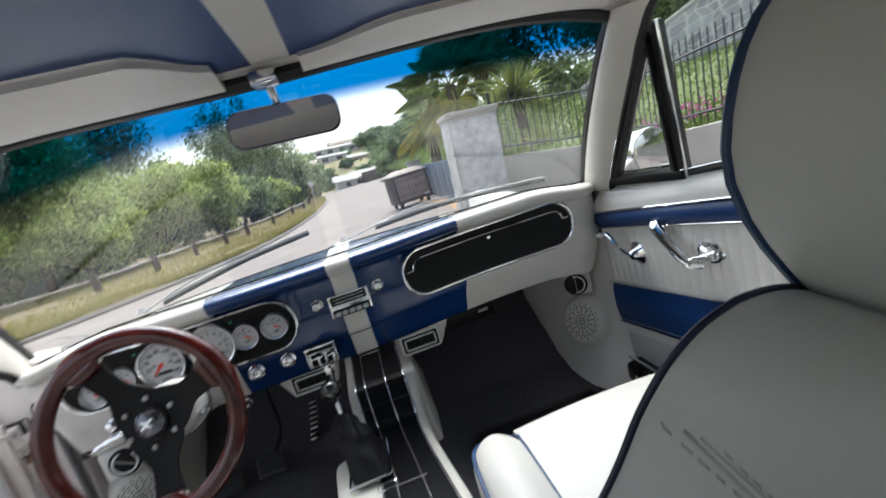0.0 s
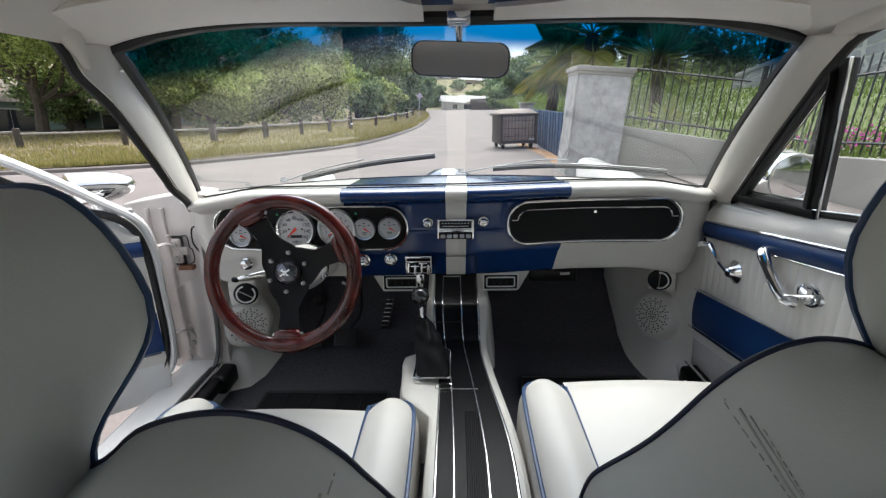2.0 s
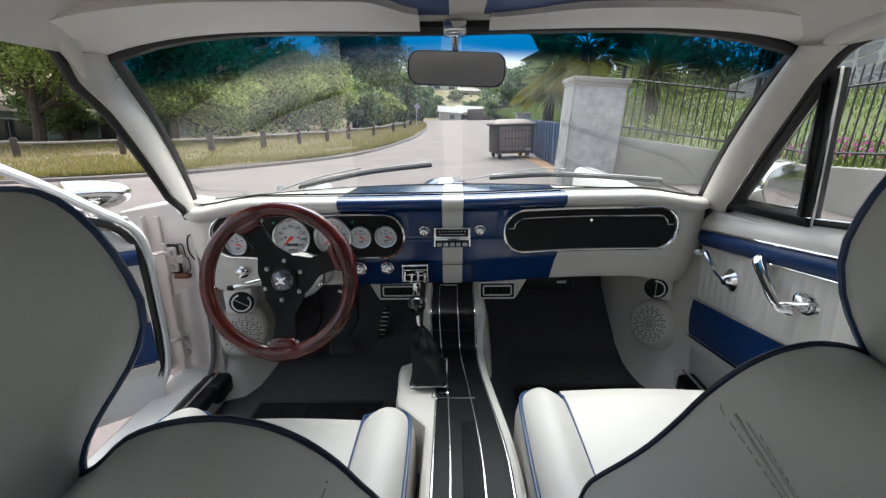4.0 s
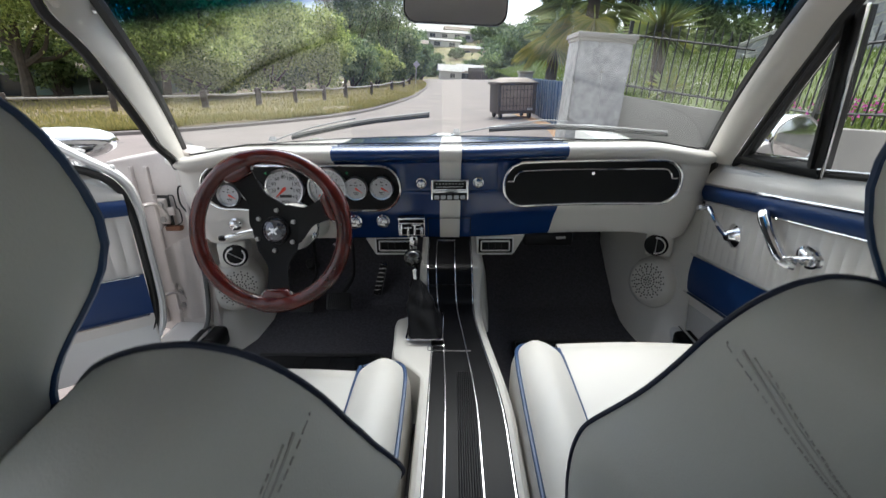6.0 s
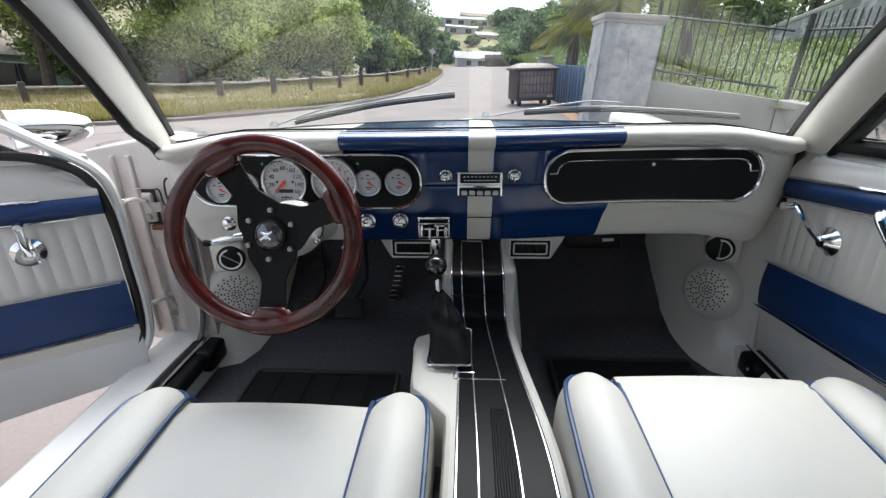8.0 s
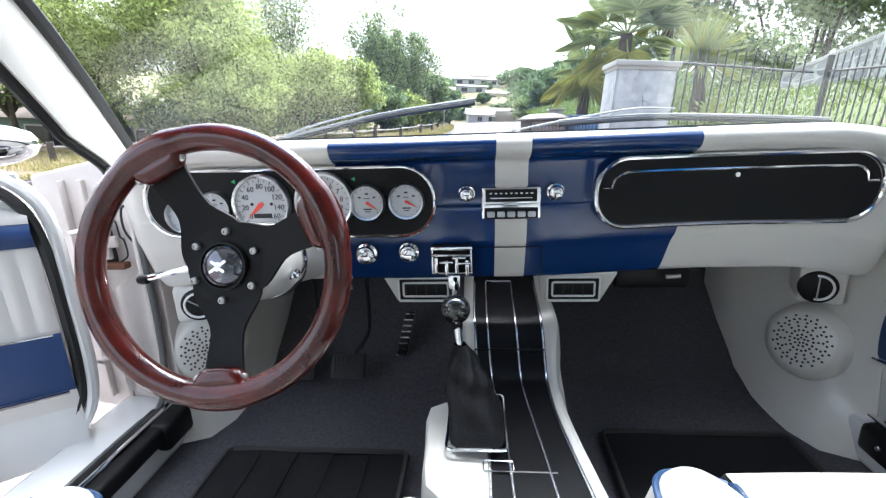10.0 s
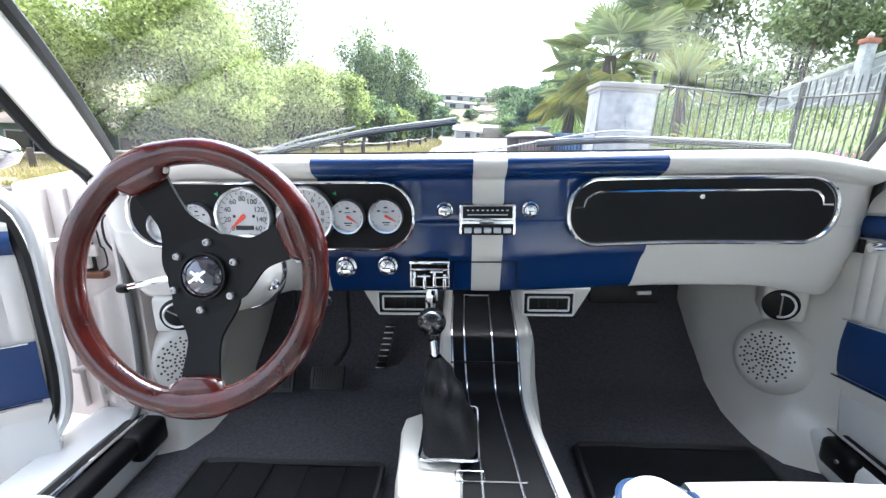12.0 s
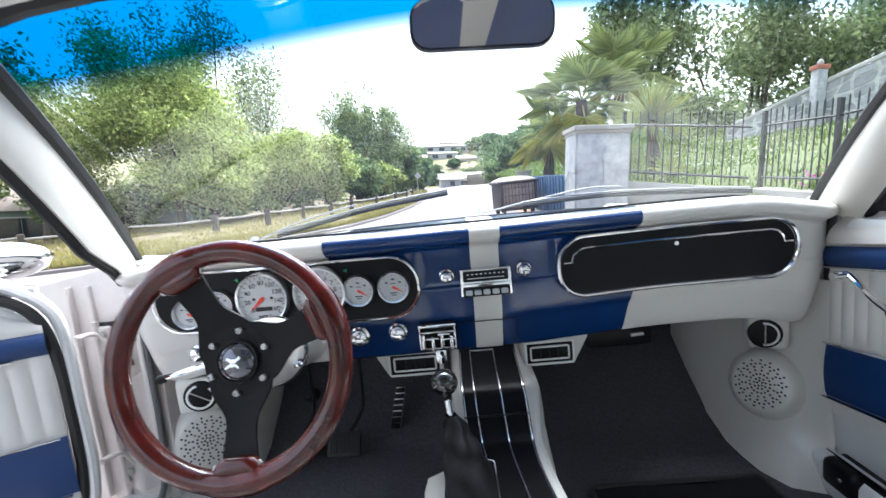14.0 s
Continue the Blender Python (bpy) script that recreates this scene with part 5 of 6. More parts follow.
def bullet_mirror(base, turn, label, size=1.0):
    m = CAR @ Matrix.Translation(base) @ pose(0, 0, 0, 0, 0, turn) @ Matrix.Scale(size, 4)
    s = thing("side_mirror", label, "side mirror", m=m, group="side mirrors")
    ax = pose(0, 0, 0, -90)
    prof = [(0.0, 0.19)] + [(0.058 * math.sqrt(max(0, 1 - (h / 0.19) ** 2)) ** 0.9, h) for h in (0.17, 0.14, 0.11, 0.07, 0.03, 0.0)] + [(0.058, -0.006), (0.052, -0.008)]
    part("body", lathe(prof, ax, 30), CHROME, s)
    part("mirror_glass", lathe([(0, 0.002), (0.052, 0.0), (0.052, -0.005), (0, -0.005)], ax, 30), MIRROR, s)
    part("rim", lathe([(0.0515, -0.004), (0.054, -0.009), (0.0575, -0.009), (0.0590, -0.004), (0.0585, 0.004)], ax, 36), CHROME, s)
    part("foot", tube(smooth_path([(0, 0.05, -0.04), (0, 0.055, -0.07), (0.0, 0.06, -0.095)], 4), 0.016, 10, taper=lambda t: 1 + 0.5 * t), CHROME, s)
    return s


bullet_mirror((0.900, 0.06, 0.898), 4, "chrome bullet mirror on the passenger door", 1.12)
bullet_mirror((-1.005, -0.03, 0.905), -38, "chrome bullet mirror on the open driver's door", 0.8)

# ---- wipers ----
WIPER_M = material("dull_wiper_steel", (0.27, 0.27, 0.275), 0.45, 0.6, var=0.2, scale=20)


def wiper(arm, blade, label):
    w = thing("windshield_wiper", label, "wiper", arm[0], group="windshield wipers")
    part("arm", tube(smooth_path([Vector(a) + V(0, 0, (0.009 if arm[0][0] < 0 else 0.003) * math.sin(math.pi * 0.75 * i / (len(arm) - 1))) for i, a in enumerate(arm)], 5), 0.0036, 8, flat=0.6), WIPER_M, w)
    part("pivot", lathe([(0, 0.014), (0.009, 0.012), (0.013, 0)], Matrix.Translation(arm[0]) @ pose(0, 0, 0, -20), 14), WIPER_M, w)
    part("blade_holder", tube(smooth_path([Vector(b) + V(0, 0, 0.003) for b in blade], 5), 0.0026, 8), WIPER_M, w)
    part("rubber_blade", tube(smooth_path([Vector(b) + V(0, -0.005, -0.005) for b in blade], 5), 0.0056, 6), RUBBER, w)
    return w


wiper([(-0.545, 0.245, 0.878), (-0.42, 0.235, 0.909), (-0.28, 0.225, 0.940)], [(-0.48, 0.235, 0.893), (-0.37, 0.235, 0.915), (-0.24, 0.23, 0.938), (-0.06, 0.215, 0.958)], "chrome and black wiper raised on the driver's side")
wiper([(0.02, 0.28, 0.893), (0.15, 0.28, 0.912), (0.28, 0.275, 0.928), (0.36, 0.27, 0.926)], [(0.12, 0.275, 0.908), (0.30, 0.272, 0.915), (0.48, 0.26, 0.908), (0.65, 0.235, 0.896)], "chrome and black wiper lying along the windshield's foot")
for k in range(8):
    x = -0.42 + 0.12 * k
    if k == 3:
        continue
    t = thing("cowl_screw", "small chrome screw on the dashboard top", "screw", (x, 0.105, 0.886), group="screws on the dashboard top")
    part("screw_head", lathe([(0, 0.003), (0.004, 0.002), (0.005, -0.004)], Matrix.Translation((x, 0.105, 0.889)), 8), CHROME, t)


# ---- outdoors ----
ASPHALT = material("grey_asphalt", (0.178, 0.150, 0.140), 0.9, var=0.30, scale=0.9, bump=0.6, bscale=60)
KERB_M = material("concrete_kerb", (0.15, 0.13, 0.12), 0.9, var=0.25, scale=2, bump=0.4, bscale=80)
SOIL = material("dry_grass_ground", (0.165, 0.145, 0.065), 1.0, var=0.6, scale=0.5, bump=0.8, bscale=14)
LITTER = material("leaf_litter_soil", (0.145, 0.110, 0.058), 1.0, var=0.7, scale=3.0, bump=1.0, bscale=30)
DIRT = material("orange_dirt", (0.34, 0.20, 0.11), 1.0, var=0.3, scale=1.5, bump=0.6, bscale=40)
STONE = material("grey_facing_stone", (0.36, 0.36, 0.37), 0.85, var=0.6, scale=9, bump=1.0, bscale=45, random_tint=0.4)
WALL_STONE = material("dark_wall_stone", (0.34, 0.34, 0.36), 0.85, var=0.5, scale=3, bump=0.8, bscale=30, random_tint=0.5)
MORTAR = material("pale_mortar", (0.62, 0.61, 0.59), 0.95, var=0.15, scale=6, bump=0.5, bscale=60)
CONCRETE = material("weathered_concrete", (0.34, 0.325, 0.30), 0.9, var=0.25, scale=1.5, bump=0.4, bscale=50)
IRON = material("black_iron", (0.02, 0.02, 0.022), 0.45, var=0.3, scale=12)
RAIL_M = material("bleached_timber", (0.30, 0.28, 0.25), 0.9, var=0.35, scale=9, bump=0.6, bscale=60)
TIMBER = material("weathered_timber", (0.075, 0.062, 0.052), 0.9, var=0.4, scale=9, bump=0.6, bscale=60)
BARK = material("grey_brown_bark", (0.085, 0.068, 0.052), 0.95, var=0.45, scale=7, bump=0.9, bscale=30)
WALLG = material("green_house_paint", (0.14, 0.19, 0.16), 0.8, var=0.15, scale=2)
WALLW = material("white_house_paint", (0.40, 0.39, 0.37), 0.8, var=0.12, scale=1)
WALLT = material("tan_house_paint", (0.38, 0.32, 0.25), 0.8, var=0.12, scale=1)
ROOFM = material("brown_roof_shingle", (0.20, 0.16, 0.13), 0.9, var=0.3, scale=3, bump=0.5, bscale=10)
ROOFL = material("pale_roof", (0.30, 0.29, 0.28), 0.8, var=0.15, scale=2)
DARKPANE = material("dark_window_pane", (0.03, 0.035, 0.04), 0.1, var=0.2)
BINM = material("brown_bin_plastic", (0.045, 0.032, 0.027), 0.5, var=0.3, scale=6)
BINW = material("faded_bin_panel", (0.21, 0.16, 0.135), 0.6, var=0.3, scale=7)
BLUEP = material("blue_painted_steel", (0.03, 0.07, 0.15), 0.5, var=0.25, scale=5)
LEAF_A = leafy("bright_green_leaves", (0.088, 0.135, 0.028), (0.50, 0.56, 0.19), 0.58)
LEAF_B = leafy("mid_green_leaves", (0.048, 0.085, 0.030), (0.29, 0.37, 0.15), 0.45)
LEAF_C = leafy("dark_green_leaves", (0.06, 0.10, 0.042), (0.18, 0.25, 0.11), 0.35)
LEAF_D = leafy("grey_green_leaves", (0.08, 0.115, 0.045), (0.34, 0.40, 0.20), 0.5)
LEAF_P = leafy("pale_palm_leaves", (0.13, 0.175, 0.065), (0.31, 0.35, 0.14), 0.45)
LEAF_Y = leafy("yellow_palm_leaves", (0.16, 0.20, 0.04), (0.38, 0.34, 0.09), 0.45)
GRASS_M = leafy("grass_blades", (0.135, 0.150, 0.036), (0.42, 0.345, 0.125), 0.3)
WEED_M = leafy("weed_leaves", (0.07, 0.12, 0.02), (0.22, 0.28, 0.07), 0.35)
FLOWER = leafy("pink_flowers", (0.55, 0.05, 0.35), (0.7, 0.15, 0.5), 0.3)


def W(x, y, z=0.0):
    """From car coordinates to the world."""
    return CAR @ V(x, y, z)


def land(x, y):
    """Height of the ground: the banked road, and the hill beyond its bend."""
    z = 0.0769 * max(-60, min(9, x)) - 0.04
    far = math.hypot(x, max(0, y))
    return z + 11.0 * smoothstep(75, 170, y) + 3.0 * smoothstep(9, 26, x) * smoothstep(-30, 10, y) + 16 * smoothstep(200, 420, far)


def ground(u, v):
    # finer near the car
    a, b = 2 * u - 1, 2 * v - 1
    x, y = 900 * a * abs(a) ** 2, 40 + 900 * b * abs(b) ** 2
    return V(x, y, land(x, y))


structure("ground", sheet(ground, 80, 80), SOIL, "dry grassy hillside ground", Matrix())

KERB = [(-45, 2.5), (-30, 4.0), (-14, 5.9), (-9.5, 6.6), (-7.45, 7.1), (-6.4, 7.45), (-5.4, 8.0), (-4.2, 9.2), (-3.0, 10.9), (-2.4, 12.8), (-2.07, 15.3), (-1.75, 19.5), (-1.68, 24.9), (-1.98, 38), (-3.5, 56), (-7, 75)]
RIGHT = [(9, 75), (6.5, 56), (4.2, 38), (3.0, 24), (2.5, 14), (2.6, 7.5), (4.1, 5.9), (4.1, -14), (4.1, -40), (-45, -40)]
bm = bmesh.new()
kp = [p.to_2d() for p in smooth_path([(x, y, 0) for x, y in KERB], 4)]
bm.faces.new([bm.verts.new((x, y, 0)) for x, y in [tuple(p) for p in kp] + RIGHT])
bmesh.ops.triangulate(bm, faces=bm.faces[:])
structure("road", bm, ASPHALT, "worn pinkish grey asphalt road with cracks")
bm = bmesh.new()
for i in range(14):
    x, y = random.uniform(-9, -1.5), random.uniform(3.5, 9.5)
    a = random.uniform(0, 6.28)
    pts = []
    for k in range(14):
        a += random.uniform(-0.7, 0.7)
        x, y = x + 0.28 * math.cos(a), y + 0.22 * math.sin(a)
        if x < -3.4 + (y - 10) * -0.4 and y > 7.3:
            break
        pts.append(V(x, y, 0.004))
    if len(pts) > 3:
        bm = merged(bm, tube(pts, 0.028, 4, flat=0.1))
structure("road_cracks", bm, material("tar_filled_cracks", (0.05, 0.05, 0.05), 0.7, var=0.2), "dark tar-filled cracks in the road", kind="stuff")


def kerb(u, v):
    p = path_at([(q.x, q.y, 0) for q in kp], u)
    q = path_at([(q.x, q.y, 0) for q in kp], min(1, u + 0.004)) if u < 0.99 else p
    d = (q - p).normalized() if (q - p).length > 1e-6 else V(0, 1, 0)
    n = V(-d.y, d.x, 0)
    o, z = path_at([(0, -0.02, 0), (0.02, 0.055, 0), (0.05, 0.07, 0), (0.16, 0.07, 0), (0.17, 0.02, 0)], v)[:2]
    return V(p.x, p.y, 0) + n * o + V(0, 0, z)


structure("kerb", sheet(kerb, 120, 8), KERB_M, "low weathered concrete kerb along the bend")


def verge(u, v):
    p = path_at([(q.x, q.y, 0) for q in kp], u)
    far = V(-46 + 30 * u, 40 + 36 * u, 0)
    q = p.lerp(far, v ** 1.8) + V(-0.12, 0.12, 0) * (1 - v)
    return V(q.x, q.y, 0.085 + 0.05 * noise.noise(V(q.x * 0.7, q.y * 0.7, 0)) * min(1, v * 20))


structure("verge", sheet(verge, 90, 40), LITTER, "grassy verge with dry patches behind the kerb")


def blades(name, spots, h, w, mat, label, m=None):
    """Tufts of thin blades at given feet."""
    vs, fs = [], []
    for p in spots:
        a, l = random.uniform(0, 6.28), h * random.uniform(0.4, 1.2)
        d = V(math.cos(a), math.sin(a), 0) * w
        t = V(random.uniform(-0.4, 0.4), random.uniform(-0.4, 0.4), 1) * l
        k = len(vs)
        vs += [p - d, p + d, p + t]
        fs.append((k, k + 1, k + 2))
    me = bpy.data.meshes.new(name)
    me.from_pydata(vs, [], fs)
    me.materials.append(mat)
    ob = tagged(new(name, me), label, kind="stuff")
    ob.matrix_world = CAR if m is None else m
    return ob


spots = []
for i in range(85000):
    u, v = random.random(), random.random() ** 2.2 * 0.5
    p = verge(u, v)
    if noise.noise(V(p.x * 0.35, p.y * 0.35, 5)) > -0.30 + 0.55 * smoothstep(0.04, 0.0, v):
        spots.append(p)
blades("verge_grass", spots, 0.12, 0.009, GRASS_M, "green and straw coloured grass on the verge")


# ---- low rail fence on the far side ----
POSTS = [(-17.5, 11.6), (-12.47, 11.99), (-9.6, 12.3), (-7.18, 12.71), (-6.16, 14.1), (-5.53, 15.8), (-4.9, 17.3), (-4.29, 18.3), (-3.75, 21.4), (-3.42, 26.4), (-3.3, 32), (-3.6, 40)]
rf = thing("rail_fence", "low weathered timber post and rail fence", "fence", m=CAR @ Matrix.Translation((-7.2, 12.7, 0.1)))
for i, (x, y) in enumerate(POSTS):
    big = 0.085 if i in (1, 3, 4) else 0.065
    part("post", box((x + 7.2, y - 12.7, 0.22), (big * 2, big * 2, 0.62), 0.015, 1, Matrix.Rotation(random.uniform(0, 1), 3, "Z")), TIMBER, rf)
for a, b in zip(POSTS, POSTS[1:]):
    k = 0.40
    part("rail", tube([(a[0] + 7.2, a[1] - 12.7, k + random.uniform(-0.03, 0.03)), ((a[0] + b[0]) / 2 + 7.2, (a[1] + b[1]) / 2 - 12.7, k - 0.03), (b[0] + 7.2, b[1] - 12.7, k + random.uniform(-0.03, 0.03))], 0.032, 7), RAIL_M, rf)


# ---- trees ----
def tree(base, height, spread, leaf, label, leaves=7000, size=0.16, lift=0.35, trunk=0.16, limbs=6, clumps=60, seed=1, lean=0.0, flatten=1.0):
    """A tapered trunk, limbs to the clumps of leaves, and an uneven crown with gaps."""
    rnd = random.Random(seed)
    t = thing("tree", label, "tree", m=Matrix.Translation(base), group="")
    mid = height * (1 + lift) / 2
    tips = []
    for i in range(clumps):
        while True:
            p = V(rnd.uniform(-1, 1), rnd.uniform(-1, 1), rnd.uniform(-1, 1))
            if 0.25 < p.length < 1:
                break
        k = min(1.0, 0.78 + 0.6 * noise.noise(p * 2.0 + V(seed, 0, 0)))
        tips.append(V(p.x * spread * k, p.y * spread * k, mid + p.z * height * (1 - lift) / 2 * flatten * k + (lean * p.x)))
    wood = [tube(smooth_path([(0, 0, -0.3), (0.1 * trunk, 0.05, height * lift * 0.5), (rnd.uniform(-0.2, 0.2), rnd.uniform(-0.2, 0.2), height * lift), (rnd.uniform(-0.3, 0.3), 0, height * 0.8)], 4), trunk, 8, taper=lambda s: 1 - 0.8 * s)]
    for i in range(limbs):
        e = tips[i * len(tips) // limbs]
        st = V(0, 0, height * lift * rnd.uniform(0.5, 1.1))
        wood.append(tube(smooth_path([st, st.lerp(e, 0.45) + V(rnd.uniform(-0.3, 0.3), rnd.uniform(-0.3, 0.3), -0.2), e], 4), trunk * 0.5, 6, taper=lambda s: 1 - 0.8 * s))
    part("trunk", merged(*wood), BARK, t, "grey-brown trunk and limbs")
    rng = np.random.default_rng(seed)
    per = leaves // clumps
    cen = np.repeat(np.array([tuple(p) for p in tips]), per, axis=0)
    n = len(cen)
    pos = cen + rng.normal(0, 1, (n, 3)) * np.array([spread * 0.13, spread * 0.13, height * 0.045])
    pos[:, 2] -= np.abs(rng.normal(0, height * 0.02, n))
    a = rng.normal(0, 1, (n, 3))
    a /= np.linalg.norm(a, axis=1)[:, None]
    b = np.cross(a, rng.normal(0, 1, (n, 3)))
    b /= np.linalg.norm(b, axis=1)[:, None]
    s = size * rng.uniform(0.5, 1.2, (n, 1))
    quad = np.stack([pos - a * s, pos + b * s * 0.45, pos + a * s, pos - b * s * 0.45], axis=1).reshape(-1, 3)
    me = bpy.data.meshes.new("crown")
    me.from_pydata(quad.tolist(), [], np.arange(4 * n).reshape(-1, 4).tolist())
    me.materials.append(leaf)
    part("crown", me, leaf, t)
    return t


def plant(x, y, *args, **kw):
    p = W(x, y)
    return tree((p.x, p.y, p.z), *args, **kw)


plant(-17.5, 18.5, 7.6, 4.6, LEAF_A, "spreading tree with bright leaves before a house", 27000, 0.10, lift=0.26, trunk=0.28, limbs=10, clumps=70, seed=2)
plant(-12.6, 20.0, 8.6, 4.0, LEAF_A, "broad tree with bright spring leaves", 32000, 0.095, lift=0.22, trunk=0.22, limbs=10, clumps=70, seed=3)
plant(-10.2, 18.5, 5.0, 2.6, LEAF_A, "low leafy tree behind the rail fence", 20000, 0.095, lift=0.12, trunk=0.12, clumps=45, seed=4)
plant(-8.8, 22.0, 4.9, 2.4, LEAF_A, "low leafy tree behind the rail fence", 18000, 0.095, lift=0.08, trunk=0.12, clumps=40, seed=5)
plant(-7.0, 25.0, 4.6, 2.0, LEAF_A, "low leafy tree behind the rail fence", 16000, 0.095, lift=0.06, trunk=0.12, clumps=36, seed=15)
for x, y, h, k in ((-19.5, 22.5, 3.4, 68), (-18, 26, 3.6, 69), (-26, 25, 3.0, 61), (-21, 25.5, 2.6, 62), (-16.5, 23.0, 2.6, 63), (-13.5, 23.5, 3.0, 64), (-11.0, 22.0, 2.4, 65), (-9.0, 25.5, 2.8, 66), (-8.0, 28.5, 2.8, 67)):
    plant(x, y, h, 1.9, LEAF_B, "dense shrub under the trees", 7000, 0.13, lift=0.02, trunk=0.06, clumps=36, seed=k)
plant(-24.0, 22, 10.5, 4.0, LEAF_B, "tall dark tree on the far verge", 16000, 0.2, lift=0.2, trunk=0.25, seed=6)
plant(-16.5, 25, 12.0, 3.6, LEAF_D, "tall thin-leaved tree on the far verge", 9000, 0.11, lift=0.2, trunk=0.16, limbs=14, seed=7)
plant(-13.2, 25.5, 12.8, 3.0, LEAF_D, "tall thin-leaved tree on the far verge", 7500, 0.11, lift=0.2, trunk=0.15, limbs=14, seed=8)
plant(-10.8, 26, 10.4, 2.0, LEAF_D, "slender thin-leaved tree on the far verge", 4500, 0.11, lift=0.2, trunk=0.11, limbs=12, seed=9)
plant(-8.2, 36, 10.6, 2.6, LEAF_D, "airy grey-green tree by the bend", 8000, 0.13, lift=0.1, trunk=0.16, limbs=12, clumps=34, seed=10)
plant(-5.6, 38, 8.6, 2.3, LEAF_D, "loose grey-green tree by the bend", 8000, 0.13, lift=0.08, trunk=0.16, limbs=12, clumps=34, seed=11)
plant(-11.4, 34, 6.4, 2.8, LEAF_B, "dense green tree by the bend", 12000, 0.18, lift=0.05, trunk=0.2, clumps=40, seed=12)
plant(-6.6, 31, 3.4, 2.0, LEAF_B, "green shrub behind the rail fence", 4000, 0.2, lift=0.02, trunk=0.1, clumps=36, seed=41)
plant(-5.4, 34, 3.0, 1.6, LEAF_A, "green shrub behind the rail fence", 3600, 0.2, lift=0.02, trunk=0.1, clumps=36, seed=42)
plant(-4.6, 42, 5.4, 2.1, LEAF_B, "green shrub tree by the bend", 9000, 0.17, lift=0.03, trunk=0.2, clumps=40, seed=13)
plant(-4.6, 50, 4.6, 2.2, LEAF_C, "dark shrub tree by the bend", 5000, 0.26, lift=0.03, trunk=0.2, clumps=40, seed=43)
plant(-5.5, 62, 5.5, 3.4, LEAF_C, "dark tree at the end of the road", 6000, 0.3, lift=0.03, trunk=0.2, seed=14)
plant(-9.5, 48, 9.0, 4.0, LEAF_B, "dense tree behind the bend", 7000, 0.35, lift=0.05, trunk=0.25, seed=44)
plant(6.5, 45, 5.5, 2.6, LEAF_C, "dark tree beside the road", 8000, 0.22, lift=0.1, trunk=0.2, seed=16)
plant(8.6, 40, 6.5, 2.6, LEAF_B, "green tree beside the road", 8000, 0.22, lift=0.1, trunk=0.2, seed=17)
plant(5.2, 52, 3.2, 2.0, LEAF_B, "green shrub beside the road", 5000, 0.2, lift=0.02, trunk=0.1, seed=18)
plant(6.2, 17, 8.5, 1.6, LEAF_D, "slender thin-leaved tree behind the fence", 4500, 0.13, lift=0.3, trunk=0.12, seed=19)
plant(8.0, 18, 9.5, 1.8, LEAF_D, "slender thin-leaved tree behind the fence", 5000, 0.13, lift=0.3, trunk=0.12, seed=20)
plant(11.2, 17, 8.2, 3.2, LEAF_D, "large airy tree behind the stone wall", 11000, 0.12, lift=0.12, trunk=0.2, seed=21)
plant(15.0, 16.5, 8.0, 3.6, LEAF_B, "large dense tree behind the stone wall", 20000, 0.12, lift=0.08, trunk=0.25, seed=22)
plant(6.0, -5.0, 6.0, 2.8, LEAF_B, "leafy tree behind the fence, mirrored in the side mirror", 9000, 0.16, lift=0.1, trunk=0.18, seed=51)
plant(8.2, 14.8, 3.4, 1.4, LEAF_B, "leafy bush behind the iron fence", 6000, 0.12, lift=0.05, trunk=0.1, seed=23)
for x, y, h, s, k in ((-5.4, 64, 4.6, 1.8, 71), (-4.2, 66, 3.8, 1.4, 72), (3.2, 86, 3.4, 2.0, 73), (9.2, 70, 5.5, 2.2, 74), (-3.2, 84, 4.2, 2.0, 75)):
    plant(x, y, h, s, LEAF_C, "dark dense tree at the end of the road", 7000, 0.2, lift=0.03, trunk=0.15, clumps=40, seed=k)
bf = thing("board_fence", "dark stained timber board fence at the road's end", "fence", m=CAR @ Matrix.Translation((2.0, 66, 0)))
for i in range(26):
    part("board", box((0.30 + 0.26 * i, 0, 0.75), (0.24, 0.04, 1.5 + 0.03 * (i % 3)), 0.01, 1), TIMBER, bf)
for x, y, h, s, k in ((8.6, 144, 5.6, 5.2, 30), (-17, 140, 5, 3.5, 31), (-13.5, 142, 4.5, 3.0, 32), (0.6, 112, 2.2, 1.6, 33), (15, 115, 6, 4, 34), (-9, 100, 4, 3, 35), (12, 92, 5, 3.5, 36), (20, 130, 6, 4, 37), (-6, 92, 3.5, 3, 38), (9.5, 104, 4, 3, 39), (-7, 120, 3.0, 2.4, 45), (9.5, 124, 3.5, 2.6, 46), (-12, 128, 5, 3.5, 47), (14, 152, 5, 4, 48), (1.5, 140, 1.8, 1.6, 49), (7.5, 92, 2.6, 2.0, 50)):
    tree((x, y, land(x, y)), h, s, LEAF_C, "round dark tree on the far hillside", 1800, 0.55, lift=0.05, trunk=0.2, clumps=36, seed=k)


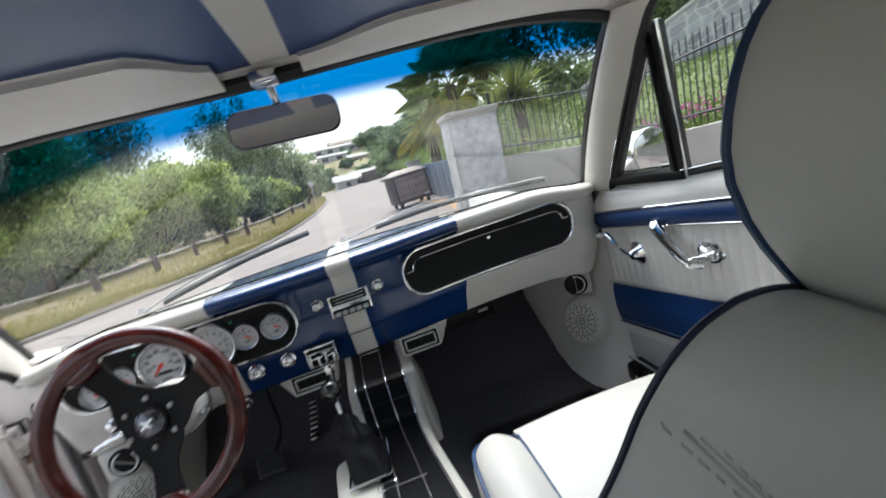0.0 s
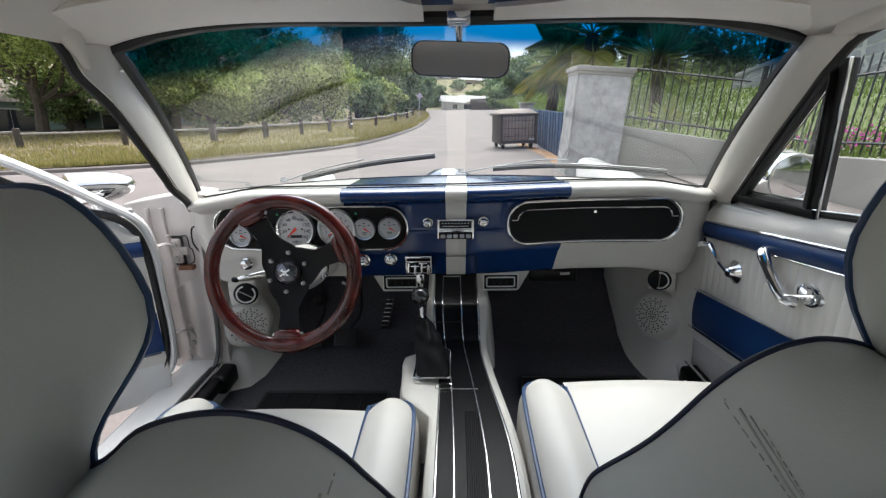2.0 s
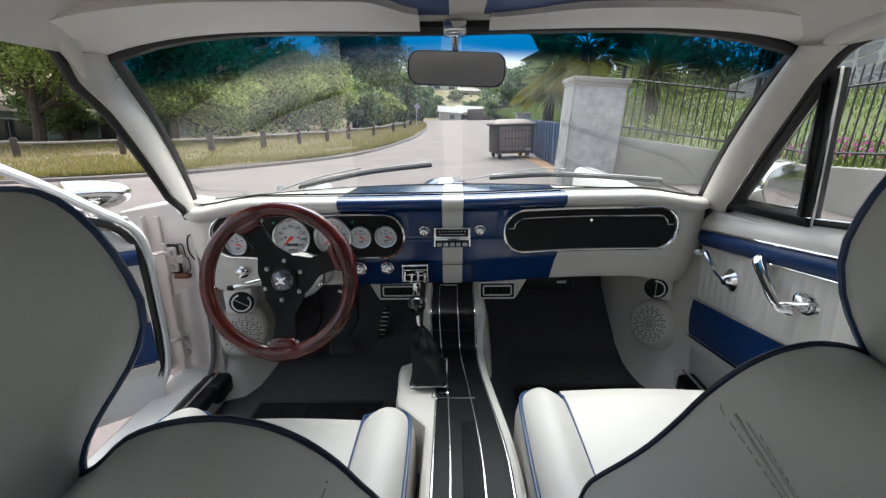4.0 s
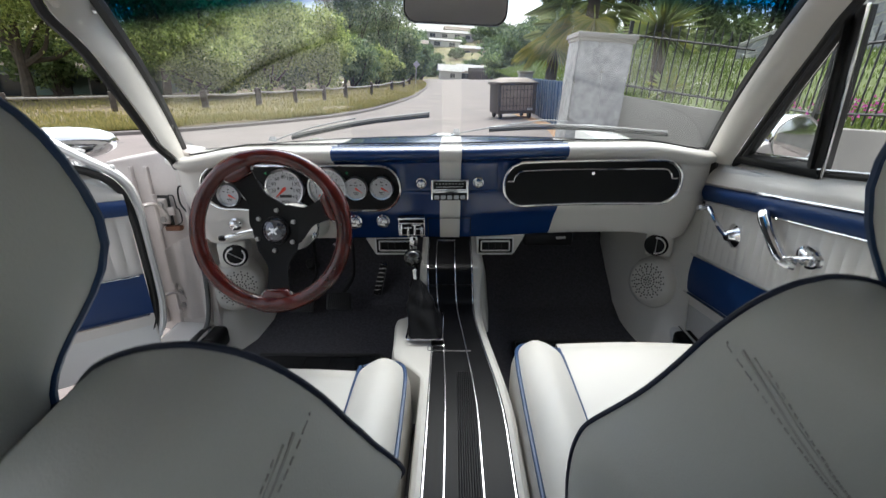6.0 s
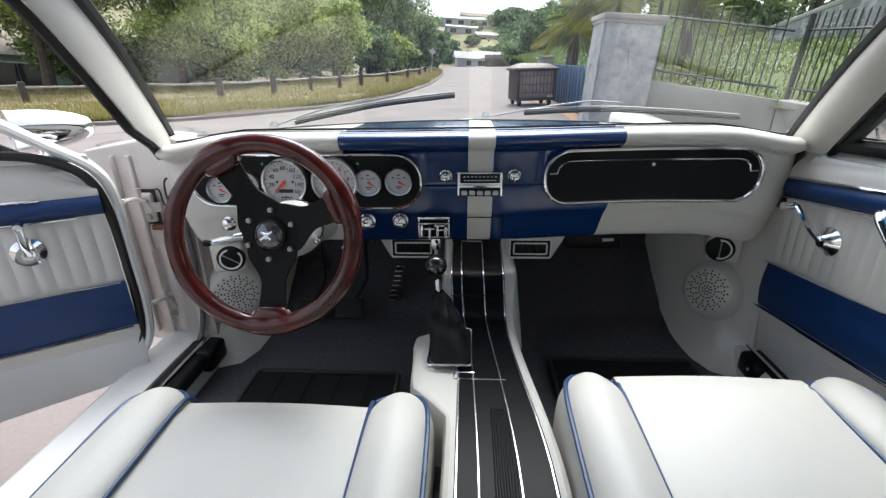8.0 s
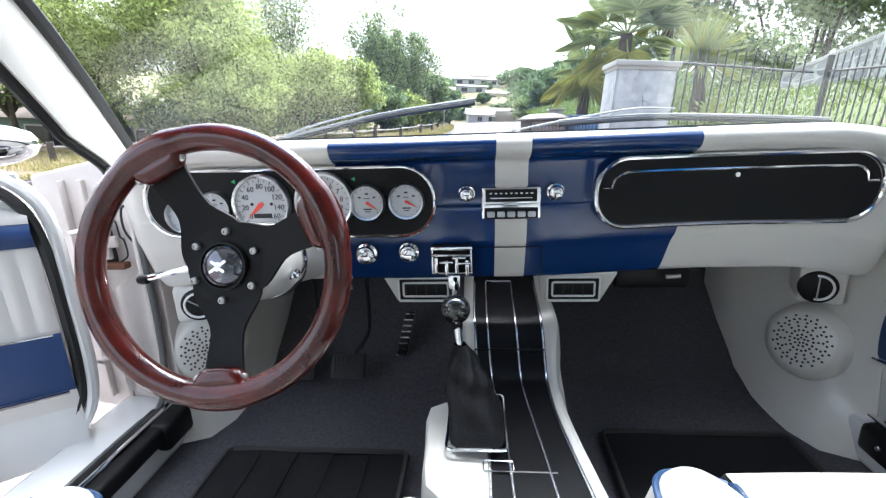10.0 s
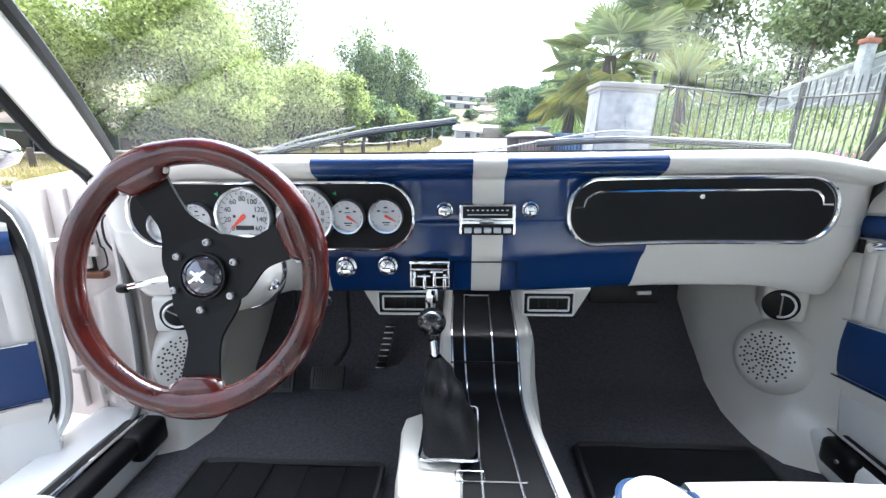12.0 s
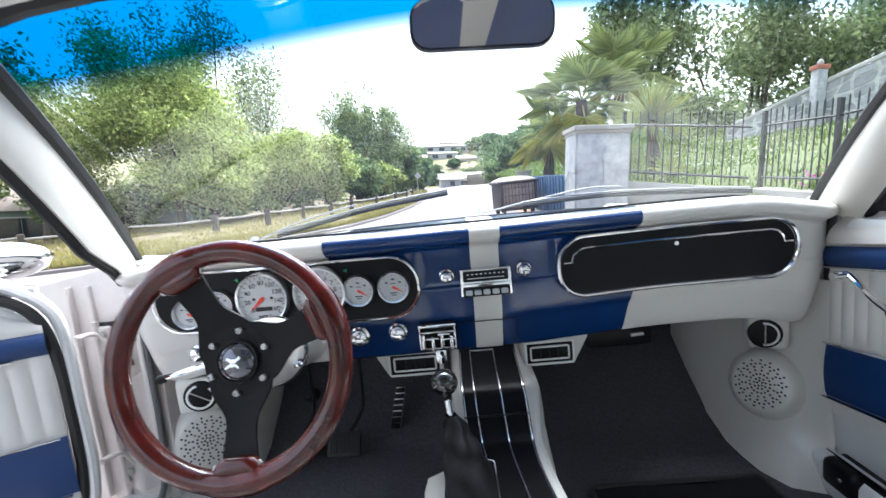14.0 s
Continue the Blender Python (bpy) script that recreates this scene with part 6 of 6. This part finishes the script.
def woods(n, seed):
    """Scrub and tree tops over the far hillside."""
    rng = np.random.default_rng(seed)
    quads = []
    for i in range(n):
        y = rng.uniform(82, 190)
        x = rng.uniform(-0.45, 0.45) * y
        r = rng.uniform(1.2, 3.0)
        if abs(x) < 8:
            if rng.random() < 0.72:
                continue
            r *= 0.4
        c = np.array([x, y, land(x, y) + r * 0.5])
        m = 90
        p = c + rng.normal(0, 1, (m, 3)) * np.array([r * 0.5, r * 0.5, r * 0.38])
        a = rng.normal(0, 1, (m, 3))
        b = np.cross(a, rng.normal(0, 1, (m, 3)))
        a, b = a / np.linalg.norm(a, axis=1)[:, None], b / np.linalg.norm(b, axis=1)[:, None]
        s = rng.uniform(0.3, 0.6, (m, 1))
        quads.append(np.stack([p - a * s, p + b * s * 0.5, p + a * s, p - b * s * 0.5], axis=1).reshape(-1, 3))
    v = np.concatenate(quads)
    me = bpy.data.meshes.new("far_woods")
    me.from_pydata(v.tolist(), [], np.arange(len(v)).reshape(-1, 4).tolist())
    me.materials.append(LEAF_C)
    tagged(new("far_woods", me), "dark scrub and tree tops on the far hillside", kind="stuff")


woods(640, 5)

# ---- palms ----
def frond(centre, direction, length, width, mat, parent, fingers=15, droop=0.14):
    """A fan leaf: a stalk and pointed fingers that spread from its end."""
    d = Vector(direction).normalized()
    up = V(0, 0, 1)
    sd = d.cross(up).normalized() if abs(d.z) < 0.98 else V(1, 0, 0)
    nm = sd.cross(d)
    hub = Vector(centre) + d * length * 0.52
    bms = [tube([Vector(centre), hub], 0.018, 5)]
    bm = bmesh.new()
    for i in range(fingers):
        a = radians(-105 + 210 * i / (fingers - 1))
        w = (d * math.cos(a) + sd * math.sin(a))
        l = length * 0.6 * (0.72 + 0.28 * math.cos(a))
        q = sd * math.cos(a) - d * math.sin(a)
        e = hub + w * l * 0.55 + nm * 0.03
        f = hub + w * l - up * droop * l
        vs = [bm.verts.new(hub), bm.verts.new(e + q * width), bm.verts.new(f), bm.verts.new(e - q * width)]
        bm.faces.new((vs[0], vs[1], vs[2]))
        bm.faces.new((vs[0], vs[2], vs[3]))
    part("frond", merged(bms[0], bm), mat, parent)


def palm(base, height, length, label, n=26, seed=1, dry=6):
    rnd = random.Random(seed)
    t = thing("palm_tree", label, "palm tree", m=Matrix.Translation(base), group="palms")
    part("trunk", tube([(0, 0, -0.2), (0.02, 0, height * 0.5), (0, 0, height)], 0.16, 10, taper=lambda s: 1.1 - 0.25 * s), BARK, t)
    for i in range(n):
        a = i * 2.399 + rnd.uniform(-0.2, 0.2)
        el = rnd.uniform(-0.5, 1.3) if i >= dry else rnd.uniform(-1.1, -0.5)
        d = V(math.cos(a) * math.cos(el), math.sin(a) * math.cos(el), math.sin(el))
        frond((0, 0, height), d, length * rnd.uniform(0.8, 1.1), 0.019, LEAF_Y if i < dry else LEAF_P, t, fingers=25)


p = W(4.6, 12.6)
palm((p.x, p.y, p.z), 3.4, 1.5, "fan palm with green and yellowed fronds", 22, 3, dry=3)
p = W(2.75, 13.0)
palm((p.x, p.y, p.z), 2.2, 1.3, "young fan palm with yellow fronds", 20, 5, dry=10)
p = W(3.0, 10.5)
palm((p.x, p.y, p.z), 2.55, 1.45, "tall fan palm with pale green fronds", 20, 7, dry=5)

def yucca(x, y, height, length, n, seed, label):
    p = W(x, y)
    yu = thing("yucca", label, "yucca", m=Matrix.Translation((p.x, p.y, p.z)), group="yuccas")
    part("trunk", tube([(0.18, 0, -0.1), (0.10, 0, height * 0.5), (0, 0, height)], 0.12, 9, taper=lambda s: 1.1 - 0.3 * s), BARK, yu)
    rnd = random.Random(seed)
    for i in range(n):
        a, el = rnd.uniform(0, 6.28), rnd.uniform(-0.6, 1.45)
        d = V(math.cos(a) * math.cos(el), math.sin(a) * math.cos(el), math.sin(el))
        q = d.cross(V(0, 0, 1)).normalized() * 0.020
        l, o = length * rnd.uniform(0.75, 1.15), V(0, 0, height)
        bm = bmesh.new()
        v = [bm.verts.new(c) for c in (o - q * 0.6, o + q * 0.6, o + d * l * 0.5 + q, o + d * l - V(0, 0, 0.08), o + d * l * 0.5 - q)]
        bm.faces.new(v)
        part("blade", bm, LEAF_Y if i % 4 == 0 else LEAF_P, yu)


yucca(3.70, 8.2, 1.75, 0.85, 240, 4, "spiky yucca with yellow-green blades on a thick stem")
yucca(3.55, 7.0, 0.75, 0.5, 70, 6, "low young yucca with yellow-green blades")


# ---- gate pillar of facing stone ----
PM = W(2.07, 6.27)
pil = thing("gate_pillar", "square gate pillar faced with grey stone, concrete cap", "gate pillar", m=Matrix.Translation(PM) @ pose(0, 0, 0, 0, 0, -2))
H = 1.49
part("core", box((0, 0, H / 2 - 0.15), (0.72, 0.72, H + 0.28), 0.01), CONCRETE, pil)
part("cap", box((0, 0, H + 0.03), (0.84, 0.84, 0.07), 0.012), CONCRETE, pil)
part("cap_step", box((0, 0, H - 0.025), (0.79, 0.79, 0.05), 0.01), CONCRETE, pil)


def facing(cols, rows, at, out, parent, rnd, most=0.4, mat=None, joint=0.88):
    """Irregular stones over a wall, set with open joints; at(i, j) gives the place on the wall."""
    jit = {(i, j): (i + (rnd.uniform(-most, most) if 0 < i < cols else 0), j + (rnd.uniform(-most, most) if 0 < j < rows else 0)) for i in range(cols + 1) for j in range(rows + 1)}
    for i in range(cols):
        for j in range(rows):
            q = [jit[i, j], jit[i + 1, j], jit[i + 1, j + 1], jit[i, j + 1]]
            cx, cz = sum(e[0] for e in q) / 4, sum(e[1] for e in q) / 4
            pts = []
            for k, e in enumerate(q):
                f = q[(k + 1) % 4]
                pts.append(at(cx + (e[0] - cx) * joint, cz + (e[1] - cz) * joint))
                mx, mz = (e[0] + f[0]) / 2, (e[1] + f[1]) / 2
                pts.append(at(cx + (mx - cx) * (joint + 0.07), cz + (mz - cz) * (joint + 0.07)))
            part("stone", slab([p + out * 0.002 for p in pts], out * rnd.uniform(0.010, 0.024)), mat or STONE, parent)


rnd = random.Random(9)
for face in range(4):
    tm = Matrix.Rotation(radians(90 * face), 3, "Z")
    facing(2, 3, lambda i, j, tm=tm: tm @ V(-0.36 + 0.72 * i / 2, -0.36, -0.12 + (H + 0.07) * j / 3), tm @ V(0, -1, 0), pil, rnd, most=0.34, joint=0.965)

# ---- roadside wall and iron fence ----
LINE = [(2.50, 6.05), (4.0, 5.5), (4.0, 4.3), (4.02, 2.0), (4.05, -0.3), (4.1, -2.6), (4.2, -7.5)]
LIFT = [0.73, 0.49, 0.46, 0.60, 0.72, 0.82, 0.95]
wall = thing("roadside_wall", "low weathered concrete retaining wall under the fence", "wall", m=CAR)
for (a, b), (za, zb) in zip(zip(LINE, LINE[1:]), zip(LIFT, LIFT[1:])):
    d = (V(*b, 0) - V(*a, 0)).normalized()
    n = V(-d.y, d.x, 0)
    n = -n if n.x < 0 and a[0] > 3 else n
    pts = [V(*a, -0.1), V(*b, -0.1), V(*b, zb), V(*a, za)]
    part("wall_section", slab(pts, n * 0.2 if a[0] > 3 else V(0, 0.2, 0), 0.01, 1), CONCRETE, wall)

fence = thing("iron_fence", "black iron fence with upright bars and two rails", "fence", m=CAR)
LEANV = CAR.to_3x3().inverted() @ V(0, 0, 1)
barmesh = finish(tube([V(0, 0, 0), LEANV * 0.97, LEANV * 1.0], 0.0095, 6, taper=lambda s: 1 if s < 0.9 else 0.3), "bar", IRON)
postmesh = finish(tube([V(0, 0, -0.05), LEANV * 0.98], 0.034, 4), "fence_post", IRON)
for (a, b), (za, zb) in zip(zip(LINE, LINE[1:]), zip(LIFT, LIFT[1:])):
    a3, b3 = V(*a, za), V(*b, zb)
    off = V(0.1, 0, 0) if a[0] > 3 else V(0, 0.1, 0)
    L = (b3 - a3).length
    k = int(L / 0.106)
    for i in range(k):
        o = part("bar" if i else "fence_post", barmesh if i else postmesh, IRON, fence)
        o.location = a3.lerp(b3, i / k) + off + V(0, 0, 0.02)
    for h in (0.14, 0.82):
        part("rail", tube([a3 + off + LEANV * h, b3 + off + LEANV * h], 0.016, 4), IRON, fence)

# ---- grassy bank and stone wall above it ----
def bank(u, v):
    y = -6 + 34 * v
    front = 2.55 + 1.5 * smoothstep(6.2, 5.4, y)
    x = front + 17 * u
    k = 0.40 + 0.045 * max(0, 5 - y) + 0.20 * 17 * u * smoothstep(1.0, 0.1, u) + 0.06 * max(0, y - 6) * 0.5
    return W(x, y, k + 0.05 * noise.noise(V(x, y, 1)) * min(1, u * 20))


structure("grass_bank", sheet(bank, 40, 50), material("bank_grass", (0.09, 0.115, 0.035), 1.0, var=0.6, scale=1.5, bump=0.8, bscale=20), "bright green grassy bank behind the iron fence", Matrix())
spots = [bank(random.random() ** 1.6 * 0.45, random.random()) for i in range(60000)]
blades("bank_weeds", spots, 0.10, 0.013, WEED_M, "long grass and weeds on the bank", Matrix())
spots = []
for cx, cv in ((0.02, 0.30), (0.035, 0.26), (0.02, 0.22)):
    spots += [bank(max(0, cx + random.gauss(0, 0.012)), cv + random.gauss(0, 0.012)) + V(0, 0, random.uniform(0.05, 0.25)) for i in range(160)]
daisies = [bank(random.random() * 0.3, random.random()) + V(0, 0, random.uniform(0.05, 0.12)) for i in range(2600)]
blades("white_flowers", daisies, 0.03, 0.014, leafy("white_petals", (0.6, 0.6, 0.5), (0.8, 0.8, 0.72), 0.3), "tiny white flowers in the bank's grass", Matrix())
blades("bank_flowers", spots, 0.035, 0.02, FLOWER, "small pink flowers on the bank", Matrix())

WL = [(6.4, 10.2, 0.75, 1.50), (7.4, 9.2, 1.15, 2.05), (9.2, 7.6, 1.5, 2.95), (11.5, 5.5, 1.9, 3.9), (15, 2.5, 2.3, 5.0)]
sw2 = thing("stone_wall", "irregular white-jointed stone wall with a pale coping", "wall", m=Matrix())
rnd = random.Random(12)
for a, b in zip(WL, WL[1:]):
    pa, pb = W(a[0], a[1], a[2] - 0.5), W(b[0], b[1], b[2] - 0.5)
    ta, tb = W(a[0], a[1], a[3]), W(b[0], b[1], b[3])
    d = V(pb.x - pa.x, pb.y - pa.y, 0).normalized()
    n = V(d.y, -d.x, 0)
    n = n if n.y < 0 else -n
    part("core", slab([pa, pb, tb, ta], -n * 0.3), MORTAR, sw2)
    part("coping", slab([ta + n * 0.04, tb + n * 0.04, tb + n * 0.04 + V(0, 0, 0.09), ta + n * 0.04 + V(0, 0, 0.09)], -n * 0.38, 0.01, 1), WALLW, sw2)
    L = V(pb.x - pa.x, pb.y - pa.y, 0).length
    cols = max(2, int(L / 0.24))
    facing(cols, 9, lambda i, j, pa=pa, pb=pb, ta=ta, tb=tb, cols=cols: pa.lerp(pb, i / cols).lerp(ta.lerp(tb, i / cols), j / 9), n, sw2, rnd, mat=WALL_STONE, joint=0.76)
p = W(7.45, 9.0)
wp = thing("wall_pier", "slim stone pier with a red brick top on the wall", "pier", m=Matrix.Translation(W(7.45, 9.0, 1.0)))
part("pier", box((0, 0, 0.72), (0.20, 0.20, 1.55), 0.02), STONE, wp)
part("brick_cap", box((0, 0, 1.52), (0.25, 0.25, 0.09), 0.012), material("red_brick", (0.36, 0.13, 0.09), 0.85, var=0.3, scale=8), wp)
part("finial", lathe([(0, 0.13), (0.045, 0.10), (0.06, 0.05), (0.035, 0.0)], Matrix.Translation((0, 0, 1.56)), 12), CONCRETE, wp)

structure("gutter", slab([(3.15, 5.9, 0.012), (3.98, 5.9, 0.012), (4.03, -14, 0.012), (3.2, -14, 0.012)], (0, 0, 0.02)), KERB_M, "worn concrete gutter at the foot of the wall")

# ---- bin, blue gate, dirt shoulder ----
bn = thing("waste_bin", "large brown wheeled waste bin with a faded front", "waste bin", m=CAR @ Matrix.Translation((1.46, 10.6, 0)) @ pose(0, 0, 0, 0, 0, 12))
part("body", slab([(-0.46, -0.32, 0.12), (0.46, -0.32, 0.12), (0.46, 0.36, 0.12), (-0.46, 0.36, 0.12)], (0, 0, 0.66), 0.03), BINM, bn)
part("front_panel", box((0, -0.335, 0.48), (0.78, 0.03, 0.56), 0.01), BINW, bn)
part("rim", tube([V(x, y, 0.80) for x, y in round_rect(-0.50, 0.50, -0.38, 0.40, 0.06, 3)], 0.03, 6, closed=True), BINM, bn)
part("lid", sheet(lambda u, v: V(-0.5 + u, -0.38 + 0.78 * v, 0.83 + 0.10 * math.sin(math.pi * v) ** 0.6 * (1 - (2 * u - 1) ** 6)), 12, 10), BINW, bn, "faded lid")
for x in (-0.36, 0.36):
    for y in (-0.24, 0.28):
        part("wheel", lathe([(0, 0.03), (0.07, 0.03), (0.085, 0.015), (0.085, -0.015), (0.07, -0.03), (0, -0.03)], Matrix.Translation((x, y, 0.085)) @ pose(0, 0, 0, 0, 90), 14), RUBBER, bn)
for x in (-0.44, 0.44):
    part("corner_rail", box((x, -0.35, 0.46), (0.07, 0.05, 0.70), 0.012), BINM, bn)
part("foot_rail", box((0, -0.35, 0.16), (0.92, 0.05, 0.07), 0.012), BINM, bn)
for i in range(9):
    part("front_rib", box((-0.34 + 0.085 * i, -0.352, 0.48), (0.012, 0.008, 0.54), 0.002, 1), BINM, bn)
for z in (0.30, 0.48, 0.66):
    part("cross_rib", box((0, -0.353, z), (0.76, 0.008, 0.012), 0.002, 1), BINM, bn)
part("label_plate", box((0.33, -0.353, 0.22), (0.14, 0.004, 0.05), 0), WALLW, bn, "pale label with unreadable bars")
for i in range(7):
    g = thing("blue_gate_panel", "blue painted steel gate panel beside the road", "gate", m=CAR @ Matrix.Translation((2.12 + 0.02 * i, 7.6 + 0.95 * i, 0.0)), group="blue gate panels")
    part("sheet", box((0, 0, 0.44), (0.05, 0.9, 0.88), 0.01), BLUEP, g)
    for dy in (-0.3, 0, 0.3):
        part("rib", box((-0.035, dy, 0.44), (0.02, 0.05, 0.84), 0.004), BLUEP, g)
g = thing("gate_post", "grey stone post at the end of the blue gate", "post", m=CAR @ Matrix.Translation((2.3, 14.3, 0.0)))
part("post", box((0, 0, 0.5), (0.4, 0.4, 1.0), 0.02), STONE, g)
part("post_cap", box((0, 0, 1.03), (0.48, 0.48, 0.07), 0.01), CONCRETE, g)
structure("dirt_shoulder", sheet(lambda u, v: V(1.75 + 0.32 * u + 0.1 * math.sin(v * 9), 7.0 + 8 * v, 0.006), 4, 16), DIRT, "orange dirt shoulder beside the road")


# ---- houses ----
def house(base, turn, w, d, h, roof_h, wall_m, roof_m, label, windows, door_x=None, over=0.4, hip=0.0):
    hs = thing("house", label, "house", m=Matrix.Translation(base) @ pose(0, 0, 0, 0, 0, turn))
    part("wall", box((0, 0, h / 2), (w, d, h), 0.02, 1), wall_m, hs)
    x, y = w / 2 + over, d / 2 + over
    bm = bmesh.new()
    v = [bm.verts.new(q) for q in ((-x, -y, h), (x, -y, h), (x, y, h), (-x, y, h), (-x + hip, 0, h + roof_h), (x - hip, 0, h + roof_h))]
    for f in ((0, 1, 5, 4), (2, 3, 4, 5), (1, 2, 5), (3, 0, 4), (0, 3, 2, 1)):
        bm.faces.new([v[i] for i in f])
    part("roof", bm, roof_m, hs, sharp=10)
    for wx, wz, ww, wh in windows:
        f = part("window", box((wx, -d / 2 - 0.03, wz), (ww + 0.16, 0.08, wh + 0.16), 0.01), WALLW, hs)
        part("pane", box((wx - ww / 4, -d / 2 - 0.06, wz), (ww / 2 - 0.04, 0.06, wh), 0), DARKPANE, f)
        part("pane", box((wx + ww / 4, -d / 2 - 0.06, wz), (ww / 2 - 0.04, 0.06, wh), 0), DARKPANE, f)
    if door_x is not None:
        part("door", box((door_x, -d / 2 - 0.03, 1.0), (0.95, 0.08, 2.0), 0.01), TIMBER, hs)


p = W(-23.5, 27, -0.75)
house(tuple(p), 8, 15, 7, 2.35, 1.3, WALLG, ROOFM, "low green-grey house behind the trees", [(-0.4, 1.35, 2.6, 1.15), (4.8, 1.35, 1.6, 1.15), (-5.2, 1.35, 1.5, 1.1)], door_x=2.6, over=0.7)
house((-0.4, 72, -0.5), 6, 3.0, 4, 1.6, 0.9, WALLW, ROOFL, "small white gabled shed at the end of the road", [(0.2, 1.0, 0.7, 0.6)])
house((3.9, 78, -0.7), -4, 6.1, 6, 2.0, 1.0, WALLT, ROOFL, "long low house with a pale roof at the road's end", [(-1.6, 1.2, 1.4, 0.8), (1.8, 1.2, 1.4, 0.8)])
house((-1.3, 148, 8.9), -4, 13.5, 6, 2.5, 0.9, WALLW, ROOFL, "long white house up on the hillside", [(-5, 1.6, 1.6, 1.0), (-1.5, 1.6, 1.6, 1.0), (2.2, 1.6, 1.6, 1.0), (5.2, 1.6, 1.4, 1.0)])
house((0.5, 168, 11.6), 5, 8, 7, 2.2, 1.2, WALLT, ROOFM, "tan house on the crest of the hill", [(-2.4, 1.3, 1.4, 1.1), (1.6, 1.3, 1.4, 1.1)])
house((-2.6, 136, 6.4), 3, 8, 6, 2.2, 0.6, WALLW, ROOFL, "pale flat-roofed house below the long white one", [(-2.2, 1.3, 1.6, 1.0), (1.8, 1.3, 1.6, 1.0)])
house((4.4, 125, 4.0), 4, 6, 6, 2.6, 0.8, WALLT, ROOFL, "tan house on the lower hillside", [(-1.4, 1.5, 1.3, 1.0), (1.6, 1.5, 1.3, 1.0)])
house((-9.5, 118, 4.2), 0, 6, 6, 2.4, 0.9, WALLT, ROOFM, "tan house among trees on the hillside", [(0.5, 1.4, 1.4, 1.0)])
sp = W(-3.1, 40)
sg_ = thing("road_sign", "small diamond road sign on a post, seen from behind", "road sign", m=Matrix.Translation(sp))
part("pole", tube([(0, 0, 0), (0, 0, 1.7)], 0.03, 6), STEEL, sg_)
part("sign_plate", box((0, 0, 1.65), (0.42, 0.02, 0.42), 0.02, 1, Matrix.Rotation(radians(45), 3, "Y")), STEEL, sg_)
